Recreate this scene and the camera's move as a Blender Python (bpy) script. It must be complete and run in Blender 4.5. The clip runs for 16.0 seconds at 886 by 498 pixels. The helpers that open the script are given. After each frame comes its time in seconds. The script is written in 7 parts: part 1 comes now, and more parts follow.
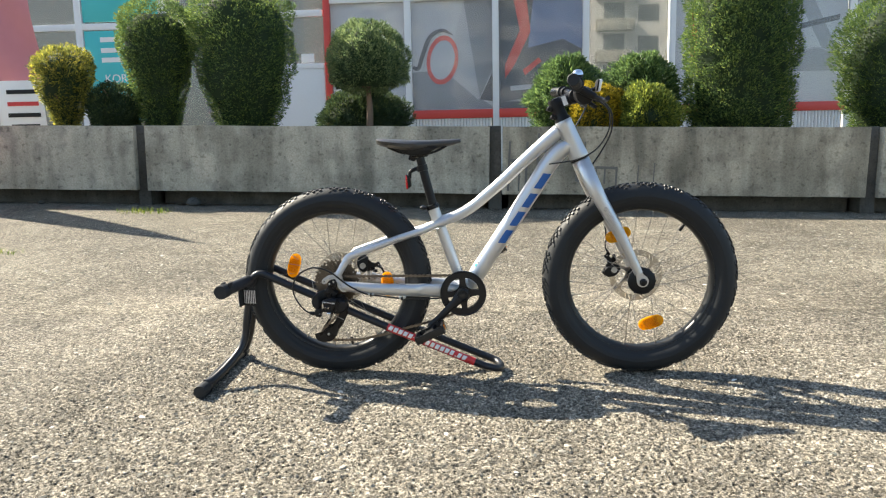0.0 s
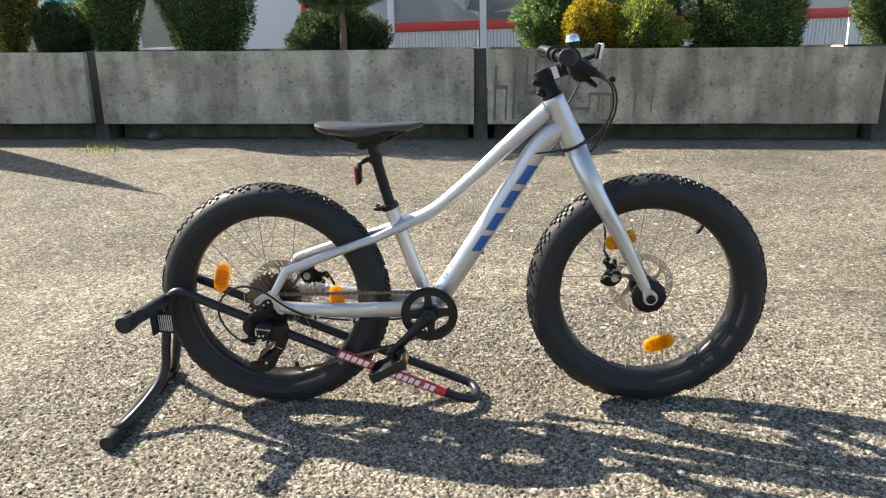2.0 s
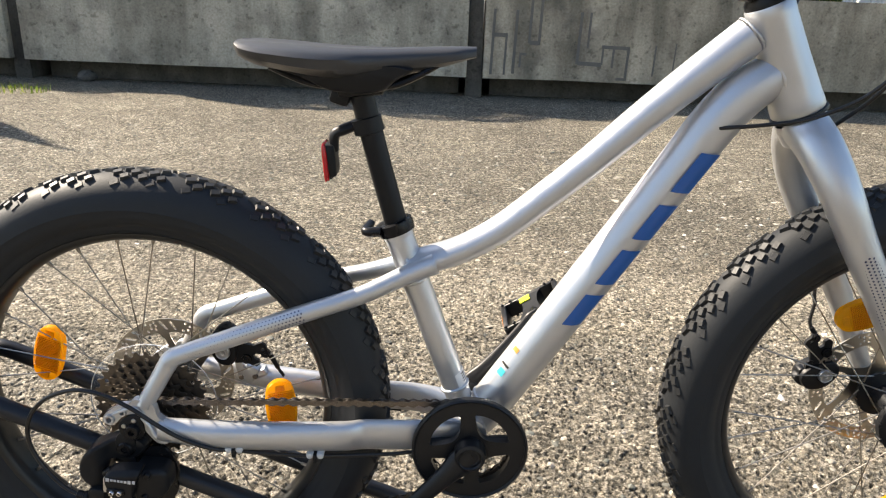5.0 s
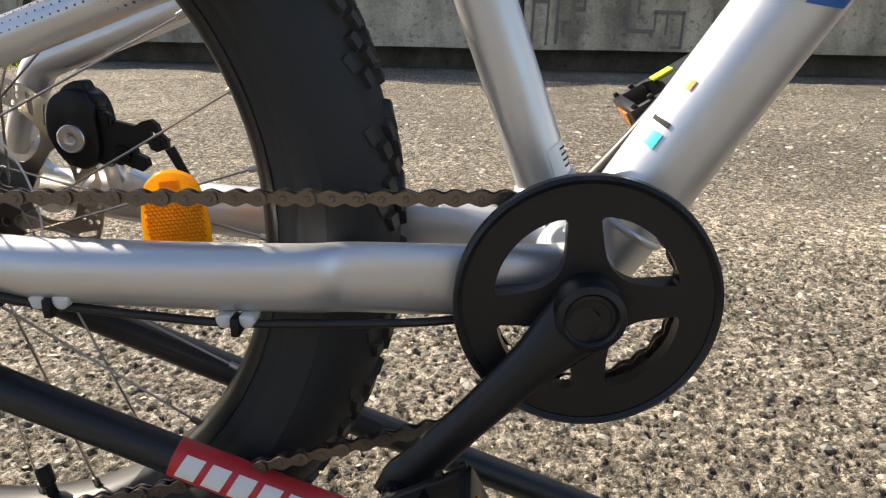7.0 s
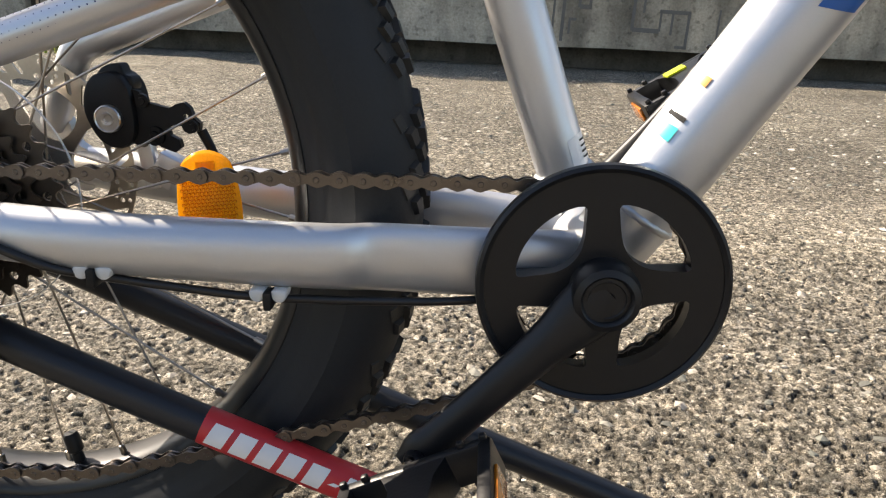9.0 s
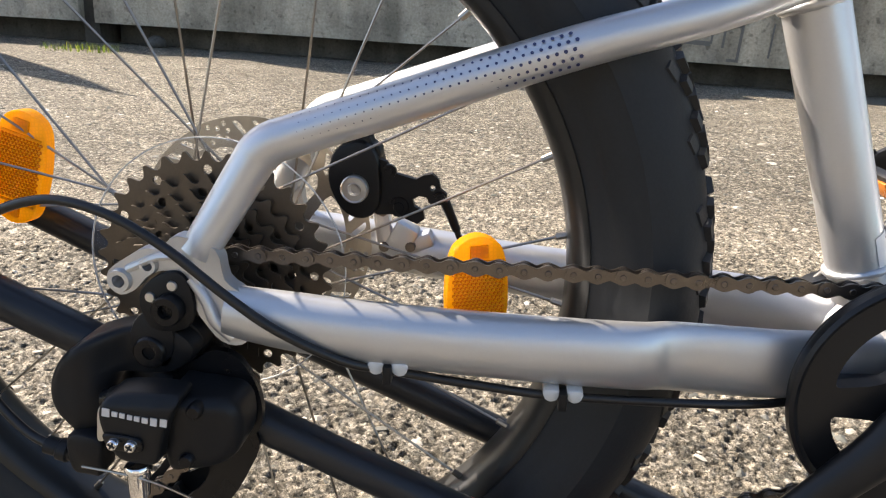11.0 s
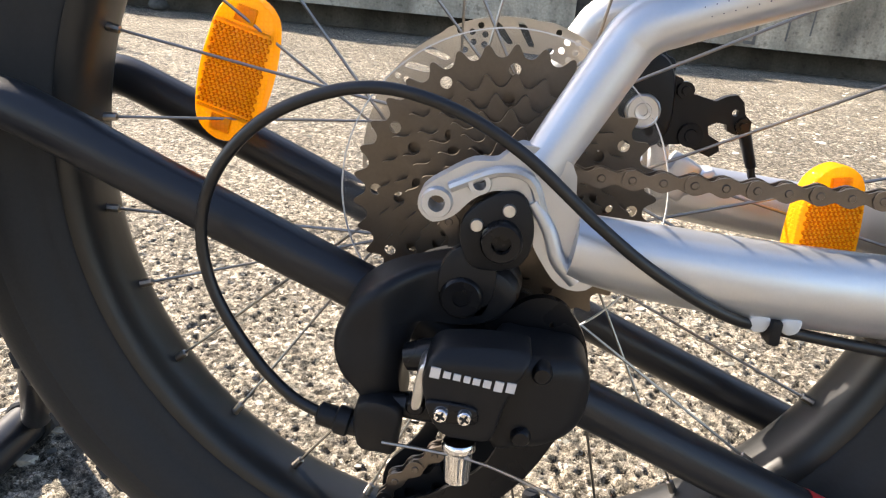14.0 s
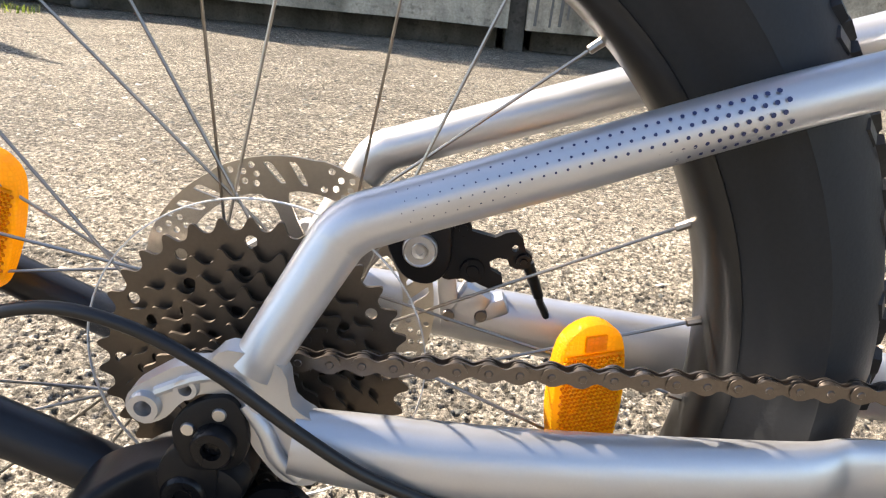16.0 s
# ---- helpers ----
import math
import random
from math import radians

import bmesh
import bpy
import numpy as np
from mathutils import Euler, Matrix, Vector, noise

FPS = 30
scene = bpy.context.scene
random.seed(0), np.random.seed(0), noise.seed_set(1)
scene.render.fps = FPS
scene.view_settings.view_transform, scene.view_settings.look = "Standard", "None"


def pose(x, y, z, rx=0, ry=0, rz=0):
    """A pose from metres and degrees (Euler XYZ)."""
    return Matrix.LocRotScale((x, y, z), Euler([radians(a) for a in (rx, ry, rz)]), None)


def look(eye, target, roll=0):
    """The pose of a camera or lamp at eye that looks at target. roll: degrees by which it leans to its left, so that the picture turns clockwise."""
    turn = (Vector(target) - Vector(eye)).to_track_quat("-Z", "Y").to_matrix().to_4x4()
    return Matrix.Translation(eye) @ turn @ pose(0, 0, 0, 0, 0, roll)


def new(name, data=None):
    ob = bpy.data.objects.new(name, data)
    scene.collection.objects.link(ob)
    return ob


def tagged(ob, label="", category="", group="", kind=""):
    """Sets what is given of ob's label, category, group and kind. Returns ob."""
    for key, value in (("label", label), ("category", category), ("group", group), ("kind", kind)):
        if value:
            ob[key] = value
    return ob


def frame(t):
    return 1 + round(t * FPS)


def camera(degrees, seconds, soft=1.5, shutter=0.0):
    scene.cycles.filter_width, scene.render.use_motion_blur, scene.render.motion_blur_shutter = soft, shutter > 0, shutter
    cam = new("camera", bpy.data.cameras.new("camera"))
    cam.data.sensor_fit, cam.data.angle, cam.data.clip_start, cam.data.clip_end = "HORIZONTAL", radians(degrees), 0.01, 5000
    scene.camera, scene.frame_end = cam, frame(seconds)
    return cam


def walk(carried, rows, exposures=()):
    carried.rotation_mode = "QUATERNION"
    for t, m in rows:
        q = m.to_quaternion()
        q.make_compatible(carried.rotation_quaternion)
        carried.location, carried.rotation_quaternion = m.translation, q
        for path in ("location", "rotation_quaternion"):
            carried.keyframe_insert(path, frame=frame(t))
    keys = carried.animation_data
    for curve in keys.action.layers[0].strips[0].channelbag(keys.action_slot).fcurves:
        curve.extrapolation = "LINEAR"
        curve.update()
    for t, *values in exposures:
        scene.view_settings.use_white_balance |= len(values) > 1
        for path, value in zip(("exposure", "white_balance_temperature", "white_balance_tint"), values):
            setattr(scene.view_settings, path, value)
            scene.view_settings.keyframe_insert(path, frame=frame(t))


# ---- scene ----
cam = camera(62.3, 16.0, soft=1.2)
PATH = [
    (0, (0.464, -2.204, 0.739), (0.341, -0.232, 0.429), -1.2),
    (0.5, (0.429, -2.119, 0.817), (0.319, -0.156, 0.451), -1.0),
    (1, (0.398, -2.03, 0.923), (0.367, -0.081, 0.474), -1.2),
    (1.5, (0.421, -1.938, 0.933), (0.383, -0.001, 0.435), -1.1),
    (2, (0.514, -1.723, 0.91), (0.413, 0.196, 0.356), -1.9),
    (2.5, (0.541, -1.578, 0.887), (0.442, 0.335, 0.313), -1.3),
    (3, (0.484, -1.375, 0.875), (0.433, 0.514, 0.219), -0.2),
    (3.2, (0.472, -1.318, 0.873), (0.433, 0.57, 0.214), -0.6),
    (5.5, (0.338, -0.654, 0.682), (0.318, 1.232, 0.016), 1.2),
    (6, (0.329, -0.514, 0.552), (0.209, 1.391, -0.046), -0.6),
    (6.5, (0.325, -0.43, 0.461), (0.185, 1.472, -0.137), -1.6),
    (7, (0.335, -0.417, 0.412), (0.227, 1.478, -0.206), -0.5),
    (7.5, (0.333, -0.434, 0.397), (0.235, 1.459, -0.230), 0.1),
    (8, (0.33, -0.446, 0.389), (0.233, 1.445, -0.246), 0.1),
    (10.5, (0.235, -0.419, 0.454), (0.11, 1.476, -0.175), 2.8),
    (11, (0.168, -0.416, 0.451), (0.008, 1.475, -0.182), 2.1),
    (11.5, (0.109, -0.42, 0.448), (-0.085, 1.467, -0.184), 1.7),
    (12, (0.055, -0.425, 0.434), (-0.121, 1.472, -0.174), 2.1),
    (12.5, (0.021, -0.415, 0.413), (-0.158, 1.479, -0.203), 2.9),
    (13, (0.006, -0.397, 0.391), (-0.129, 1.497, -0.235), 3.8),
    (13.5, (-0.005, -0.376, 0.39), (-0.111, 1.511, -0.263), 4.0),
    (14, (-0.007, -0.358, 0.392), (-0.115, 1.519, -0.289), 4.1),
    (14.5, (0.001, -0.352, 0.4), (-0.129, 1.52, -0.29), 3.9),
    (15, (0.032, -0.346, 0.408), (-0.121, 1.527, -0.277), 3.9),
    (15.5, (0.061, -0.343, 0.43), (-0.023, 1.526, -0.279), 4.2),
    (16, (0.078, -0.316, 0.47), (0.101, 1.557, -0.231), 4.2),
]
walk(cam, [(t, look(eye, target, roll)) for t, eye, target, roll in PATH],
     exposures=[(0, 1.66, 6600, 6), (1, 1.60, 6600, 7), (3, 1.60, 6700, 9), (5.5, 1.50, 6850, 11), (7.5, 1.35, 6900, 12), (8.2, 1.40, 6900, 12), (11, 1.66, 6750, 13), (12.5, 2.02, 6850, 13.5), (14, 2.11, 6800, 14), (15, 2.14, 6800, 14), (16, 1.98, 6800, 14)])

# ---- daylight: sun from behind the bicycle on its rear side, clear sky ----
SUN = Vector((-1.15, 0.64, 1.0)).normalized()
world = bpy.data.worlds.new("sky")
scene.world = world
world.use_nodes = True
wn = world.node_tree
sky = wn.nodes.new("ShaderNodeTexSky")
sky.sky_type, sky.sun_disc = "NISHITA", False
sky.sun_elevation, sky.sun_rotation = math.asin(SUN.z), math.atan2(SUN.x, SUN.y)
wn.nodes["Background"].inputs["Strength"].default_value = 0.092
wn.links.new(sky.outputs["Color"], wn.nodes["Background"].inputs["Color"])
sun = new("sun", bpy.data.lights.new("sun", "SUN"))
sun.data.energy, sun.data.angle, sun.data.color = 4.8, radians(0.53), (1.0, 0.90, 0.76)
sun.matrix_world = look(SUN * 30, (0, 0, 0))

# ---- materials ----
def material(name, colour, rough=0.5, metal=0.0, grain=0.0, size=200.0, bump=0.0, vary=0.0, coat=0.0, spec=0.5):
    """A plain surface with fine grain in colour and relief, and slow stains."""
    m = bpy.data.materials.new(name)
    m.use_nodes = True
    n, l = m.node_tree.nodes, m.node_tree.links
    b = n["Principled BSDF"]
    b.inputs["Base Color"].default_value = (*colour, 1)
    b.inputs["Roughness"].default_value = rough
    b.inputs["Metallic"].default_value = metal
    b.inputs["Coat Weight"].default_value = coat
    b.inputs["Specular IOR Level"].default_value = spec
    if grain or bump or vary:
        g = n.new("ShaderNodeNewGeometry")
        fine = n.new("ShaderNodeTexNoise")
        fine.inputs["Scale"].default_value, fine.inputs["Detail"].default_value = size, 4
        slow = n.new("ShaderNodeTexNoise")
        slow.inputs["Scale"].default_value, slow.inputs["Detail"].default_value = size / 18, 6
        for t in (fine, slow):
            l.new(g.outputs["Position"], t.inputs["Vector"])
        add = n.new("ShaderNodeMath")
        add.operation = "MULTIPLY_ADD"
        l.new(fine.outputs["Fac"], add.inputs[0])
        add.inputs[1].default_value = grain
        mul = n.new("ShaderNodeMath")
        mul.operation = "MULTIPLY_ADD"
        l.new(slow.outputs["Fac"], mul.inputs[0])
        mul.inputs[1].default_value, mul.inputs[2].default_value = vary, 1 - (grain + vary) / 2
        l.new(mul.outputs[0], add.inputs[2])
        mix = n.new("ShaderNodeMix")
        mix.data_type, mix.blend_type = "RGBA", "MULTIPLY"
        mix.inputs["Factor"].default_value = 1
        mix.inputs["A"].default_value = (*colour, 1)
        l.new(add.outputs[0], mix.inputs["B"])
        l.new(mix.outputs["Result"], b.inputs["Base Color"])
        rr = n.new("ShaderNodeMapRange")
        l.new(slow.outputs["Fac"], rr.inputs["Value"])
        rr.inputs["To Min"].default_value, rr.inputs["To Max"].default_value = max(rough - 0.12, 0.03), min(rough + 0.12, 1)
        l.new(rr.outputs["Result"], b.inputs["Roughness"])
        if bump:
            bp = n.new("ShaderNodeBump")
            bp.inputs["Strength"].default_value, bp.inputs["Distance"].default_value = bump, 0.6 / size
            l.new(fine.outputs["Fac"], bp.inputs["Height"])
            l.new(bp.outputs["Normal"], b.inputs["Normal"])
    return m


def clear(name, colour, rough, alpha, mirror=0.0):
    """Thin clear plastic or glass: part of the light passes straight through."""
    m = bpy.data.materials.new(name)
    m.use_nodes = True
    n, l = m.node_tree.nodes, m.node_tree.links
    b = n["Principled BSDF"]
    b.inputs["Base Color"].default_value = (*colour, 1)
    b.inputs["Roughness"].default_value = rough
    tr = n.new("ShaderNodeBsdfTransparent")
    mx = n.new("ShaderNodeMixShader")
    mx.inputs[0].default_value = alpha
    l.new(tr.outputs[0], mx.inputs[1])
    l.new(b.outputs[0], mx.inputs[2])
    last = mx
    if mirror:
        gl = n.new("ShaderNodeBsdfGlossy")
        gl.inputs["Roughness"].default_value = 0.01
        last = n.new("ShaderNodeMixShader")
        last.inputs[0].default_value = mirror
        l.new(mx.outputs[0], last.inputs[1])
        l.new(gl.outputs[0], last.inputs[2])
    l.new(last.outputs[0], n["Material Output"].inputs["Surface"])
    return m


def leaf_material(name, dark, light, tip, thresh=0.75):
    """Conifer foliage: each sprig has its own green, the young ones the tip colour, and light passes through."""
    m = bpy.data.materials.new(name)
    m.use_nodes = True
    n, l = m.node_tree.nodes, m.node_tree.links
    b = n["Principled BSDF"]
    b.inputs["Roughness"].default_value = 0.6
    b.inputs["Specular IOR Level"].default_value = 0.25
    g = n.new("ShaderNodeNewGeometry")
    ramp = n.new("ShaderNodeValToRGB")
    ramp.color_ramp.elements[0].color, ramp.color_ramp.elements[1].color = (*dark, 1), (*tip, 1)
    mid = ramp.color_ramp.elements.new(thresh)
    mid.color = (*light, 1)
    l.new(g.outputs["Random Per Island"], ramp.inputs["Fac"])
    l.new(ramp.outputs["Color"], b.inputs["Base Color"])
    tl = n.new("ShaderNodeBsdfTranslucent")
    l.new(ramp.outputs["Color"], tl.inputs["Color"])
    mx = n.new("ShaderNodeMixShader")
    mx.inputs[0].default_value = 0.55
    l.new(b.outputs[0], mx.inputs[1])
    l.new(tl.outputs[0], mx.inputs[2])
    l.new(mx.outputs[0], n["Material Output"].inputs["Surface"])
    return m


def aggregate_material():
    """Weathered concrete with exposed aggregate: stones of many greys and tans in a sandy matrix."""
    m = bpy.data.materials.new("exposed aggregate")
    m.use_nodes = True
    n, l = m.node_tree.nodes, m.node_tree.links
    b = n["Principled BSDF"]
    b.inputs["Roughness"].default_value = 0.85
    b.inputs["Specular IOR Level"].default_value = 0.3
    g = n.new("ShaderNodeNewGeometry")
    warp = n.new("ShaderNodeTexNoise")
    warp.inputs["Scale"].default_value, warp.inputs["Detail"].default_value = 90, 3
    l.new(g.outputs["Position"], warp.inputs["Vector"])
    shift = n.new("ShaderNodeVectorMath")
    shift.operation = "MULTIPLY_ADD"
    l.new(warp.outputs["Color"], shift.inputs[0])
    shift.inputs[1].default_value = (0.008, 0.008, 0.008)
    l.new(g.outputs["Position"], shift.inputs[2])

    def cells(scale, feature="F1"):
        v = n.new("ShaderNodeTexVoronoi")
        v.feature = feature
        v.inputs["Scale"].default_value = scale
        l.new(shift.outputs[0], v.inputs["Vector"])
        return v

    def ramp(src, *stops):
        r = n.new("ShaderNodeValToRGB")
        e = r.color_ramp.elements
        e[0].position, e[0].color = stops[0][0], (*stops[0][1], 1)
        e[1].position, e[1].color = stops[-1][0], (*stops[-1][1], 1)
        for p, c in stops[1:-1]:
            k = e.new(p)
            k.color = (*c, 1)
        l.new(src, r.inputs["Fac"])
        return r.outputs["Color"]

    def mixed(fac, a, bb, mode="MIX"):
        x = n.new("ShaderNodeMix")
        x.data_type, x.blend_type = "RGBA", mode
        if isinstance(fac, float):
            x.inputs["Factor"].default_value = fac
        else:
            l.new(fac, x.inputs["Factor"])
        l.new(a, x.inputs["A"])
        l.new(bb, x.inputs["B"])
        return x.outputs["Result"]

    big, small = cells(105), cells(250)
    bigedge, smalledge = cells(105, "DISTANCE_TO_EDGE"), cells(250, "DISTANCE_TO_EDGE")
    sep = n.new("ShaderNodeSeparateColor")
    l.new(big.outputs["Color"], sep.inputs["Color"])
    sep2 = n.new("ShaderNodeSeparateColor")
    l.new(small.outputs["Color"], sep2.inputs["Color"])
    stones = ramp(sep.outputs["Red"], (0.0, STONE_D), (0.35, STONE_M), (0.7, STONE_T), (0.9, STONE_L), (1.0, (0.62, 0.58, 0.52)))
    grit = ramp(sep2.outputs["Red"], (0.0, (0.16, 0.145, 0.115)), (0.6, (0.355, 0.32, 0.262)), (1.0, (0.58, 0.535, 0.455)))
    has = n.new("ShaderNodeMath")
    has.operation = "LESS_THAN"
    l.new(sep.outputs["Green"], has.inputs[0])
    has.inputs[1].default_value = 0.62
    core = ramp(bigedge.outputs["Distance"], (0.05, (0, 0, 0)), (0.14, (1, 1, 1)))
    both = n.new("ShaderNodeMath")
    both.operation = "MULTIPLY"
    l.new(has.outputs[0], both.inputs[0])
    l.new(core, both.inputs[1])
    base = mixed(both.outputs[0], grit, stones)
    # gaps between stones: soil and shade, both painted dark into the colour
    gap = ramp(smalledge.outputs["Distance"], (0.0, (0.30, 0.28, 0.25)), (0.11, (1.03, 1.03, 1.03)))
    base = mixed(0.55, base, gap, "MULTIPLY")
    for scale, lo, hi in ((0.9, 0.66, 1.16), (7.0, 0.78, 1.12)):
        stain = n.new("ShaderNodeTexNoise")
        stain.inputs["Scale"].default_value, stain.inputs["Detail"].default_value = scale, 6
        l.new(g.outputs["Position"], stain.inputs["Vector"])
        base = mixed(1.0, base, ramp(stain.outputs["Fac"], (0.3, (lo, lo, lo)), (0.7, (hi, hi, hi))), "MULTIPLY")
    # pits where stones have come out, their shade painted into the colour
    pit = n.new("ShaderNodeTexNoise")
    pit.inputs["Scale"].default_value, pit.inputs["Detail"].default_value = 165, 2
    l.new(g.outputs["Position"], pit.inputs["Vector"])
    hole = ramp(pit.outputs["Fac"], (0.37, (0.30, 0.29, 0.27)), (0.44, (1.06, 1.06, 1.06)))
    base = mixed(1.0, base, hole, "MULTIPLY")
    # the next slab is paler and sandier along its joint
    xyz = n.new("ShaderNodeSeparateXYZ")
    l.new(shift.outputs[0], xyz.inputs[0])
    wob = n.new("ShaderNodeTexNoise")
    wob.inputs["Scale"].default_value, wob.inputs["Detail"].default_value = 6, 4
    l.new(g.outputs["Position"], wob.inputs["Vector"])
    far = n.new("ShaderNodeMath")
    far.operation = "MULTIPLY_ADD"
    l.new(wob.outputs["Fac"], far.inputs[0])
    far.inputs[1].default_value = 0.12
    l.new(xyz.outputs["Y"], far.inputs[2])
    span = n.new("ShaderNodeMapRange")
    l.new(far.outputs[0], span.inputs["Value"])
    span.inputs["From Min"].default_value, span.inputs["From Max"].default_value = 0.6, 1.8
    base = mixed(1.0, base, ramp(span.outputs["Result"], (0.0, (0.98, 0.98, 0.98)), (0.19, (0.95, 0.95, 0.94)), (0.205, (0.72, 0.71, 0.68)), (0.215, (1.10, 1.09, 1.06)), (0.55, (1.04, 1.03, 1.01)), (0.95, (1.05, 1.05, 1.03))), "MULTIPLY")
    # near the bicycle the stones are real relief, and each keeps its own colour
    tone, near = n.new("ShaderNodeAttribute"), n.new("ShaderNodeAttribute")
    tone.attribute_name, near.attribute_name = "tone", "rough_part"
    grain = n.new("ShaderNodeTexNoise")
    grain.inputs["Scale"].default_value, grain.inputs["Detail"].default_value = 700, 4
    l.new(g.outputs["Position"], grain.inputs["Vector"])
    base = mixed(1.0, base, ramp(grain.outputs["Fac"], (0.36, (0.52, 0.51, 0.50)), (0.64, (1.44, 1.44, 1.44))), "MULTIPLY")
    # the lowest tones darken pits and gaps, painting in their shade
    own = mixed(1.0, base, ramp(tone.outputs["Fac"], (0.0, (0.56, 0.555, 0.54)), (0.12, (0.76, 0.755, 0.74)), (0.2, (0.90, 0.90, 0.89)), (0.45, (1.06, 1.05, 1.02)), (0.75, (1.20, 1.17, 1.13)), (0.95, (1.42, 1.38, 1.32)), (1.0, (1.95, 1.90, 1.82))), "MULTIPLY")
    base = mixed(near.outputs["Fac"], base, own)
    blot = n.new("ShaderNodeTexNoise")
    blot.inputs["Scale"].default_value, blot.inputs["Detail"].default_value, blot.inputs["Roughness"].default_value = 26, 9, 0.72
    l.new(g.outputs["Position"], blot.inputs["Vector"])
    base = mixed(1.0, base, ramp(blot.outputs["Fac"], (0.32, (0.72, 0.715, 0.70)), (0.5, (1.0, 1.0, 1.0)), (0.68, (1.24, 1.23, 1.20))), "MULTIPLY")
    crumb = n.new("ShaderNodeTexNoise")
    crumb.inputs["Scale"].default_value, crumb.inputs["Detail"].default_value, crumb.inputs["Roughness"].default_value = 95, 4, 0.6
    l.new(g.outputs["Position"], crumb.inputs["Vector"])
    base = mixed(1.0, base, ramp(crumb.outputs["Fac"], (0.38, (0.50, 0.495, 0.48)), (0.5, (1.0, 1.0, 1.0)), (0.62, (1.46, 1.44, 1.41))), "MULTIPLY")
    coarse = n.new("ShaderNodeTexNoise")
    coarse.inputs["Scale"].default_value, coarse.inputs["Detail"].default_value, coarse.inputs["Roughness"].default_value = 62, 5, 0.7
    l.new(g.outputs["Position"], coarse.inputs["Vector"])
    afar = mixed(1.0, base, ramp(coarse.outputs["Fac"], (0.37, (0.42, 0.415, 0.40)), (0.5, (1.0, 1.0, 0.99)), (0.63, (1.55, 1.53, 1.50))), "MULTIPLY")
    base = mixed(near.outputs["Fac"], afar, base)
    l.new(base, b.inputs["Base Color"])
    height = n.new("ShaderNodeMath")
    height.operation = "MULTIPLY_ADD"
    l.new(both.outputs[0], height.inputs[0])
    height.inputs[1].default_value = 0.7
    # fine grain only where the stones are real
    calm = n.new("ShaderNodeMix")
    calm.data_type = "FLOAT"
    l.new(near.outputs["Fac"], calm.inputs["Factor"])
    l.new(height.outputs[0], calm.inputs["A"])
    grit_h = n.new("ShaderNodeMath")
    grit_h.operation = "MULTIPLY"
    l.new(grain.outputs["Fac"], grit_h.inputs[0])
    grit_h.inputs[1].default_value = 0.5
    l.new(grit_h.outputs[0], calm.inputs["B"])
    hs = ramp(smalledge.outputs["Distance"], (0.0, (0, 0, 0)), (0.25, (0.6, 0.6, 0.6)))
    l.new(hs, height.inputs[2])
    bp = n.new("ShaderNodeBump")
    bp.inputs["Strength"].default_value, bp.inputs["Distance"].default_value = 1.0, 0.009
    l.new(calm.outputs["Result"], bp.inputs["Height"])
    l.new(bp.outputs["Normal"], b.inputs["Normal"])
    return m


def pebble_material():
    m = bpy.data.materials.new("loose aggregate stones")
    m.use_nodes = True
    n, l = m.node_tree.nodes, m.node_tree.links
    b = n["Principled BSDF"]
    b.inputs["Roughness"].default_value = 0.8
    g = n.new("ShaderNodeNewGeometry")
    r = n.new("ShaderNodeValToRGB")
    e = r.color_ramp.elements
    e[0].color, e[1].color = (0.075, 0.076, 0.066, 1), (0.80, 0.76, 0.68, 1)
    for p, c in ((0.12, STONE_D), (0.30, (0.15, 0.155, 0.13)), (0.5, STONE_M), (0.80, STONE_T), (0.972, STONE_L)):
        k = e.new(p)
        k.color = (*c, 1)
    l.new(g.outputs["Random Per Island"], r.inputs["Fac"])
    t = n.new("ShaderNodeTexNoise")
    t.inputs["Scale"].default_value, t.inputs["Detail"].default_value = 400, 3
    l.new(g.outputs["Position"], t.inputs["Vector"])
    x = n.new("ShaderNodeMix")
    x.data_type, x.blend_type = "RGBA", "OVERLAY"
    x.inputs["Factor"].default_value = 0.5
    l.new(r.outputs["Color"], x.inputs["A"])
    l.new(t.outputs["Fac"], x.inputs["B"])
    l.new(x.outputs["Result"], b.inputs["Base Color"])
    return m


STONE_D, STONE_M, STONE_T, STONE_L = (0.11, 0.107, 0.09), (0.265, 0.25, 0.208), (0.41, 0.365, 0.295), (0.56, 0.515, 0.43)
AGGREGATE = aggregate_material()
PEBBLE = pebble_material()
SILVER = material("silver metallic paint", (0.56, 0.57, 0.59), 0.40, 0.78, 0.06, 900, 0.03, 0.07, coat=0.10)
ALLOY = material("brushed alloy", (0.62, 0.62, 0.62), 0.35, 1.0, 0.12, 600, 0.05, 0.1)
STEEL = material("spoke steel", (0.33, 0.30, 0.265), 0.32, 1.0, 0.1, 500)
CHROME = material("chrome", (0.8, 0.8, 0.82), 0.08, 1.0)
CHAINMAT = material("oiled brown-grey chain steel", (0.165, 0.143, 0.125), 0.31, 0.9, 0.25, 700, 0.1, 0.2)
COGMAT = material("dull cassette steel", (0.140, 0.117, 0.095), 0.42, 0.9, 0.2, 600, 0.06, 0.2)
ROTORMAT = material("brake rotor steel", (0.50, 0.46, 0.40), 0.34, 1.0, 0.2, 500, 0.05)
RUBBER = material("tyre rubber", (0.0180, 0.0198, 0.0222), 0.58, 0.0, 0.3, 500, 0.12, 0.35, spec=0.27)
TREADRUBBER = material("dusty tread rubber", (0.016, 0.0165, 0.017), 0.5, 0.0, 0.4, 300, 0.15, 0.5, spec=0.4)
GUARDBLACK = material("black pressed steel", (0.010, 0.010, 0.011), 0.40, 0.0, 0.15, 500, 0.04, 0.2, spec=0.32)
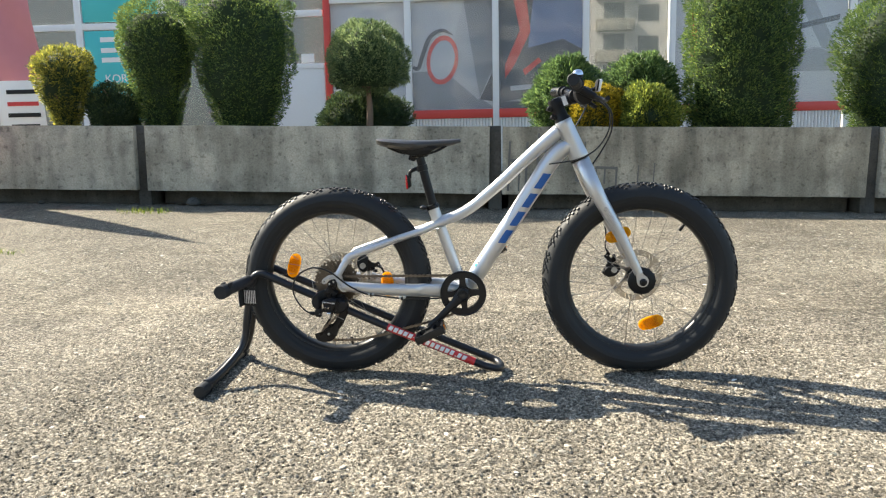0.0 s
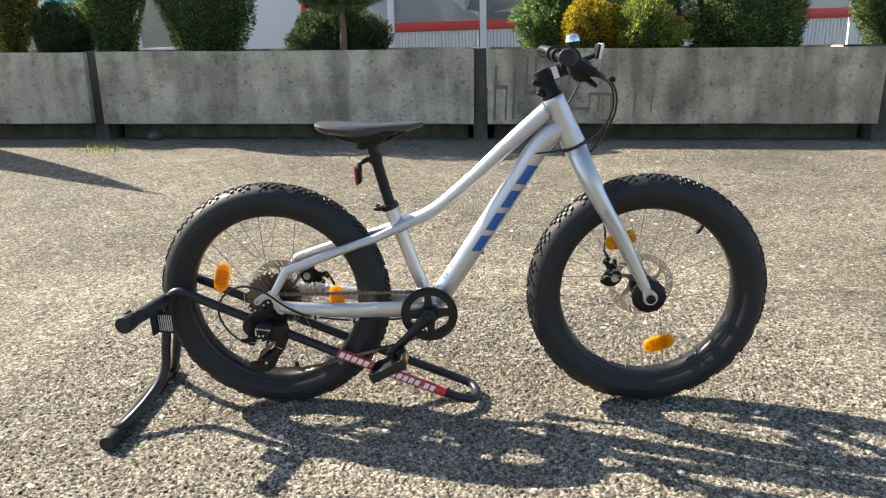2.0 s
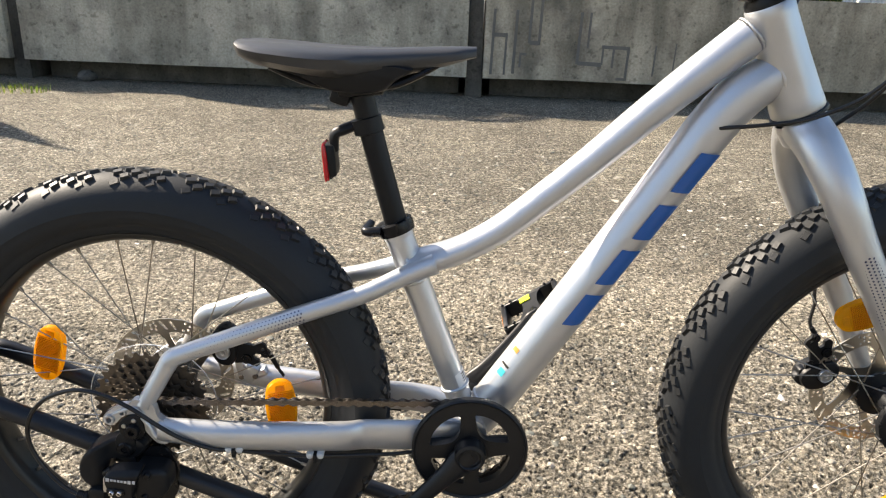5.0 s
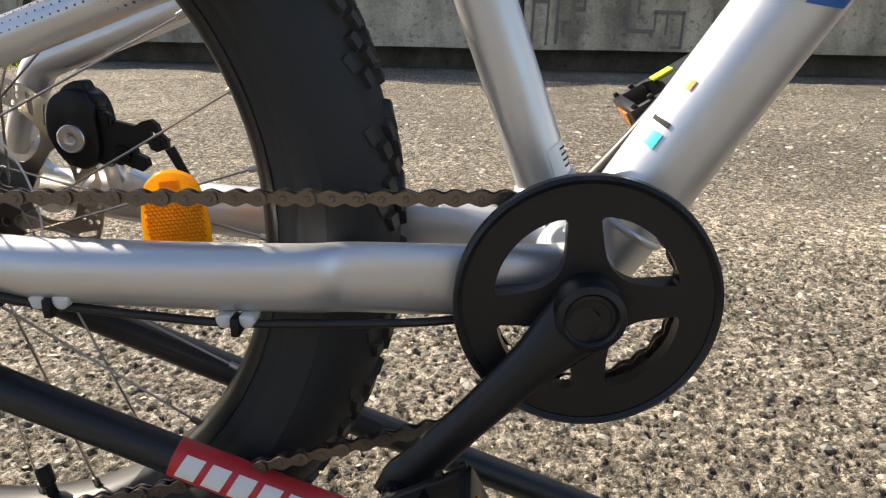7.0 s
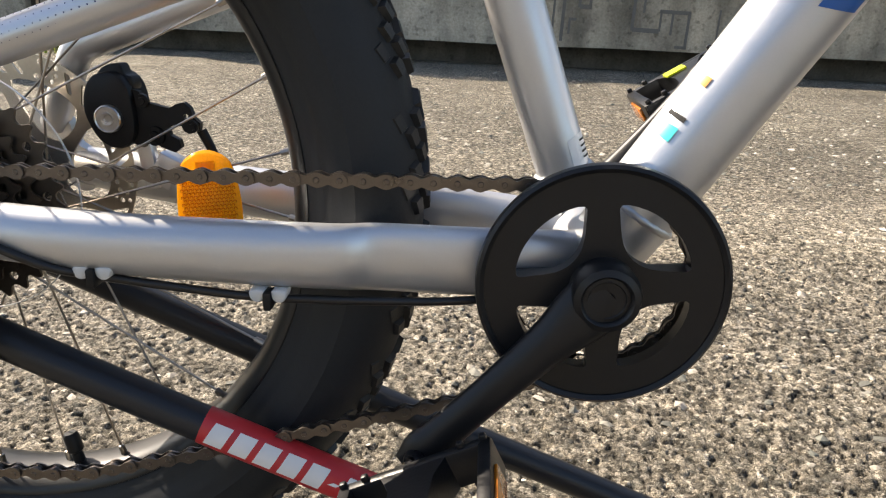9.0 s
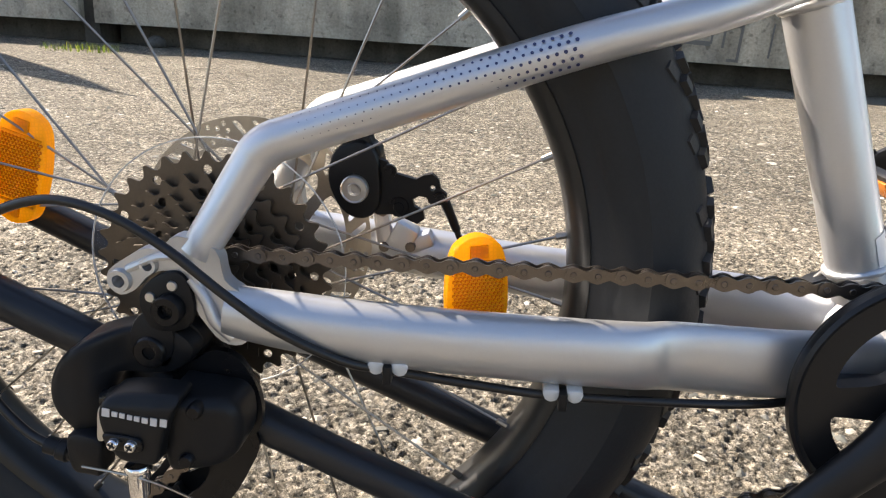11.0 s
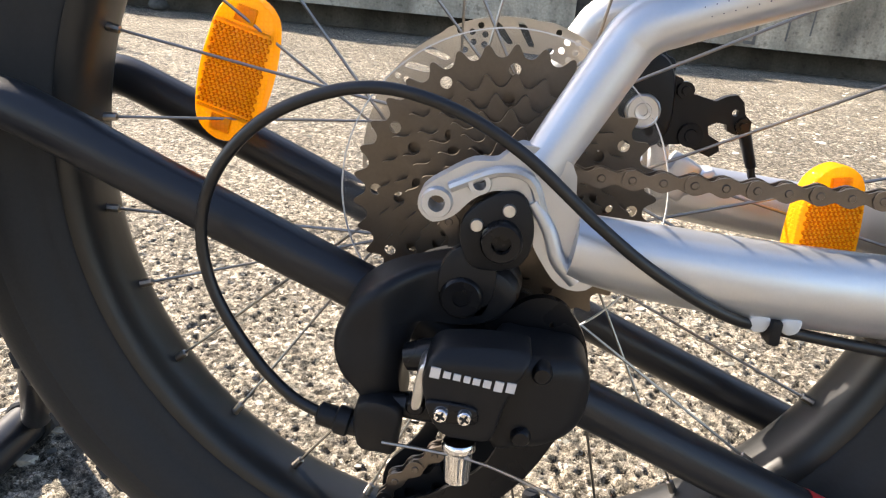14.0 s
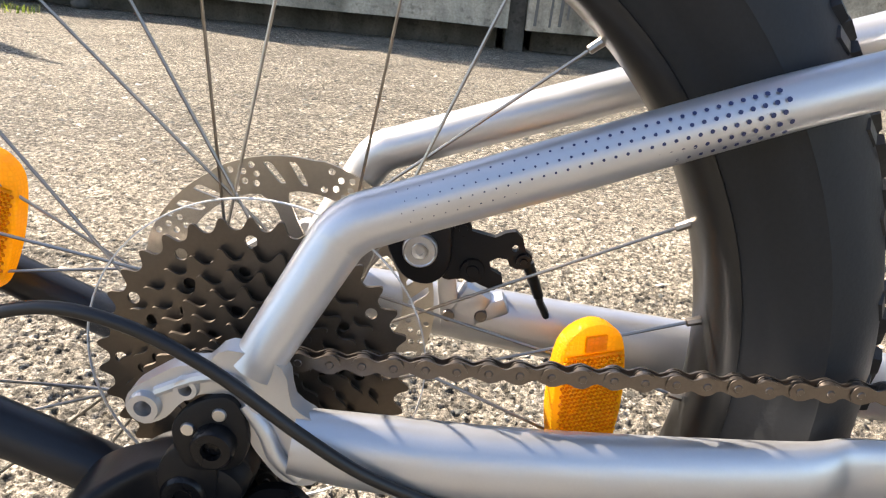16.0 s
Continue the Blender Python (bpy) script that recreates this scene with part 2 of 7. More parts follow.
RIMBLACK = material("black anodised rim", (0.009, 0.010, 0.011), 0.38, 0.0, 0.1, 400, 0.02, 0.15, spec=0.46)
BLACKGLOSS = material("black paint", (0.007, 0.007, 0.008), 0.28, 0.0, 0.1, 500, 0.02, 0.2, spec=0.25)
BLACKSATIN = material("black satin plastic", (0.0075, 0.008, 0.0095), 0.42, 0.0, 0.2, 700, 0.06, 0.2, spec=0.25)
BLACKPOWDER = material("black powder coat", (0.013, 0.0145, 0.0185), 0.36, 0.0, 0.2, 900, 0.10, 0.25, spec=0.4)
PEDALMAT = material("worn grey pedal plastic", (0.011, 0.011, 0.012), 0.38, 0.0, 0.25, 500, 0.1, 0.25, spec=0.35)
CABLEMAT = material("black cable housing", (0.007, 0.007, 0.008), 0.4, 0.0, 0.1, 800, 0.04)
SADDLEMAT = material("black saddle vinyl", (0.035, 0.035, 0.036), 0.42, 0.0, 0.15, 600, 0.12, 0.15)
BLUE = material("blue decal", (0.012, 0.10, 0.36), 0.35, 0.0, 0.06, 500)
DOTBLUE = material("dark blue dot print", (0.02, 0.03, 0.10), 0.4)
REDLABEL = material("red sticker", (0.55, 0.03, 0.035), 0.4, 0.0, 0.1, 300)
WHITEPRINT = material("white print", (0.78, 0.77, 0.75), 0.5, 0.0, 0.05, 300)
SILVERPRINT = material("silver print", (0.6, 0.6, 0.62), 0.35, 0.3)
CLIPWHITE = material("milky plastic clip", (0.55, 0.55, 0.54), 0.4, 0.0, 0.05, 300)
REDLENS = material("red lens", (0.42, 0.006, 0.012), 0.15, 0.0, 0.1, 500, coat=0.5)
AMBERSOLID = material("amber pedal reflector", (0.50, 0.15, 0.01), 0.25, 0.0, 0.1, 500, coat=0.5)
CYANPRINT = material("cyan sticker", (0.05, 0.55, 0.58), 0.4)
ORANGEPRINT = material("orange sticker", (0.75, 0.28, 0.05), 0.4)
YELLOWPRINT = material("yellow sticker", (0.65, 0.72, 0.03), 0.4)
NEARBLACK = material("near-black print, card and slot shade", (0.01, 0.01, 0.01), 0.8)
DISC = clear("clear spoke guard plastic", (0.75, 0.75, 0.72), 0.08, 0.035)
REFCLEAR = material("clear reflector", (0.72, 0.73, 0.74), 0.12, 0.2)


def amber_lens():
    """Amber reflector plastic: honeycomb prisms, lit through from behind."""
    m = bpy.data.materials.new("amber reflector")
    m.use_nodes = True
    n, l = m.node_tree.nodes, m.node_tree.links
    b = n["Principled BSDF"]
    b.inputs["Base Color"].default_value = (0.95, 0.46, 0.015, 1)
    b.inputs["Roughness"].default_value = 0.12
    g = n.new("ShaderNodeNewGeometry")
    v = n.new("ShaderNodeTexVoronoi")
    v.feature = "DISTANCE_TO_EDGE"
    v.inputs["Scale"].default_value, v.inputs["Randomness"].default_value = 420, 0.25
    l.new(g.outputs["Position"], v.inputs["Vector"])
    bp = n.new("ShaderNodeBump")
    bp.inputs["Strength"].default_value, bp.inputs["Distance"].default_value = 0.5, 0.002
    l.new(v.outputs["Distance"], bp.inputs["Height"])
    l.new(bp.outputs["Normal"], b.inputs["Normal"])
    # cell edges darker: crease shade between prisms put into the colour
    r = n.new("ShaderNodeMapRange")
    l.new(v.outputs["Distance"], r.inputs["Value"])
    r.inputs["From Max"].default_value, r.inputs["To Min"].default_value = 0.3, 0.75
    c = n.new("ShaderNodeMix")
    c.data_type, c.blend_type = "RGBA", "MULTIPLY"
    c.inputs["Factor"].default_value = 1
    c.inputs["A"].default_value = (0.94, 0.53, 0.016, 1)
    l.new(r.outputs["Result"], c.inputs["B"])
    l.new(c.outputs["Result"], b.inputs["Base Color"])
    t = n.new("ShaderNodeBsdfTranslucent")
    t.inputs["Color"].default_value = (0.98, 0.58, 0.014, 1)
    x = n.new("ShaderNodeMixShader")
    x.inputs[0].default_value = 0.58
    l.new(b.outputs[0], x.inputs[1])
    l.new(t.outputs[0], x.inputs[2])
    l.new(x.outputs[0], n["Material Output"].inputs["Surface"])
    return m


AMBER = amber_lens()


def concrete_material(name, tone, streak):
    """Precast concrete: mottled, with dark weather streaks running down and air holes."""
    m = bpy.data.materials.new(name)
    m.use_nodes = True
    n, l = m.node_tree.nodes, m.node_tree.links
    b = n["Principled BSDF"]
    b.inputs["Roughness"].default_value = 0.9
    g = n.new("ShaderNodeNewGeometry")
    mp = n.new("ShaderNodeMapping")
    mp.inputs["Scale"].default_value = (5.5, 5.5, 0.9)
    l.new(g.outputs["Position"], mp.inputs["Vector"])

    def noise_fac(scale, src, detail=8):
        t = n.new("ShaderNodeTexNoise")
        t.inputs["Scale"].default_value, t.inputs["Detail"].default_value = scale, detail
        l.new(src, t.inputs["Vector"])
        return t.outputs["Fac"]

    def grey(fac, lo, hi, a=0.3, z=0.7):
        r = n.new("ShaderNodeValToRGB")
        e = r.color_ramp.elements
        e[0].position, e[0].color = a, (lo, lo, lo * 0.98, 1)
        e[1].position, e[1].color = z, (hi, hi, hi, 1)
        l.new(fac, r.inputs["Fac"])
        return r.outputs["Color"]

    col = None
    for fac in (grey(noise_fac(2.2, g.outputs["Position"]), 0.62, 1.15), grey(noise_fac(1.0, mp.outputs["Vector"]), streak, 1.05, 0.35, 0.6),
                grey(noise_fac(60, g.outputs["Position"]), 0.80, 1.14), grey(noise_fac(5.5, g.outputs["Position"], 12), 1.04, 0.74, 0.52, 0.68), grey(noise_fac(24, g.outputs["Position"], 5), 0.62, 1.04, 0.30, 0.42)):
        x = n.new("ShaderNodeMix")
        x.data_type, x.blend_type = "RGBA", "MULTIPLY"
        x.inputs["Factor"].default_value = 1
        if col is None:
            x.inputs["A"].default_value = (*tone, 1)
        else:
            l.new(col, x.inputs["A"])
        l.new(fac, x.inputs["B"])
        col = x.outputs["Result"]
    l.new(col, b.inputs["Base Color"])
    bp = n.new("ShaderNodeBump")
    bp.inputs["Strength"].default_value, bp.inputs["Distance"].default_value = 0.5, 0.006
    l.new(noise_fac(70, g.outputs["Position"]), bp.inputs["Height"])
    l.new(bp.outputs["Normal"], b.inputs["Normal"])
    return m


CONCRETE = concrete_material("weathered grey concrete", (0.44, 0.405, 0.335), 0.62)
CONCRETE_B = concrete_material("stained brown-grey concrete", (0.415, 0.367, 0.288), 0.52)
BASECONC = concrete_material("dark base concrete", (0.10, 0.095, 0.085), 0.6)
SOIL = material("planter soil", (0.05, 0.038, 0.028), 0.95, 0.0, 0.4, 60, 0.5, 0.3)
BARK = material("bark", (0.17, 0.115, 0.08), 0.9, 0.0, 0.4, 80, 0.6, 0.3)
GRAFFITI = material("faded grey scrawl", (0.15, 0.142, 0.128), 0.85, 0.0, 0.3, 60)
WHITEFRAME = material("white window frame", (0.72, 0.73, 0.74), 0.4, 0.0, 0.06, 40, 0.0, 0.08)
WHITEPANEL = material("white corrugated panel", (0.68, 0.68, 0.67), 0.5, 0.0, 0.08, 30, 0.0, 0.1)
REDPAINT = material("red facade trim", (0.55, 0.05, 0.04), 0.4, 0.0, 0.08, 40, 0.0, 0.1)
WALLPAINT = material("pale facade render", (0.6, 0.58, 0.54), 0.85, 0.0, 0.15, 50, 0.2, 0.12)
LEAF_THUJA = leaf_material("thuja foliage", (0.068, 0.115, 0.046), (0.142, 0.216, 0.068), (0.324, 0.405, 0.095), 0.68)
LEAF_GOLD = leaf_material("gold-tipped thuja foliage", (0.100, 0.118, 0.038), (0.27, 0.28, 0.065), (0.60, 0.52, 0.075), 0.62)
# also colours the light-blocking core added inside every crown
LEAF_DARK = leaf_material("dark juniper foliage and crown core", (0.036, 0.058, 0.031), (0.066, 0.104, 0.046), (0.15, 0.19, 0.06), 0.75)
LEAF_BLUEGREEN = leaf_material("green juniper foliage", (0.061, 0.108, 0.046), (0.149, 0.236, 0.081), (0.297, 0.419, 0.121), 0.7)
LEAF_YELLOW = leaf_material("golden thuja foliage", (0.095, 0.095, 0.016), (0.378, 0.297, 0.027), (0.675, 0.499, 0.041), 0.55)
LEAF_TOPIARY = leaf_material("clipped conifer foliage", (0.068, 0.115, 0.054), (0.189, 0.257, 0.115), (0.378, 0.446, 0.189), 0.6)
LEAF_LIGHT = leaf_material("light green thuja foliage", (0.081, 0.115, 0.030), (0.216, 0.270, 0.054), (0.459, 0.486, 0.081), 0.65)
GRASS = leaf_material("grass blades", (0.05, 0.08, 0.015), (0.14, 0.20, 0.03), (0.30, 0.33, 0.06), 0.6)
AMBERDARK = material("amber prism flank with painted shade", (0.74, 0.27, 0.005), 0.2, 0.0, 0.1, 500, coat=0.4)

# ---- mesh helpers ----
def part(name, bm, mat, parent=None, label="", sharp=38):
    """Links a bmesh as one mesh object under a thing or a part."""
    me = bpy.data.meshes.new(name)
    bm.normal_update()
    bm.to_mesh(me)
    bm.free()
    me.materials.append(mat)
    me.polygons.foreach_set("use_smooth", [True] * len(me.polygons))
    me.set_sharp_from_angle(angle=radians(sharp))
    ob = new(name, me)
    if parent is not None:
        ob.parent = parent
    if label:
        ob["label"] = label
    return ob


def shared(name, me, parent, m):
    """One more object on mesh data that alike pieces share."""
    ob = new(name, me)
    ob.parent = parent
    ob.matrix_local = m
    return ob


def thing(name, label, category, group="", kind="", at=(0, 0, 0)):
    ob = new(name)
    ob.empty_display_size = 0.05
    ob.location = at
    return tagged(ob, label, category, group, kind)


def curve_points(pts, steps=6, closed=False):
    """Catmull-Rom through the points (of any dimension)."""
    p = [np.array(q, float) for q in pts]
    n = len(p)
    out = []
    for i in range(n if closed else n - 1):
        a = p[(i - 1) % n] if closed or i > 0 else 2 * p[0] - p[1]
        b, c = p[i], p[(i + 1) % n]
        d = p[(i + 2) % n] if closed or i + 2 < n else 2 * p[-1] - p[-2]
        for k in range(steps):
            t = k / steps
            out.append(0.5 * (2 * b + (c - a) * t + (2 * a - 5 * b + 4 * c - d) * t * t + (3 * b - a - 3 * c + d) * t ** 3))
    if not closed:
        out.append(p[-1])
    return out


def sweep(bm, pts, rad, seg=14, steps=6, squash=1.0, closed=False, side=(0, 1, 0)):
    """A tube through the points; rad is one radius or one for each point; squash flattens it along its side axis."""
    n = len(pts)
    rs = [rad] * n if isinstance(rad, (int, float)) else list(rad)
    sq = [squash] * n if isinstance(squash, (int, float)) else list(squash)
    rows = curve_points([(*p, r, s) for p, r, s in zip(pts, rs, sq)], steps, closed)
    path = [Vector(r[:3]) for r in rows]
    m = len(path)
    loops = []
    ref = Vector(side)
    for i in range(m):
        a = path[i - 1] if closed or i > 0 else path[0]
        b = path[(i + 1) % m] if closed or i < m - 1 else path[-1]
        t = (b - a).normalized()
        u = ref - t * ref.dot(t)
        if u.length < 1e-4:
            u = t.orthogonal()
        u.normalize()
        ref = u
        v = t.cross(u)
        loops.append([bm.verts.new(path[i] + (u * math.cos(w) * rows[i][4] + v * math.sin(w)) * rows[i][3])
                      for w in (2 * math.pi * k / seg for k in range(seg))])
    for i in range(m if closed else m - 1):
        A, B = loops[i], loops[(i + 1) % m]
        for k in range(seg):
            bm.faces.new((A[k], A[(k + 1) % seg], B[(k + 1) % seg], B[k]))
    if not closed:
        bm.faces.new(loops[0][::-1])
        bm.faces.new(loops[-1])
    return bm


def lathe(bm, prof, seg=48, centre=(0, 0, 0), closed=False, axis=None):
    """Turns a profile of (radius, along) round the y axis, or round the given axis vector."""
    c = Vector(centre)
    q = Vector((0, 1, 0)).rotation_difference(Vector(axis)) if axis is not None else None
    loops = []
    for r, a in prof:
        ring = []
        for k in range(seg):
            w = 2 * math.pi * k / seg
            p = Vector((r * math.cos(w), a, r * math.sin(w)))
            ring.append(bm.verts.new(c + (q @ p if q else p)))
        loops.append(ring)
    n = len(loops)
    for i in range(n if closed else n - 1):
        A, B = loops[i], loops[(i + 1) % n]
        for k in range(seg):
            bm.faces.new((A[k], B[k], B[(k + 1) % seg], A[(k + 1) % seg]))
    if not closed:
        for ring in (loops[0], loops[-1]):
            bm.faces.new(ring)
        bmesh.ops.recalc_face_normals(bm, faces=bm.faces[:])
    return bm


def circle(cx, cz, r, n=16, start=0.0):
    return [(cx + r * math.cos(start + 2 * math.pi * k / n), cz + r * math.sin(start + 2 * math.pi * k / n)) for k in range(n)]


def plate(bm, outer, holes, y0, y1):
    """A flat plate in the xz plane with holes through it, from y0 to y1."""
    edges = []
    for loop in (outer, *holes):
        vs = [bm.verts.new((x, y0, z)) for x, z in loop]
        edges += [bm.edges.new((vs[i], vs[(i + 1) % len(vs)])) for i in range(len(vs))]
    faces = [f for f in bmesh.ops.triangle_fill(bm, use_beauty=True, use_dissolve=False, edges=edges)["geom"] if isinstance(f, bmesh.types.BMFace)]
    made = bmesh.ops.extrude_face_region(bm, geom=faces)["geom"]
    bmesh.ops.translate(bm, verts=[v for v in made if isinstance(v, bmesh.types.BMVert)], vec=(0, y1 - y0, 0))
    bmesh.ops.recalc_face_normals(bm, faces=bm.faces[:])
    return bm


def pillow(bm, outline, y0, y1, inset=0.003, round_front=True, steps=4, dome=0.0):
    """A moulded body: a smooth outline in xz, drawn out from y0 (back) to y1 (front), with a rounded front edge."""
    o = [Vector((p[0], 0, p[1])) for p in curve_points(outline, steps, closed=True)]
    c = sum(o, Vector()) / len(o)
    d = 1 if y1 > y0 else -1
    levels = [(0.0, y0)] + ([(0.0, y1 - d * inset), (0.3, y1 - d * inset * 0.35), (1.0, y1)] if round_front else [(0.0, y1)])
    loops = []
    for k, y in levels:
        row = []
        for p in o:
            v = c - p
            v = v.normalized() * min(inset * k, v.length * 0.6) if v.length > 1e-6 else v
            row.append(bm.verts.new((p.x + v.x, y, p.z + v.z)))
        loops.append(row)
    n = len(o)
    for A, B in zip(loops, loops[1:]):
        for k in range(n):
            bm.faces.new((A[k], A[(k + 1) % n], B[(k + 1) % n], B[k]))
    bm.faces.new(loops[0])
    if dome:
        # the front swells towards its middle
        last = loops[-1]
        for k, lift in ((0.78, 0.45), (0.5, 0.8), (0.2, 0.98)):
            ring = [bm.verts.new((c.x + (v.co.x - c.x) * k / 1.0, y1 + d * dome * lift, c.z + (v.co.z - c.z) * k / 1.0)) for v in loops[-1]]
            for q in range(n):
                bm.faces.new((last[q], last[(q + 1) % n], ring[(q + 1) % n], ring[q]))
            last = ring
        bm.faces.new(last)
    else:
        bm.faces.new(loops[-1])
    bmesh.ops.recalc_face_normals(bm, faces=bm.faces[:])
    return bm


def moulded(bm, outline, back, front, edge, centre=None, steps=4, rings=9):
    """A moulded shell: a smooth outline in xz whose front follows front(x, z), with a rounded edge."""
    o = [Vector((p[0], 0, p[1])) for p in curve_points(outline, steps, closed=True)]
    c = Vector((centre[0], 0, centre[1])) if centre else sum(o, Vector()) / len(o)
    n = len(o)
    loops = [[bm.verts.new((p.x, back, p.z)) for p in o]]
    for k in range(rings):
        f = (k / rings) ** 1.6
        row = []
        for p in o:
            q = p.lerp(c, f)
            d = min((q - p).length / edge, 1)
            row.append(bm.verts.new((q.x, front(q.x, q.z) + edge * (1 - math.sqrt(1 - (1 - d) ** 2)), q.z)))
        loops.append(row)
    for A, B in zip(loops, loops[1:]):
        for k in range(n):
            bm.faces.new((A[k], A[(k + 1) % n], B[(k + 1) % n], B[k]))
    tip = bm.verts.new((c.x, front(c.x, c.z), c.z))
    for k in range(n):
        bm.faces.new((loops[-1][k], loops[-1][(k + 1) % n], tip))
    bm.faces.new(loops[0])
    bmesh.ops.recalc_face_normals(bm, faces=bm.faces[:])


def ease(x, a, b):
    k = min(max((x - a) / (b - a), 0), 1)
    return k * k * (3 - 2 * k)


def block(bm, centre, size, turn=None, bevel=0.0):
    """A box with softened edges."""
    m = Matrix.Translation(centre) @ (turn.to_4x4() if turn is not None else Matrix()) @ Matrix.Diagonal((*size, 1))
    vs = bmesh.ops.create_cube(bm, size=1, matrix=m)["verts"]
    if bevel:
        es = list({e for v in vs for e in v.link_edges})
        bmesh.ops.bevel(bm, geom=es, offset=bevel, segments=2, affect="EDGES", profile=0.5)
    return bm


def rot(axis, deg):
    return Matrix.Rotation(radians(deg), 3, axis)


def wrap(bm, a, b, radius, s0, s1, f0, f1, skew=0.0, n=6, m=2, out=(0, -1, 0)):
    """A printed patch on a straight tube from a to b: s along in metres, f round it in degrees from the side 'out'."""
    a, b = Vector(a), Vector(b)
    t = (b - a).normalized()
    u = Vector(out)
    u = (u - t * u.dot(t)).normalized()
    v = t.cross(u)
    grid = []
    for i in range(m + 1):
        row = []
        for j in range(n + 1):
            k = j / n
            f = radians(f0 + (f1 - f0) * k)
            s = s0 + (s1 - s0) * i / m + skew * (k - 0.5)
            row.append(bm.verts.new(a + t * s + (u * math.cos(f) + v * math.sin(f)) * radius))
        grid.append(row)
    for i in range(m):
        for j in range(n):
            bm.faces.new((grid[i][j], grid[i][j + 1], grid[i + 1][j + 1], grid[i + 1][j]))
    return bm

# ---- the forecourt ----
GROUND = 0.004


FALL = -0.0235


def ground_z(x, y):
    """The forecourt falls a little along the row of troughs."""
    k = np.clip((np.asarray(y, float) - 1.0) / 3.5, 0, 1)
    return GROUND + FALL * np.clip(x, -8, 8) * k * k * (3 - 2 * k)


def stepped(lo, hi, fine, grow=1.035, coarse=0.35, reach=9.0):
    """Even steps from lo to hi, then widening ones out to the horizon on both sides."""
    out, d = [], fine
    while sum(out) < reach:
        d = min(d * grow, coarse)
        out.append(d)
    tail = np.concatenate([np.cumsum(out), reach + np.array([8, 30, 120, 600])])
    return np.concatenate([lo - tail[::-1], np.arange(lo, hi, fine), hi + tail])


def cells(x, y, size, seed):
    """Nearest of scattered points: the distance to it and two random numbers of its own."""
    rng = np.random.default_rng(seed)
    table = rng.random((8192, 4))
    ix, iy = np.floor(x / size).astype(np.int64), np.floor(y / size).astype(np.int64)
    best = np.full(x.shape, 9.0)
    pick = np.zeros(x.shape, np.int64)
    for dx in (-1, 0, 1):
        for dy in (-1, 0, 1):
            k = ((ix + dx) * 7919 + (iy + dy) * 104729) % 8192
            d = np.hypot((ix + dx + table[k, 0]) * size - x, ((iy + dy + table[k, 1]) * size - y) * 1.15)
            near = d < best
            best = np.where(near, d, best)
            pick = np.where(near, k, pick)
    return best, table[pick, 2], table[pick, 3]


def build_ground():
    xs, ys = stepped(-0.75, 1.45, 0.0026), stepped(-0.90, 0.92, 0.0026)
    gap = np.maximum(np.gradient(xs)[None, :], np.gradient(ys)[:, None])
    X, Y = np.meshgrid(xs, ys)
    rng = np.random.default_rng(3)
    fade = np.clip((0.030 - gap) / 0.026, 0, 1)
    wx, wy = X + rng.normal(0, 0.0004, X.shape), Y + rng.normal(0, 0.0004, X.shape)
    d1, a1, b1 = cells(wx, wy, 0.0090, 1)
    d2, a2, b2 = cells(wx, wy, 0.0074, 2)
    d3, a3, b3 = cells(wx, wy, 0.0125, 5)
    stone = np.clip(1 - (d1 / (0.0028 + 0.0036 * b1)) ** 2, 0, 1) * (a1 < 0.62)
    small = np.clip(1 - (d2 / (0.0016 + 0.0020 * b2)) ** 2, 0, 1) * (a2 < 0.72)
    pit = np.clip(1 - (d3 / (0.0022 + 0.0036 * b3)) ** 2, 0, 1) * (a3 < 0.55)
    sandy = (Y > 0.785) & (Y < 1.22)
    high = np.minimum(stone * 3, 1) * (0.0004 + 0.0021 * b1) - np.minimum(small * 2.4, 1) * (0.0012 + 0.0018 * b2) - np.minimum(pit * 2.2, 1) * (0.0022 + 0.0030 * b3) + rng.normal(0, 0.00034, X.shape)
    high = np.where(sandy, high * 0.7, high)
    Z = ground_z(X, Y) + high * fade
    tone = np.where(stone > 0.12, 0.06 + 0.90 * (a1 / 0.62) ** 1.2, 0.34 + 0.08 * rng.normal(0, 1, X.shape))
    # pits get the darkest tone, painted shade on top of the relief
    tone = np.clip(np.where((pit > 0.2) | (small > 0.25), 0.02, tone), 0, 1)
    h, w = X.shape
    idx = np.arange(h * w).reshape(h, w)
    quads = np.stack([idx[:-1, :-1], idx[:-1, 1:], idx[1:, 1:], idx[1:, :-1]], -1).reshape(-1, 4)
    me = bpy.data.meshes.new("ground")
    me.vertices.add(h * w)
    me.vertices.foreach_set("co", np.stack([X, Y, Z], -1).astype(np.float32).ravel())
    me.loops.add(quads.size)
    me.loops.foreach_set("vertex_index", quads.astype(np.int32).ravel())
    me.polygons.add(len(quads))
    me.polygons.foreach_set("loop_start", np.arange(0, quads.size, 4, dtype=np.int32))
    me.update(calc_edges=True)
    me.polygons.foreach_set("use_smooth", np.ones(len(quads), bool))
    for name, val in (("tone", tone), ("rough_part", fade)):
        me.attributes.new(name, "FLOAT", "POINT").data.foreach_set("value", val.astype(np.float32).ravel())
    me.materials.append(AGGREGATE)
    tagged(new("ground", me), "weathered grey concrete forecourt with exposed aggregate", "ground", kind="structure")


build_ground()


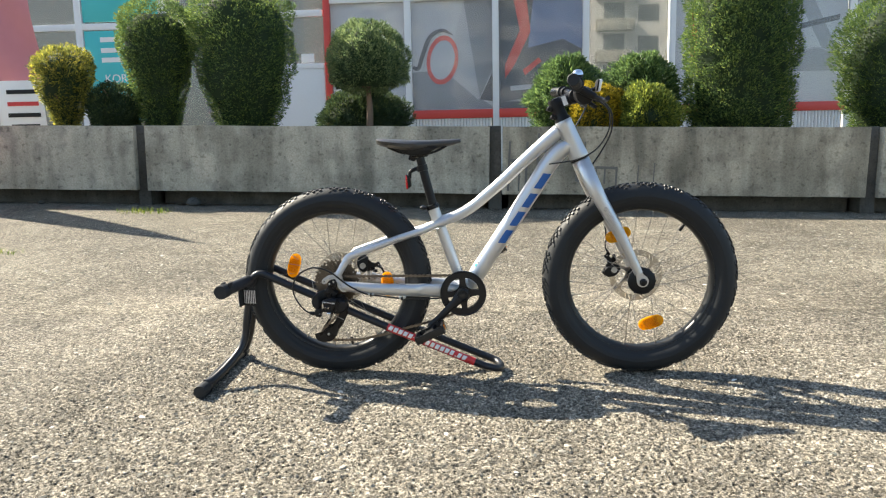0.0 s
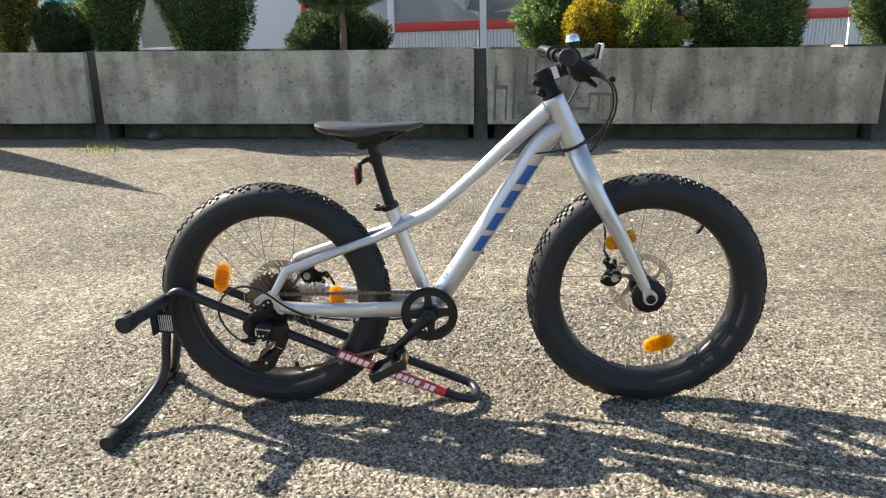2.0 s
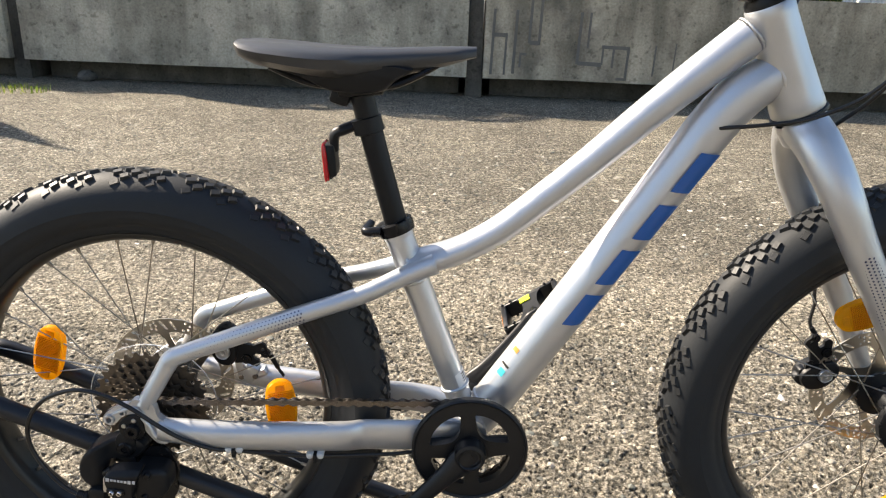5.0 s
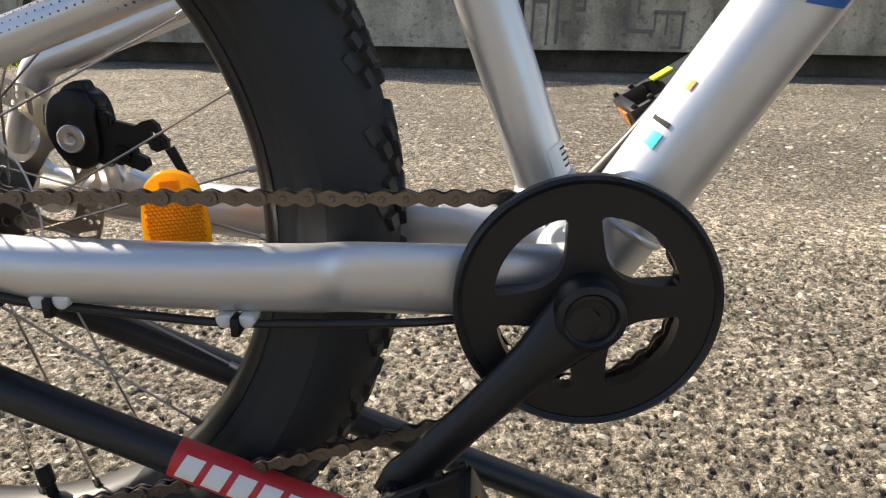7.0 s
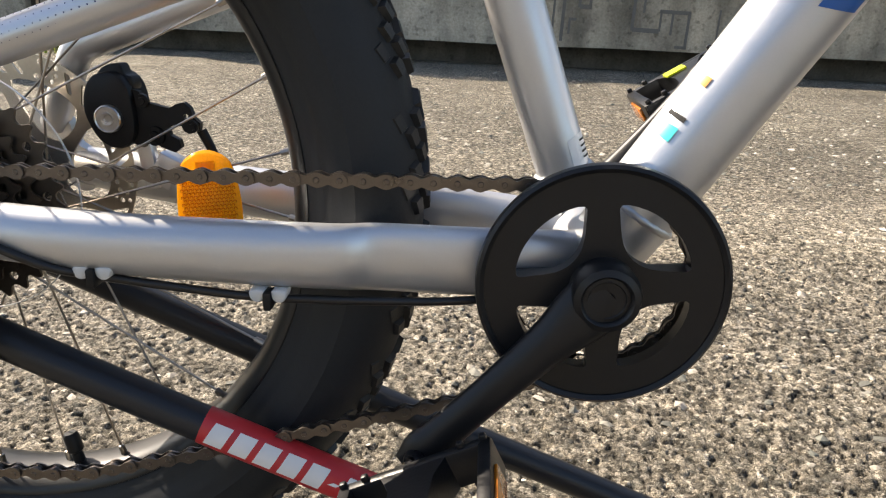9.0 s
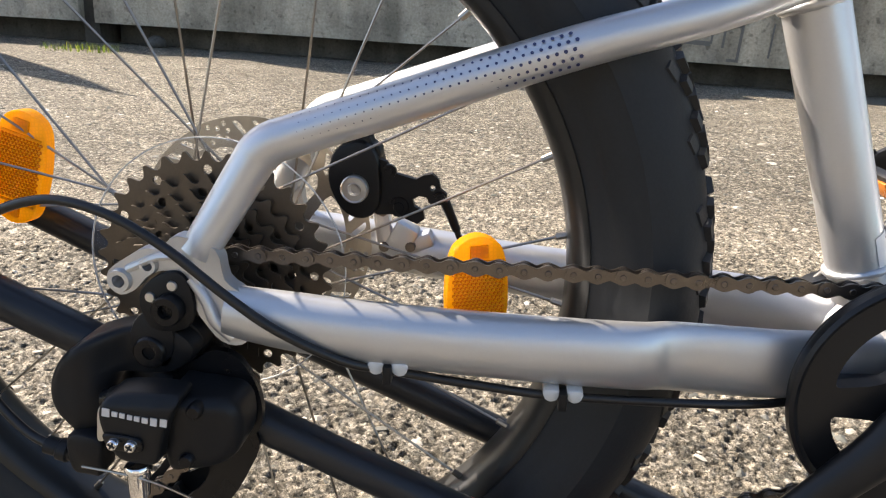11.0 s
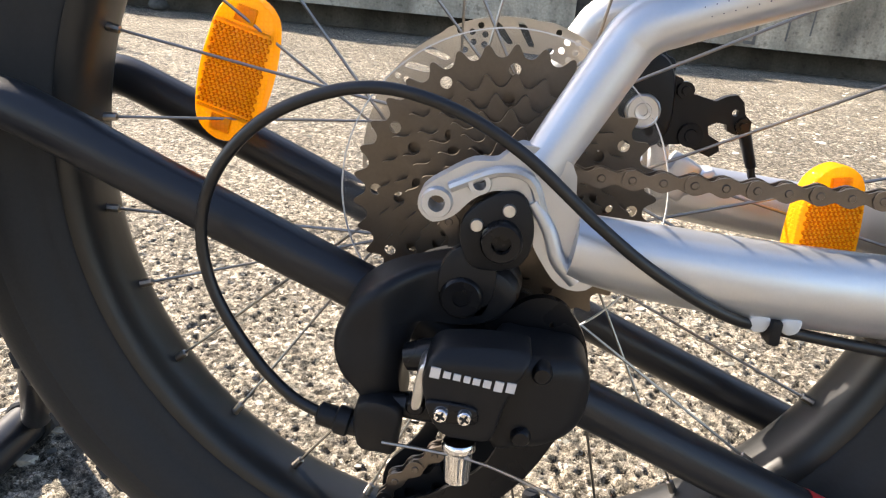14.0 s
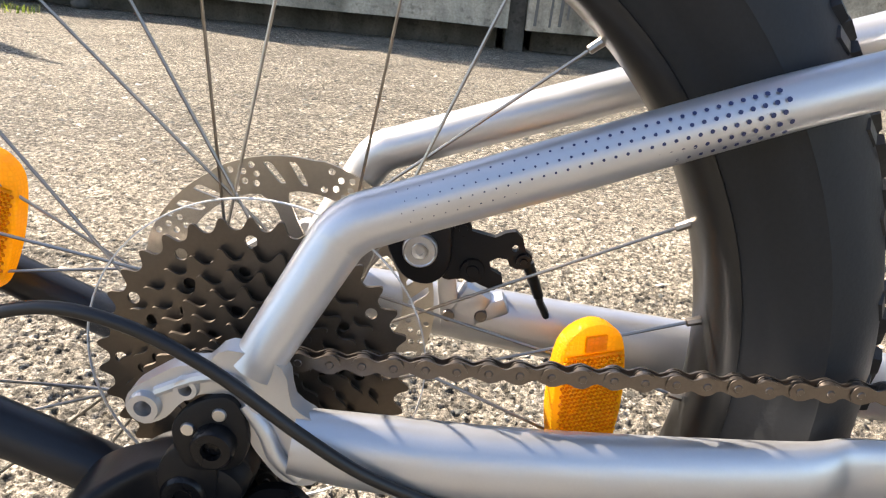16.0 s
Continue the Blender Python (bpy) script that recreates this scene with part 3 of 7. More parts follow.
def stones_mesh(name, n, area, core, sizes, mat, seed):
    """Many small flat stones set into the ground, in one mesh; they thin out beyond the core."""
    rng = np.random.default_rng(seed)
    ico = bmesh.new()
    bmesh.ops.create_icosphere(ico, subdivisions=1, radius=1.0)
    v0 = np.array([v.co[:] for v in ico.verts])
    f0 = np.array([[v.index for v in f.verts] for f in ico.faces if max(v.co.z for v in f.verts) > 0.1])
    ico.free()
    x0, x1, y0, y1 = area
    cx0, cx1, cy0, cy1 = core
    pos = np.stack([rng.uniform(x0, x1, n), rng.uniform(y0, y1, n)], 1)
    out = np.maximum.reduce([(cx0 - pos[:, 0]) / (cx0 - x0), (pos[:, 0] - cx1) / (x1 - cx1), (cy0 - pos[:, 1]) / (cy0 - y0), (pos[:, 1] - cy1) / (y1 - cy1), np.zeros(n)])
    keep = rng.random(n) > out ** 0.8
    # a sandier strip with fewer stones beyond the joint of the slabs
    keep &= ~((pos[:, 1] > 0.775) & (pos[:, 1] < 1.22) & (rng.random(n) < 0.3))
    pos = pos[keep]
    n = len(pos)
    size = sizes[0] + (sizes[1] - sizes[0]) * rng.random(n) ** 3
    ang = rng.uniform(0, 2 * np.pi, n)
    flat = rng.uniform(0.28, 0.62, n)
    long = rng.uniform(1.0, 1.5, n)
    jit = 1 + rng.uniform(-0.30, 0.30, (n, len(v0), 1))
    v = v0[None] * jit
    v[..., 0] *= long[:, None]
    v[..., 2] *= flat[:, None]
    v *= size[:, None, None]
    tip = rng.normal(0, 0.16, (n, 2))
    v[..., 2] += v[..., 0] * tip[:, :1] + v[..., 1] * tip[:, 1:]
    c, s = np.cos(ang)[:, None], np.sin(ang)[:, None]
    sink = rng.uniform(0.15, 0.75, n)
    w = np.stack([v[..., 0] * c - v[..., 1] * s + pos[:, :1], v[..., 0] * s + v[..., 1] * c + pos[:, 1:], v[..., 2] + (ground_z(pos[:, 0], pos[:, 1]) - sink * size * flat)[:, None]], -1)
    faces = (f0[None] + (np.arange(n) * len(v0))[:, None, None]).reshape(-1, 3)
    me = bpy.data.meshes.new(name)
    me.from_pydata(w.reshape(-1, 3).tolist(), [], faces.tolist())
    me.materials.append(mat)
    return new(name, me)


tagged(stones_mesh("gravel", 8000, (-1.9, 2.6, -1.1, 2.6), (-0.6, 1.3, -0.62, 0.9), (0.0025, 0.0095), PEBBLE, 4), "grey and tan aggregate stones standing out of the worn concrete", "gravel", kind="stuff")
tagged(stones_mesh("gravel", 26000, (-4.5, 5.2, 0.9, 4.9), (-2.2, 3.0, 1.8, 3.2), (0.003, 0.012), PEBBLE, 5), "tan aggregate stones in the worn concrete", "gravel", kind="stuff")

# ---- concrete planter troughs ----
PLANT_Z0, PLANT_Z1, PLANT_D = 0.160, 0.822, 1.15


def planter_y(x):
    """The row of troughs runs not quite along the bicycle."""
    return 5.02 - 0.03 * x


def build_planter(x0, x1, mat, label, seed):
    rng = random.Random(seed)
    w, xc = x1 - x0, (x0 + x1) / 2
    ob = thing("concrete_planter", label, "planter", "row of concrete planters")
    ob.matrix_world = Matrix.Translation((xc, planter_y(xc), FALL * xc)) @ Matrix.Rotation(math.atan(-0.03), 4, "Z") @ Matrix.Rotation(-math.atan(FALL), 4, "Y")
    bm = bmesh.new()
    wall = 0.09
    block(bm, (0, PLANT_D / 2, (PLANT_Z0 + PLANT_Z1) / 2), (w, PLANT_D, PLANT_Z1 - PLANT_Z0))
    bm.faces.ensure_lookup_table()
    top = max(bm.faces, key=lambda f: f.calc_center_median().z)
    bmesh.ops.inset_region(bm, faces=[top], thickness=wall)
    bmesh.ops.translate(bm, verts=top.verts[:], vec=(0, 0, -0.25))
    bmesh.ops.bevel(bm, geom=[e for e in bm.edges if min(v.co.z for v in e.verts) > PLANT_Z1 - 0.01 or abs(e.verts[0].co.z - e.verts[1].co.z) > 0.5], offset=0.014, segments=2, affect="EDGES", profile=0.5)
    bmesh.ops.subdivide_edges(bm, edges=[e for e in bm.edges if e.calc_length() > 2], cuts=24)
    for v in bm.verts:
        v.co += Vector((0, 1, 0)) * 0.006 * noise.noise(v.co * 2 + Vector((seed, 0, 0))) + Vector((0, 0, 1)) * 0.006 * noise.noise(v.co * 1.5 + Vector((0, seed, 0)))
    part("trough", bm, mat, ob)
    bm = bmesh.new()
    n = 40
    rows = [[bm.verts.new((-w / 2 + wall + (w - 2 * wall) * i / n, wall + (PLANT_D - 2 * wall) * j / 8, PLANT_Z1 - 0.05 + rng.uniform(-0.015, 0.015))) for i in range(n + 1)] for j in range(9)]
    for a, b in zip(rows, rows[1:]):
        for k in range(n):
            bm.faces.new((a[k], a[k + 1], b[k + 1], b[k]))
    part("soil", bm, SOIL, ob)
    bm = bmesh.new()
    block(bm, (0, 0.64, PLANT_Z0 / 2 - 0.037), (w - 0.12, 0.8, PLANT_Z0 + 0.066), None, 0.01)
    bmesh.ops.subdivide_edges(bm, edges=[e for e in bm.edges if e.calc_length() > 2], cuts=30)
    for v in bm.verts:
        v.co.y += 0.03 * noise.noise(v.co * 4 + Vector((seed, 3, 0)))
    part("footing", bm, BASECONC, ob, "dark concrete footing")
    return ob


build_planter(-6.4, -3.127, CONCRETE, "grey weathered concrete planter trough with dark streaks", 1)
build_planter(-3.018, 0.476, CONCRETE, "grey concrete planter trough with mottled weather stains", 2)
painted = build_planter(0.599, 4.01, CONCRETE_B, "brown-grey concrete planter trough with faded scrawl", 3)
build_planter(4.12, 7.6, CONCRETE, "grey concrete planter trough at the row's end", 4)

# dark blocks added to keep the gaps dark and hide the lit side faces
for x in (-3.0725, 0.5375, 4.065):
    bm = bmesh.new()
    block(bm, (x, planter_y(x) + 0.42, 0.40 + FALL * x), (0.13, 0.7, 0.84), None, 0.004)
    tagged(part("gap_darkener", bm, BASECONC), "dark block added to darken the gap between two planters", "filler", kind="structure")

# faded scrawl on one trough: angular strokes, not readable
for x, z0, z1, w in ((0.065, 0.02, 0.50, 0.020), (0.110, 0.30, 0.33, 0.11), (0.165, 0.02, 0.33, 0.016), (0.235, 0.03, 0.50, 0.022), (0.345, 0.26, 0.58, 0.020), (0.385, 0.25, 0.28, 0.08), (0.420, 0.26, 0.58, 0.020), (0.280, 0.08, 0.18, 0.016), (0.300, 0.17, 0.19, 0.055),
                     (0.720, 0.12, 0.50, 0.022), (0.810, 0.11, 0.14, 0.18), (0.790, 0.24, 0.50, 0.016), (1.000, 0.24, 0.265, 0.21), (0.985, 0.10, 0.25, 0.016), (1.095, 0.01, 0.26, 0.018), (1.062, 0.01, 0.03, 0.08), (0.905, 0.12, 0.26, 0.014), (1.300, 0.05, 0.28, 0.012), (1.450, 0.10, 0.30, 0.010)):
    bm = bmesh.new()
    block(bm, (x - 1.7055, -0.0035, PLANT_Z0 + 0.01 + (z0 + z1) / 2), (w, 0.004, z1 - z0), rot("Y", 1.5))
    part("scrawl_stroke", bm, GRAFFITI, painted, "faded dark grey stroke on the concrete")

# the low dark strip of kerb under the troughs
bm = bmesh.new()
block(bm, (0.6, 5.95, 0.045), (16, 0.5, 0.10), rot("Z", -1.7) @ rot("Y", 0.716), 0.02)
tagged(part("kerb", bm, BASECONC), "low dark concrete kerb under the planters", "kerb", kind="structure")

for cx, cz, s in ((-2.55, 0.0, 0.07), (-4.2, 0, 0.03)):
    bm = bmesh.new()
    bmesh.ops.create_icosphere(bm, subdivisions=2, radius=s)
    for v in bm.verts:
        v.co *= 1 + 0.25 * noise.noise(v.co * 14 + Vector((cx, 0, 0)))
        v.co.z = max(v.co.z * 0.75, -s * 0.55)
        v.co += Vector((cx, planter_y(cx) + 0.05, float(ground_z(cx, 5)) + s * 0.50))
    tagged(part("stone", bm, BASECONC, None, "", 60), "broken lump of dirty concrete on the ground", "stone", "rubble under the planters")


def grass_tuft(x, y, n, h, spread, seed):
    rng = random.Random(seed)
    bm = bmesh.new()
    for _ in range(n):
        a, r = rng.uniform(0, 6.28), rng.random() ** 0.7 * spread
        p = Vector((x + r * math.cos(a) * 1.8, y + r * math.sin(a), float(ground_z(x, y)) - 0.002))
        lean = Vector((rng.uniform(-1, 1), rng.uniform(-1, 1), 0)) * 0.7
        k = h * rng.uniform(0.4, 1)
        w = Vector((math.cos(a + 1.5), math.sin(a + 1.5), 0)) * 0.003
        q = p + lean * k * 0.35 + Vector((0, 0, k * 0.7))
        t = p + lean * k + Vector((0, 0, k))
        vs = [bm.verts.new(c) for c in (p - w, p + w, q + w * 0.8, q - w * 0.8, t)]
        bm.faces.new(vs[:4])
        bm.faces.new((vs[3], vs[2], vs[4]))
    tagged(part("grass_tuft", bm, GRASS), "small tuft of green weeds in a slab joint", "grass", kind="stuff")


grass_tuft(-2.77, 4.45, 120, 0.065, 0.17, 3)
grass_tuft(-2.75, 2.35, 40, 0.05, 0.10, 4)


# ---- conifers in the troughs ----
def sprigs(bm, centres, normals, size, rng, tufts=3):
    """Short flat sprigs of foliage round each centre, pointing outwards and up."""
    for c, nrm in zip(centres, normals):
        for _ in range(tufts):
            d = (nrm + Vector((rng.uniform(-1, 1), rng.uniform(-1, 1), rng.uniform(-0.5, 1.1))) * 0.75).normalized()
            u = d.cross(Vector((rng.uniform(-1, 1), rng.uniform(-1, 1), rng.uniform(-1, 1)))).normalized()
            s = size * rng.uniform(0.7, 1.6)
            p = c + Vector((rng.uniform(-1, 1), rng.uniform(-1, 1), rng.uniform(-1, 1))) * size * 0.7
            w = u * s * 0.16
            vs = [bm.verts.new(q) for q in (p, p + d * s * 0.5 + w, p + d * s, p + d * s * 0.55 - w)]
            bm.faces.new(vs)


def build_bush(name, label, x, y, z0, profile, mat, n, size, seed, lump=0.14, trunk=True, flat=0.8, base=0.0):
    """A conifer: profile gives (height, half width) from its foot up; the outline is uneven, with gaps."""
    rng = random.Random(seed)
    ob = thing(name, label, "bush", "conifers in the planters", at=(x, y, z0 + FALL * x))
    hmax = profile[-1][0]
    hs, ws = [p[0] for p in profile], [p[1] for p in profile]
    bm = bmesh.new()
    cs, ns = [], []
    off = Vector((seed * 3.1, seed * 1.7, 0))
    while len(cs) < n:
        h = rng.uniform(hs[0], hmax)
        w = float(np.interp(h, hs, ws))
        if rng.random() > (w + 0.08) / (max(ws) + 0.08):
            continue
        a = rng.uniform(0, 2 * math.pi)
        dirv = Vector((math.cos(a), math.sin(a) * flat, 0))
        bulge = 1 + lump * 1.6 * noise.noise(Vector((dirv.x * 2.2, dirv.y * 2.2, h * 3.2)) + off) + lump * noise.noise(Vector((dirv.x * 6, dirv.y * 6, h * 8)) + off)
        depth = 1 - 0.30 * rng.random() ** 2.2
        if noise.noise(Vector((dirv.x * 4, dirv.y * 4, h * 6)) + off * 2) < -0.42:
            depth *= 0.72
        p = dirv * w * bulge * depth
        p.z = h + 0.05 * noise.noise(Vector((p.x * 5, p.y * 5, seed)))
        slope = (float(np.interp(h + 0.03, hs, ws)) - float(np.interp(h - 0.03, hs, ws))) / 0.06
        cs.append(p)
        ns.append(Vector((dirv.x, dirv.y, -slope * 0.7 + 0.25)).normalized())
    sprigs(bm, cs, ns, size, rng)
    part("crown", bm, mat, ob, "", 180)
    bm = bmesh.new()
    # a solid dark core, added to stop the light from passing straight through
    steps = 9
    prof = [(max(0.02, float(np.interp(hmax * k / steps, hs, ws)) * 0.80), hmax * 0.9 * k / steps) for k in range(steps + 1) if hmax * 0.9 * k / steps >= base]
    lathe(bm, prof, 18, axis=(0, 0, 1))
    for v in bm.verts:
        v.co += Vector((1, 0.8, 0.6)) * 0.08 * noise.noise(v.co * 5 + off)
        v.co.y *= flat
    part("crown_core", bm, LEAF_DARK, ob, "solid dark core added to block light inside the crown", 180)
    if trunk:
        bm = bmesh.new()
        top = max(base + 0.15, hmax * 0.55)
        sweep(bm, [(0, 0, -0.06), (0.012, 0.004, top * 0.4), (-0.01, 0, top)], [0.042, 0.032, 0.015], 9)
        for k in range(5):
            a = k * 1.3 + seed
            h = max(base - 0.04, top * (0.35 + 0.12 * k))
            sweep(bm, [(0, 0, h), (0.08 * math.cos(a), 0.08 * math.sin(a), h + 0.08), (0.2 * math.cos(a), 0.2 * math.sin(a), h + 0.2)], [0.014, 0.01, 0.005], 6, 3)
        part("trunk", bm, BARK, ob, "brown bark trunk with short limbs")
    return ob


BED = PLANT_Z1 - 0.05
build_bush("golden_thuja", "round bush with golden yellow tips in a planter", -4.15, 5.75, BED, [(0, 0.08), (0.2, 0.16), (0.55, 0.31), (0.78, 0.29), (0.90, 0.12)], LEAF_GOLD, 5776, 0.026, 11, 0.2)
build_bush("low_juniper", "low dark juniper bush in a planter", -3.59, 5.75, BED, [(0, 0.22), (0.2, 0.30), (0.4, 0.24), (0.5, 0.08)], LEAF_DARK, 3952, 0.026, 12, 0.22)
build_bush("thuja", "clipped dark green thuja widening towards the top", -3.06, 5.72, BED, [(0, 0.17), (0.4, 0.26), (0.9, 0.41), (1.2, 0.41), (1.36, 0.2)], LEAF_THUJA, 10944, 0.023, 13, 0.08)
build_bush("thuja", "tall broad dark green thuja with a rounded top", -2.12, 5.72, BED, [(0, 0.30), (0.3, 0.42), (0.8, 0.55), (1.35, 0.53), (1.6, 0.3)], LEAF_THUJA, 13984, 0.023, 14, 0.1)
build_bush("topiary_tree", "round clipped conifer ball on a bare trunk", -0.77, 5.55, BED, [(0.40, 0.18), (0.50, 0.38), (0.74, 0.44), (0.96, 0.34), (1.12, 0.12)], LEAF_TOPIARY, 9120, 0.023, 15, 0.14, base=0.44)
build_bush("low_juniper", "low spreading dark juniper below the clipped ball", -0.89, 6.0, BED, [(0, 0.48), (0.18, 0.50), (0.34, 0.40), (0.45, 0.15)], LEAF_DARK, 6688, 0.026, 16, 0.2)
build_bush("spreading_juniper", "loose bright green juniper with feathery tips", 1.33, 5.78, BED, [(0, 0.28), (0.3, 0.36), (0.55, 0.31), (0.76, 0.12)], LEAF_BLUEGREEN, 7904, 0.031, 17, 0.28)
build_bush("golden_thuja", "small golden yellow conifer in a planter", 1.58, 5.45, BED, [(0, 0.18), (0.18, 0.28), (0.34, 0.25), (0.46, 0.1)], LEAF_YELLOW, 6688, 0.023, 18, 0.18)
build_bush("spreading_juniper", "uneven green juniper bush in a planter", 2.10, 5.85, BED, [(0, 0.30), (0.3, 0.35), (0.60, 0.30), (0.80, 0.12)], LEAF_BLUEGREEN, 7904, 0.031, 19, 0.26)
build_bush("low_juniper", "low pale green feathery juniper in a planter", 2.06, 5.35, BED, [(0, 0.2), (0.15, 0.32), (0.34, 0.22), (0.44, 0.08)], LEAF_LIGHT, 4256, 0.031, 20, 0.3)
build_bush("thuja", "tall broad thuja with sunlit yellow-green edge", 3.07, 5.70, BED, [(0, 0.46), (0.4, 0.54), (0.9, 0.55), (1.4, 0.52), (1.75, 0.36)], LEAF_THUJA, 19000, 0.026, 21, 0.1)
build_bush("thuja", "rounded green thuja with a ragged skirt", 4.72, 5.70, BED, [(0, 0.46), (0.4, 0.62), (0.85, 0.66), (1.2, 0.55), (1.46, 0.2)], LEAF_THUJA, 13984, 0.026, 22, 0.12)
build_bush("golden_thuja", "small yellow-green conifer in a planter", 5.16, 5.30, BED, [(0, 0.26), (0.35, 0.40), (0.7, 0.36), (0.98, 0.12)], LEAF_LIGHT, 4560, 0.026, 23, 0.18)

# ---- the bicycle: rear hub over x = 0, its drive side faces -y ----
HUB_Z, REACH = 0.298, 0.917
REAR, FRONT = Vector((0, 0, HUB_Z)), Vector((REACH, 0, HUB_Z - 0.001))
BB = Vector((0.3885, 0, 0.2675))
bicycle = thing("bicycle", "silver children's fat-tyre bicycle with blue markings held in a black stand", "bicycle")

# -- frame --
bm = bmesh.new()
lathe(bm, [(0.0195, -0.036), (0.0215, -0.035), (0.0215, 0.035), (0.0195, 0.036)], 28, BB)
frame_ob = part("frame", bm, SILVER, bicycle, "silver metallic painted aluminium frame")
bm = bmesh.new()
HT_TOP, HT_BOT = Vector((0.687, 0, 0.771)), Vector((0.737, 0, 0.660))
lathe(bm, [(0.0240, 0), (0.0252, 0.002), (0.0252, 0.012), (0.0250, 0.018), (0.0258, 0.06), (0.0276, 0.105), (0.0284, 0.112), (0.0284, 0.119), (0.027, 0.1215)], 32, HT_TOP, axis=HT_BOT - HT_TOP)
part("head_tube", bm, SILVER, frame_ob)

bm = bmesh.new()
sweep(bm, [(0.672, 0, 0.738), (0.62, 0, 0.695), (0.567, 0, 0.649), (0.515, 0, 0.601), (0.463, 0, 0.557), (0.418, 0, 0.521), (0.376, 0, 0.497), (0.34, 0, 0.484), (0.314, 0, 0.476)],
      [0.021, 0.0195, 0.0180, 0.0172, 0.0165, 0.0162, 0.0160, 0.0158, 0.0155], 20, 6, [1.0, 1.05, 1.1, 1.1, 1.15, 1.2, 1.3, 1.5, 1.6])
part("top_tube", bm, SILVER, frame_ob)
DT_A, DT_B = Vector((0.4075, 0, 0.2825)), Vector((0.642, 0, 0.635))
bm = bmesh.new()
sweep(bm, [(0.3935, 0, 0.2615), DT_A, (0.4857, 0, 0.400), (0.5638, 0, 0.5175), (0.614, 0, 0.594), (0.645, 0, 0.643), (0.673, 0, 0.677), (0.702, 0, 0.697), (0.722, 0, 0.702)], [0.0180, 0.0250, 0.0256, 0.0260, 0.0264, 0.0266, 0.0262, 0.024, 0.021], 24, 6, [1.0, 1.0, 1.0, 0.98, 0.95, 0.95, 0.95, 0.95, 0.95])
part("down_tube", bm, SILVER, frame_ob)
ST_TOP, ST_BOT = Vector((0.2990, 0, 0.521)), Vector((0.3765, 0, 0.300))
bm = bmesh.new()
sweep(bm, [ST_TOP, ST_TOP.lerp(ST_BOT, 0.35), ST_BOT], [0.0172, 0.0166, 0.0160], 20, 4)
lathe(bm, [(0.0178, 0), (0.0183, 0.003), (0.0183, 0.007), (0.0165, 0.012)], 24, ST_TOP, axis=ST_BOT - ST_TOP)
part("seat_tube", bm, SILVER, frame_ob)
for s in (-1, 1):
    bm = bmesh.new()
    sweep(bm, [(0.345, s * 0.017, 0.484), (0.312, s * 0.023, 0.472), (0.262, s * 0.038, 0.4525), (0.20, s * 0.049, 0.4345), (0.125, s * 0.055, 0.4085), (0.074, s * 0.058, 0.3908), (0.0573, s * 0.0595, 0.3850), (0.0500, s * 0.0602, 0.3823), (0.0440, s * 0.061, 0.3777), (0.0394, s * 0.062, 0.3710), (0.0235, s * 0.068, 0.344), (0.0125, s * 0.073, 0.325)],
          [0.0125, 0.0115, 0.0105, 0.0106, 0.0109, 0.0108, 0.0109, 0.0110, 0.0110, 0.0108, 0.0102, 0.0096], 18, 6)
    part("seat_stay", bm, SILVER, frame_ob)
    bm = bmesh.new()
    sweep(bm, [(0.028, s * 0.075, 0.2960), (0.06, s * 0.0735, 0.2915), (0.11, s * 0.070, 0.2860), (0.17, s * 0.063, 0.2810), (0.238, s * 0.0548, 0.2768), (0.264, s * 0.0475, 0.2750), (0.32, s * 0.0435, 0.2728), (0.375, s * 0.030, 0.2705)],
          [0.0138, 0.0158, 0.0172, 0.0182, 0.0194, 0.0204, 0.0206, 0.0190], 20, 6, [0.85, 0.85, 0.8, 0.72, 0.58, 0.42, 0.38, 0.6])
    part("chain_stay", bm, SILVER, frame_ob)
    # cast dropout with two threaded bosses
    bm = bmesh.new()
    outline = curve_points([(-0.0340, 0.3070), (-0.0280, 0.3020), (-0.0195, 0.3055), (-0.0130, 0.3125), (-0.0040, 0.3170), (0.0050, 0.3155), (0.0110, 0.3090), (0.0120, 0.2980), (0.0165, 0.2895), (0.0250, 0.2795), (0.0360, 0.2785), (0.0420, 0.2880), (0.0390, 0.3050),
                           (0.0285, 0.3140), (0.0245, 0.3300), (0.0050, 0.3360), (-0.0040, 0.3290), (-0.0135, 0.3280), (-0.0240, 0.3220), (-0.0330, 0.3150)], 3, True)
    plate(bm, [tuple(p) for p in outline], [circle(-0.0268, 0.3105, 0.0034, 12), circle(-0.0105, 0.3198, 0.0032, 12)], s * 0.0690, s * 0.0790)
    for cx, cz in ((-0.0268, 0.3105), (-0.0105, 0.3198)):
        k = 1.0 if cx < -0.02 else 0.76
        lathe(bm, [(0.0034 * k, s * 0.0695), (0.0034 * k, s * 0.0820), (0.0057 * k, s * 0.0820), (0.0064 * k, s * 0.0800), (0.0066 * k, s * 0.0695)], 20, (cx, 0, cz), True)
    sweep(bm, [(0.0110, s * 0.0800, 0.3140), (0.0185, s * 0.0805, 0.3030), (0.0230, s * 0.0805, 0.2915), (0.0310, s * 0.0790, 0.2820)], [0.0024, 0.0030, 0.0034, 0.0030], 10, 4)
    sweep(bm, [(-0.0220, s * 0.0797, 0.3170), (-0.0040, s * 0.0803, 0.3250), (0.0090, s * 0.0800, 0.3230), (0.0150, s * 0.0797, 0.3100)], 0.0022, 8, 4)
    part("dropout", bm, SILVER, frame_ob, "silver cast dropout with threaded bosses")

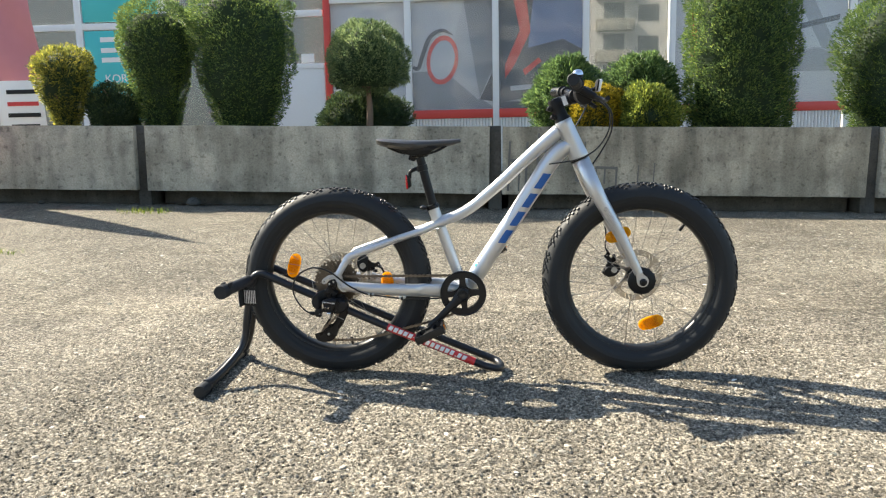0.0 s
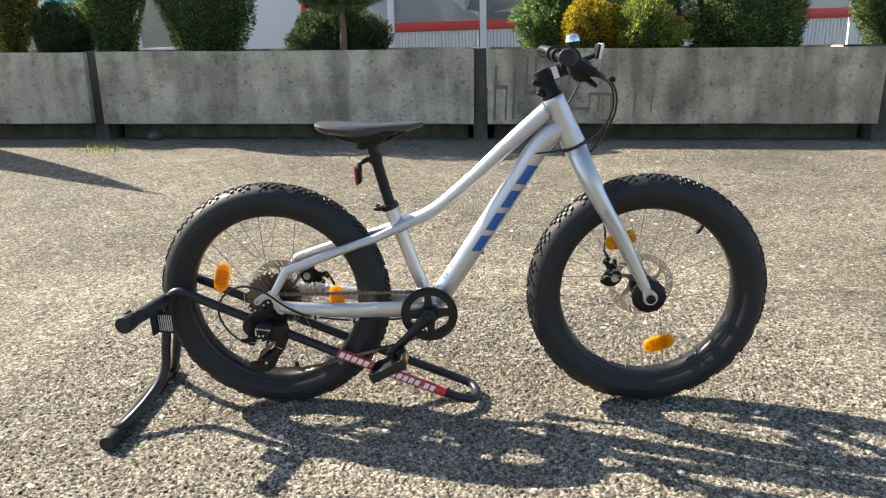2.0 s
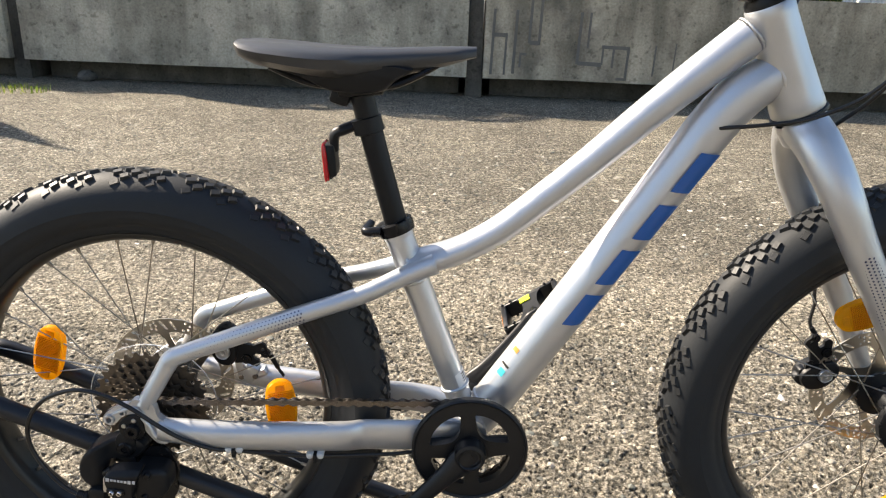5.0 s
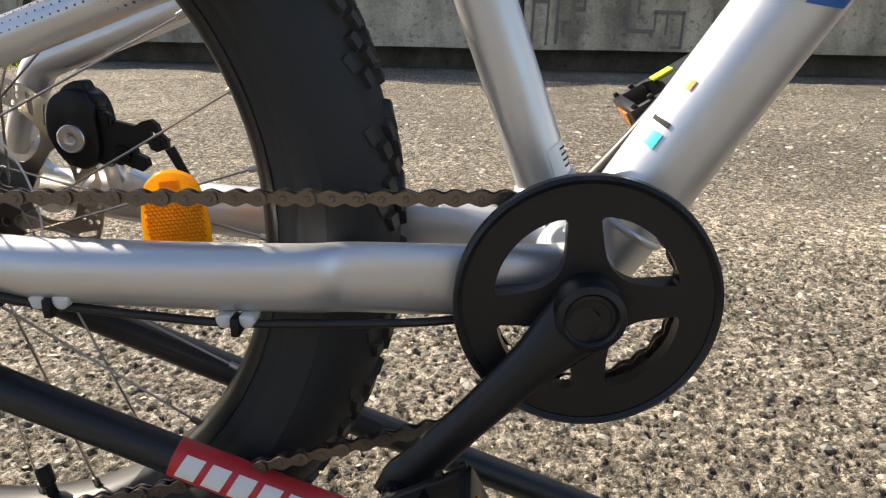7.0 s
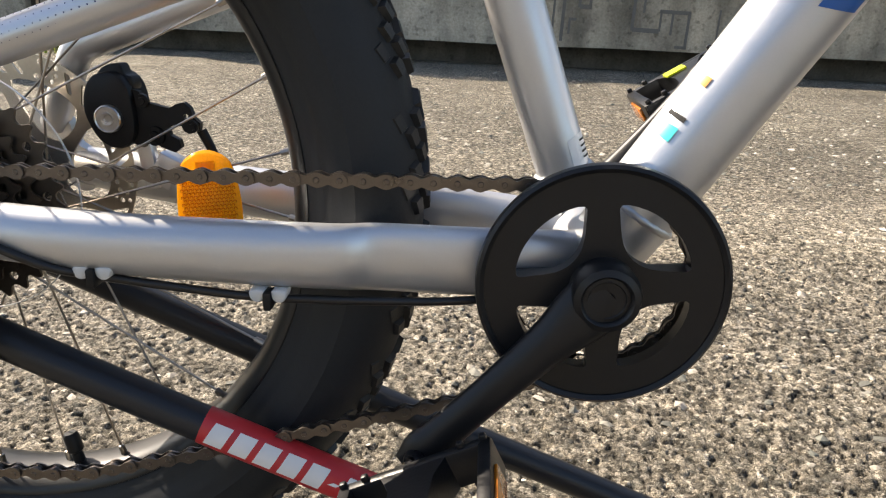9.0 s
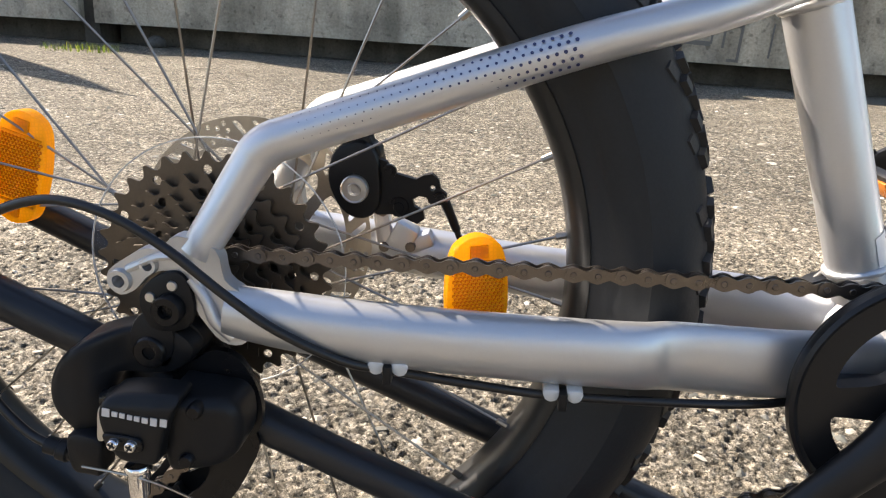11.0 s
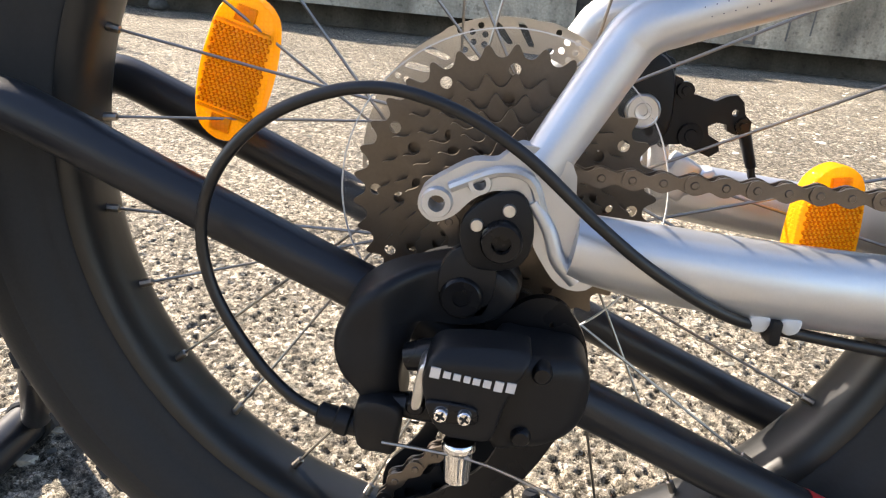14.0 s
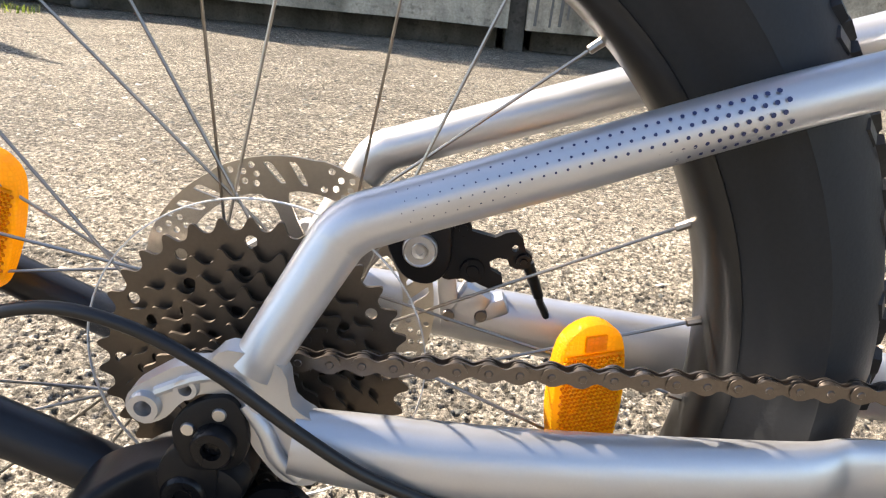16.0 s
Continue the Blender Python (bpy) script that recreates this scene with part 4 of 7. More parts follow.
# weld beads round the joints
def weld(c, axis, r, tube=0.0022):
    bm = bmesh.new()
    ax = Vector(axis).normalized()
    u = ax.orthogonal().normalized()
    v = ax.cross(u)
    pts = [Vector(c) + (u * math.cos(w) + v * math.sin(w)) * r for w in (2 * math.pi * k / 36 for k in range(36))]
    sweep(bm, pts, [tube * (1 + 0.22 * (k % 2)) for k in range(36)], 6, 1, closed=True)
    part("weld_bead", bm, SILVER, frame_ob, "", 180)


weld((0.6745, 0, 0.740), (0.65, 0, 0.55), 0.0202, 0.0016)
weld((0.706, 0, 0.697), (0.9, 0, 0.35), 0.0228, 0.0016)
weld((0.4155, 0, 0.2945), DT_B - DT_A, 0.0249)
weld((0.3703, 0, 0.3175), ST_BOT - ST_TOP, 0.0162)
weld((0.316, 0, 0.4775), (0.9, 0, 0.3), 0.0185, 0.0026)
weld((0.3205, 0, 0.459), ST_BOT - ST_TOP, 0.0164, 0.0026)

# -- markings on the frame: plain shapes, no lettering --
for s0, w, r in ((0.162, 0.046, 0.02615), (0.224, 0.050, 0.0265), (0.290, 0.048, 0.0268), (0.356, 0.052, 0.0271)):
    bm = bmesh.new()
    wrap(bm, DT_A, DT_B, r, s0, s0 + w, -4, 46, 0.010, 8, 4)
    part("maker_mark", bm, BLUE, frame_ob, "plain blue block printed on the down tube")
SS_A, SS_B = Vector((0.065, -0.0585, 0.3895)), Vector((0.200, -0.049, 0.4345))
def dots(a, b, count, rows, r, s0, pitch, f0, f1, d0, d1, name, parent):
    bm = bmesh.new()
    t = (b - a).normalized()
    u = Vector((0, -1, 0))
    u = (u - t * u.dot(t)).normalized()
    v = t.cross(u)
    for i in range(count):
        for j in range(rows):
            f = radians(f0 + (f1 - f0) * j / (rows - 1))
            nrm = u * math.cos(f) + v * math.sin(f)
            c = a + t * (s0 + pitch * (i + 0.5 * (j % 2))) + nrm * (r + 0.00025)
            q = t.cross(nrm)
            k = d0 + (d1 - d0) * (i / count) ** 1.3
            bm.faces.new([bm.verts.new(c + (t * math.cos(w) + q * math.sin(w)) * k) for w in (math.pi * m / 4 for m in range(8))])
    part(name, bm, DOTBLUE, parent, "fading rows of fine dark blue dots")
dots(SS_A, SS_B, 33, 5, 0.0113, 0.000, 0.0043, -42, 38, 0.00025, 0.00105, "dot_print", frame_ob)
bm = bmesh.new()
wrap(bm, DT_A, DT_B, 0.0262, 0.058, 0.067, -63, -40)
part("sticker", bm, CYANPRINT, frame_ob, "small cyan sticker")
bm = bmesh.new()
wrap(bm, DT_A, DT_B, 0.0262, 0.093, 0.099, -68, -47)
part("sticker", bm, ORANGEPRINT, frame_ob, "small orange sticker")
bm = bmesh.new()
wrap(bm, DT_A, DT_B, 0.0262, 0.071, 0.074, -70, -40)
part("sticker", bm, NEARBLACK, frame_ob, "small black bar print")
bm = bmesh.new()
wrap(bm, ST_BOT, ST_TOP, 0.0165, 0.022, 0.040, 22, 110, 0.004)
part("sticker", bm, WHITEPRINT, frame_ob, "small white size sticker")
bm = bmesh.new()
for k in range(4):
    wrap(bm, ST_BOT, ST_TOP, 0.0168, 0.0250 + 0.0034 * k, 0.0262 + 0.0034 * k, 52, 84)
part("sticker_print", bm, NEARBLACK, frame_ob, "fine dark bars on the size sticker")

# -- fork --
bm = bmesh.new()
sweep(bm, [(0.7395, 0, 0.654), (0.744, 0, 0.645), (0.750, 0, 0.630)], [0.0265, 0.027, 0.024], 24, 4)
for s in (-1, 1):
    sweep(bm, [(0.742, s * 0.006, 0.648), (0.752, s * 0.034, 0.625), (0.770, s * 0.057, 0.583), (0.795, s * 0.0615, 0.533), (0.847, s * 0.062, 0.441), (0.882, s * 0.0615, 0.370), (0.904, s * 0.061, 0.323)], [0.0255, 0.0240, 0.0215, 0.0195, 0.0165, 0.0140, 0.0125], 20, 6, [0.85, 0.8, 0.75, 0.75, 0.8, 0.85, 0.8])
fork = part("fork", bm, SILVER, bicycle, "silver painted rigid fork")
for s in (-1, 1):
    bm = bmesh.new()
    o = [tuple(p) for p in curve_points([(0.897, 0.335), (0.909, 0.335), (0.918, 0.320), (0.930, 0.310), (0.933, 0.297), (0.927, 0.286), (0.916, 0.282), (0.904, 0.287), (0.899, 0.302)], 4, True)]
    plate(bm, o, [circle(REACH, HUB_Z, 0.0055, 14)], s * 0.056, s * 0.064)
    part("fork_end", bm, SILVER, fork, "silver forged fork end")
dots(Vector((0.8735, -0.0618, 0.388)), Vector((0.847, -0.0620, 0.441)), 14, 6, 0.0137, 0.0, 0.0042, -50, 45, 0.0003, 0.0008, "dot_print", fork)
dots(Vector((0.847, -0.0620, 0.441)), Vector((0.802, -0.0615, 0.520)), 22, 7, 0.0150, 0.0, 0.0042, -52, 48, 0.0008, 0.0013, "dot_print", fork)
bm = bmesh.new()
lathe(bm, [(0.0270, -0.001), (0.0302, 0.0), (0.0304, 0.0018), (0.0302, 0.0036), (0.0270, 0.0046)], 30, HT_BOT + (HT_TOP - HT_BOT).normalized() * 0.0005, axis=HT_BOT - HT_TOP)
part("crown_race", bm, BLACKSATIN, fork, "thin black headset ring")


# -- wheels --
def knob_rows(bm, R, rng):
    """Tread blocks: centre pairs, edge blocks and shoulder blocks that lean outwards."""
    n = 88
    c0 = 0.248
    kinds = ((0.0, 0.0115, 0.0090, 0.0040, 0.0, 0), (-13, 0.0112, 0.0086, 0.0038, 0.5, 0), (13, 0.0112, 0.0086, 0.0038, 0.5, 0), (-25, 0.0105, 0.0078, 0.0034, 0.0, 0), (25, 0.0105, 0.0078, 0.0034, 0.0, 0),
             (-37, 0.0110, 0.0072, 0.0008, 0.5, 2), (37, 0.0110, 0.0072, 0.0008, 0.5, 2))
    for i in range(n):
        a = 2 * math.pi * i / n
        for ang, length, width, h, off, skip in kinds:
            if skip and i % skip or abs(ang) in (13, 25) and i % 4 == 3:
                continue
            w = a + off * 2 * math.pi / n
            f = radians(ang)
            er, ey = Vector((math.cos(w), 0, math.sin(w))), Vector((0, 1, 0))
            nrm = er * math.cos(f) + ey * math.sin(f)
            sidev = ey * math.cos(f) - er * math.sin(f)
            tan = er.cross(ey)
            spin = radians(24 if ang > 0 or (ang == 0 and i % 2) else -24)
            tan, sidev = tan * math.cos(spin) + sidev * math.sin(spin), sidev * math.cos(spin) - tan * math.sin(spin)
            base = er * c0 + nrm * (R - 0.0042 - c0) * (1 - 0.022 * (abs(ang) > 45))
            k = 1 + rng.uniform(-0.08, 0.08)
            L, W = length / 2 * k, width / 2 * k
            lo = [base - nrm * 0.002 + tan * x * L * 1.12 + sidev * y * W * 1.12 for x, y in ((-1, -1), (1, -1), (1, 1), (-1, 1))]
            hi = [base + nrm * h * 0.9 + tan * x * L * 0.82 + sidev * y * W * 0.82 for x, y in ((-1, -1), (1, -1), (1, 1), (-1, 1))]
            v = [bm.verts.new(q) for q in lo + hi]
            bm.faces.new(v[4:])
            for j in range(4):
                bm.faces.new((v[j], v[(j + 1) % 4], v[4 + (j + 1) % 4], v[4 + j]))


def reflector_mesh():
    bm = bmesh.new()
    pillow(bm, [(-0.0170, -0.022), (-0.0120, -0.033), (0.0, -0.038), (0.0120, -0.033), (0.0170, -0.022), (0.0190, 0), (0.0170, 0.022), (0.0120, 0.033), (0.0, 0.038), (-0.0120, 0.033), (-0.0170, 0.022), (-0.0190, 0)], 0.0045, -0.0045, 0.002)
    for s in (-1, 1):
        block(bm, (0, -0.0050, s * 0.0285), (0.011, 0.0024, 0.008), None, 0.0006)
        block(bm, (0, -0.0050, s * 0.0225), (0.030, 0.0020, 0.0012))
    # a field of small hexagon prisms across the middle, flanks painted darker to look recessed
    flanks = []
    for j in range(19):
        for i in range(-6, 7):
            x, z = 0.0025 * (i + 0.5 * (j % 2)), -0.0198 + 0.0022 * j
            if abs(x) > 0.0158:
                continue
            lo, hi = [[bm.verts.new((x + r * math.cos(w), y, z + r * math.sin(w))) for w in (math.pi * k / 3 + 0.52 for k in range(6))] for r, y in ((0.00132, -0.0042), (0.00078, -0.0058))]
            bm.faces.new(hi)
            flanks += [bm.faces.new((lo[k], lo[(k + 1) % 6], hi[(k + 1) % 6], hi[k])) for k in range(6)]
    for f in flanks:
        f.material_index = 1
    ob = part("wheel_reflector", bm, AMBER)
    me = ob.data
    me.materials.append(AMBERDARK)
    bpy.data.objects.remove(ob)
    return me


REFLECTOR = reflector_mesh()


def spoke_mesh(flange_r, flange_y, rim_r, rim_y, lead):
    """One laced spoke with its nipple, its rim end at angle 0."""
    bm = bmesh.new()
    a = radians(lead)
    p = Vector((flange_r * math.cos(a), flange_y, flange_r * math.sin(a)))
    q = Vector((rim_r, rim_y, 0))
    d = (q - p).normalized()
    sweep(bm, [p, p.lerp(q, 0.5), q], 0.0008, 6, 1)
    sweep(bm, [q - d * 0.0085, q - d * 0.0080, q - d * 0.001, q], [0.0013, 0.0021, 0.0023, 0.0023], 8, 1)
    ob = part("spoke", bm, STEEL)
    me = ob.data
    bpy.data.objects.remove(ob)
    return me


def build_wheel(name, centre, R, flanges, phase, seed):
    rng = random.Random(seed)
    bm = bmesh.new()
    (yl, rl), (yr, rr) = flanges
    prof = [(0.0048, -0.070 if name == "rear_wheel" else -0.060), (0.0048, yr - 0.016), (0.012, yr - 0.015), (0.0150, yr - 0.004), (rr + 0.005, yr - 0.002), (rr + 0.005, yr + 0.002), (0.0155, yr + 0.006), (0.0145, 0), (0.0155, yl - 0.006), (rl + 0.005, yl - 0.002), (rl + 0.005, yl + 0.002),
            (0.0150, yl + 0.004), (0.012, yl + 0.012), (0.0048, yl + 0.013), (0.0048, 0.070 if name == "rear_wheel" else 0.060)]
    lathe(bm, prof, 32)
    wheel = part(name, bm, BLACKSATIN, bicycle, "black hub of a laced wheel")
    wheel.location = centre
    bm = bmesh.new()
    half = [(0.2076, -0.0110), (0.2095, -0.0160), (0.2130, -0.0203), (0.2168, -0.0224), (0.2186, -0.0226), (0.2192, -0.0216), (0.2184, -0.0196), (0.2150, -0.0180), (0.2112, -0.0100)]
    lathe(bm, [(0.2068, 0)] + [(0.2070, -0.0060)] + half + [(0.2100, 0)] + [(r, -y) for r, y in reversed(half)] + [(0.2070, 0.0060)], 120, closed=True)
    part("rim", bm, RIMBLACK, wheel, "black anodised rim")
    bm = bmesh.new()
    side = [(0.2172, -0.0180), (0.2185, -0.0215), (0.2205, -0.0238), (0.2240, -0.0256), (0.2262, -0.0272), (0.2280, -0.0276), (0.2310, -0.0304), (0.2345, -0.0332), (0.2390, -0.0358)]
    prof = side[:]
    for k in range(23):
        f = radians(-98 + 196 * k / 22)
        r = 0.2485 + (R - 0.0042 - 0.2485) * math.cos(f)
        y = 0.0378 * math.sin(f)
        prof.append((r, y))
        if k in (1, 20):
            prof.append((r + 0.0008, y * 1.012))
    prof += [(r, -y) for r, y in reversed(side)]
    lathe(bm, prof, 120, closed=True)
    part("tyre", bm, RUBBER, wheel, "wide black knobbly tyre")
    bm = bmesh.new()
    knob_rows(bm, R, rng)
    part("tread", bm, TREADRUBBER, wheel, "black rubber tread blocks", 25)
    kinds = [spoke_mesh(rr, yr, 0.2085, -0.003, -77), spoke_mesh(rl, yl, 0.2085, 0.003, -77), spoke_mesh(rr, yr, 0.2085, -0.003, 77), spoke_mesh(rl, yl, 0.2085, 0.003, 77)]
    for k in range(28):
        shared("spoke", kinds[k % 4], wheel, Matrix.Rotation(-radians(phase) - 2 * math.pi * k / 28, 4, "Y"))
    bm = bmesh.new()
    holes = []
    for k in range(9):
        a = 2 * math.pi * k / 9
        for b in (0.09, 0.265):
            slot = []
            for q, d in ((-1, -1), (-0.7, -1.5), (0.7, -1.5), (1, -1), (1, 1), (0.7, 1.5), (-0.7, 1.5), (-1, 1)):
                r, w = 0.0713 + 0.0058 * q, a + b + 0.055 * q + 0.0200 * d
                slot.append((r * math.cos(w), r * math.sin(w)))
            holes.append(slot)
        for r, w in ((0.0665, 0.42), (0.0715, 0.40), (0.0765, 0.42), (0.0690, 0.50), (0.0742, 0.49), (0.0768, 0.57), (0.0665, 0.58)):
            holes.append(circle(r * math.cos(a + w), r * math.sin(a + w), 0.0018, 8))
    for k in range(6):
        a = 2 * math.pi * k / 6
        holes.append([tuple(p) for p in curve_points([(r * math.cos(a + w + (r - 0.048) * 9), r * math.sin(a + w + (r - 0.048) * 9)) for r, w in ((0.0605, -0.40), (0.0625, -0.2), (0.0628, 0.0), (0.0625, 0.2), (0.0605, 0.40), (0.050, 0.44), (0.036, 0.34), (0.030, 0.0), (0.036, -0.34), (0.050, -0.44))], 2, True)])
    wave = [0.0795 + 0.0010 * ((9 * k / 108) % 1) for k in range(108)]
    plate(bm, [(wave[k] * math.cos(2 * math.pi * k / 108), wave[k] * math.sin(2 * math.pi * k / 108)) for k in range(108)], holes, 0.0490, 0.0508)
    part("brake_rotor", bm, ROTORMAT, wheel, "perforated steel brake rotor")
    # valve
    bm = bmesh.new()
    sweep(bm, [(0.208, 0, 0), (0.198, 0, 0)], 0.0040, 12, 1)
    sweep(bm, [(0.199, 0, 0), (0.198, 0, 0), (0.186, 0, 0), (0.184, 0, 0)], [0.0046, 0.0056, 0.0054, 0.0040], 12, 1)
    v = part("valve", bm, BLACKSATIN, wheel, "black capped valve")
    return wheel, v


rear_wheel, rear_valve = build_wheel("rear_wheel", REAR, 0.2905, ((0.034, 0.026), (-0.012, 0.027)), 7.9, 1)
rear_valve.rotation_euler = (0, radians(79.5), 0)
front_wheel, front_valve = build_wheel("front_wheel", FRONT, 0.2915, ((0.031, 0.025), (-0.033, 0.025)), 2.0, 2)
front_valve.rotation_euler = (0, radians(-51), 0)


def place_reflector(wheel, x, z, y, lean, tilt=0.0):
    shared("wheel_reflector", REFLECTOR, wheel, Matrix.Translation(Vector((x, y, z)) - wheel.location) @ Matrix.Rotation(radians(lean), 4, "Y") @ Matrix.Rotation(radians(tilt), 4, "Z"))


place_reflector(rear_wheel, -0.1410, 0.3430, 0.018, 15.4, -6)
place_reflector(rear_wheel, 0.1545, 0.2875, -0.010, -2, 19)
place_reflector(front_wheel, 0.952, 0.164, -0.018, 72)
place_reflector(front_wheel, 0.850, 0.432, -0.018, 70)
bm = bmesh.new()
lathe(bm, [(0.012, -0.050), (0.036, -0.048), (0.0405, -0.044), (0.0405, -0.036), (0.036, -0.032), (0.014, -0.030)], 40)
for k in range(12):
    a = 2 * math.pi * k / 12
    block(bm, (0.0405 * math.cos(a), -0.040, 0.0405 * math.sin(a)), (0.003, 0.012, 0.005), rot("Y", -math.degrees(a)), 0.0005)
part("hub_cover", bm, BLACKSATIN, front_wheel, "round black hub cover")
bm = bmesh.new()
lathe(bm, [(0.0042, -0.056), (0.0042, -0.0642), (0.0108, -0.0642), (0.0112, -0.067), (0.0088, -0.0685), (0.0082, -0.073), (0.0045, -0.0745)], 6 * 4)
part("axle_nut", bm, BLACKGLOSS, front_wheel, "black axle nut")


# -- cassette --
def cog_outline(teeth, depth=0.0038):
    r = 0.0127 / (2 * math.sin(math.pi / teeth))
    step = math.pi / teeth
    out = []
    for k in range(teeth):
        w0 = 2 * step * k
        for u, h in ((-0.50, -0.0020), (-0.36, -0.0030), (-0.20, -0.0035), (0.0, -0.0037), (0.20, -0.0035), (0.36, -0.0030), (0.50, -0.0020), (0.64, -0.0004), (0.76, 0.0010), (0.88, 0.0019), (1.0, 0.0021), (1.12, 0.0018), (1.24, 0.0009), (1.36, -0.0006)):
            w = w0 + step * u
            out.append(((r + h) * math.cos(w), (r + h) * math.sin(w)))
    return out


cogs = (34, 28, 24, 21, 18, 15, 13, 11)
bm = bmesh.new()
lathe(bm, [(0.0165, -0.0585), (0.0165, -0.020)], 30)
lathe(bm, [(0.0055, -0.0600), (0.0150, -0.0600), (0.0150, -0.0565), (0.0055, -0.0565)], 24, closed=True)
cassette = part("cassette", bm, COGMAT, rear_wheel, "stack of dull steel sprockets")
for i, t in enumerate(cogs):
    bm = bmesh.new()
    y = -0.0235 - 0.0047 * i
    r = t * 0.0127 / (2 * math.pi)
    holes = [circle(0, 0, 0.0163, 30)]
    if t >= 15:
        n = {34: 12, 28: 12, 24: 9, 21: 9, 18: 8, 15: 6}[t]
        for k in range(n):
            w = 2 * math.pi * (k + 0.3 * i) / n
            holes.append(circle((r - 0.0085) * math.cos(w), (r - 0.0085) * math.sin(w), 0.0028 if t > 20 else 0.0019, 10))
        if t >= 21:
            for k in range(10):
                w = 2 * math.pi * (k + 0.45 * i) / 10
                holes.append(circle((r - 0.0185) * math.cos(w), (r - 0.0185) * math.sin(w), 0.0029 if k % 2 else 0.0021, 10))
    plate(bm, cog_outline(t), holes, y - 0.0009, y + 0.0009)
    bmesh.ops.rotate(bm, verts=bm.verts[:], cent=(0, 0, 0), matrix=rot("Y", 7.0 * i))
    ob = part("sprocket", bm, COGMAT, bicycle)
    ob.parent = rear_wheel
bm = bmesh.new()
o = circle(0, 0, 0.0775, 72)
plate(bm, o, [circle(0, 0, 0.020, 24)] + [circle(0.0735 * math.cos(w), 0.0735 * math.sin(w), 0.0020, 12) for w in (math.pi * k / 6 for k in range(12))], -0.0190, -0.0180)
lip = part("spoke_guard", bm, DISC, rear_wheel, "clear plastic spoke guard disc")
bm = bmesh.new()
lathe(bm, [(0.0772, -0.0192), (0.0778, -0.0192), (0.0778, -0.0178), (0.0772, -0.0178)], 90, closed=True)
part("lip", bm, REFCLEAR, lip, "pale edge of the clear disc")

# -- hanger, rear axle, derailleur --
bm = bmesh.new()
pillow(bm, [(-0.0165, 0.2960), (-0.0155, 0.3060), (-0.0060, 0.3150), (0.0050, 0.3175), (0.0110, 0.3100), (0.0125, 0.2970), (0.0080, 0.2870), (-0.0030, 0.2840), (-0.0120, 0.2860)], -0.0780, -0.0820, 0.0012)
pillow(bm, [(-0.0165, 0.293), (-0.0050, 0.2900), (-0.0005, 0.2830), (-0.0020, 0.2700), (-0.0110, 0.2640), (-0.0220, 0.2690), (-0.0240, 0.2820)], -0.0760, -0.0810, 0.0012)
hanger = part("derailleur_hanger", bm, BLACKSATIN, bicycle, "black derailleur hanger plate")
for cx, cz in ((-0.0102, 0.3032), (0.0020, 0.3102)):
    bm = bmesh.new()
    lathe(bm, [(0.0001, -0.0832), (0.0024, -0.0832), (0.0028, -0.0825), (0.0028, -0.081)], 14, (cx, 0, cz))
    part("bolt", bm, ALLOY, hanger, "small bright bolt")
bm = bmesh.new()
lathe(bm, [(0.0040, -0.0790), (0.0040, -0.0885), (0.0074, -0.0885), (0.0084, -0.0870), (0.0084, -0.0820), (0.0102, -0.0815), (0.0102, -0.0790)], 24, (0.0, 0, 0.2980), True)
lathe(bm, [(0.0001, -0.0850), (0.0042, -0.0850), (0.0042, -0.0790)], 6, (0.0, 0, 0.2980))
part("axle_nut", bm, BLACKGLOSS, hanger, "black hexagon axle nut")

bm = bmesh.new()
# mounting knuckle behind the shell
pillow(bm, [(0.0110, 0.2720), (0.0050, 0.2830), (-0.0080, 0.2875), (-0.0210, 0.2850), (-0.0330, 0.2800), (-0.0400, 0.2720), (-0.0380, 0.2620), (-0.0260, 0.2580), (-0.0140, 0.2540), (0.0020, 0.2580)], -0.0560, -0.0690, 0.003)
derailleur = part("derailleur", bm, BLACKSATIN, bicycle, "black plastic rear derailleur with printed silver mark")
bm = bmesh.new()
moulded(bm, [(0.0100, 0.2720), (0.0060, 0.2795), (-0.0020, 0.2840), (-0.0130, 0.2860), (-0.0280, 0.2840), (-0.0420, 0.2800), (-0.0520, 0.2745), (-0.0595, 0.2665), (-0.0640, 0.2560), (-0.0640, 0.2460), (-0.0600, 0.2370), (-0.0530, 0.2290), (-0.0500, 0.2200), (-0.0495, 0.2110), (-0.0400, 0.2100), (-0.0350, 0.2180), (-0.0365, 0.2330), (-0.0345, 0.2480), (-0.0300, 0.2575), (-0.0210, 0.2590), (-0.0090, 0.2580), (0.0030, 0.2620)], -0.0640,
        lambda x, z: -0.0800 - 0.0150 * ease(-x, 0.024, 0.050) - 0.0030 * ease(-z, -0.262, -0.236), 0.0052, (-0.0410, 0.2600))
part("hood", bm, BLACKSATIN, derailleur, "black smooth plastic shell round the mounting bolt")
bm = bmesh.new()
pillow(bm, [(-0.0520, 0.2300), (-0.0350, 0.2290), (-0.0345, 0.2170), (-0.0360, 0.2075), (-0.0420, 0.2070), (-0.0520, 0.2100)], -0.0900, -0.1040, 0.0025)
part("cable_stop", bm, BLACKSATIN, derailleur, "square black cable stop")
bm = bmesh.new()
plate(bm, [tuple(p) for p in curve_points([(-0.0060, 0.2600), (0.0060, 0.2640), (0.0140, 0.2695), (0.0220, 0.2710), (0.0300, 0.2680), (0.0370, 0.2590), (0.0415, 0.2480), (0.0430, 0.2340), (0.0390, 0.2220), (0.0240, 0.2160), (0.0060, 0.2200), (-0.0040, 0.2400)], 4, True)],
      [circle(0.0170, 0.2512, 0.0026, 12), circle(0.0250, 0.2590, 0.0013, 10)], -0.0690, -0.0735)
part("knuckle", bm, BLACKGLOSS, derailleur, "flat black knuckle plate with a hole")
bm = bmesh.new()
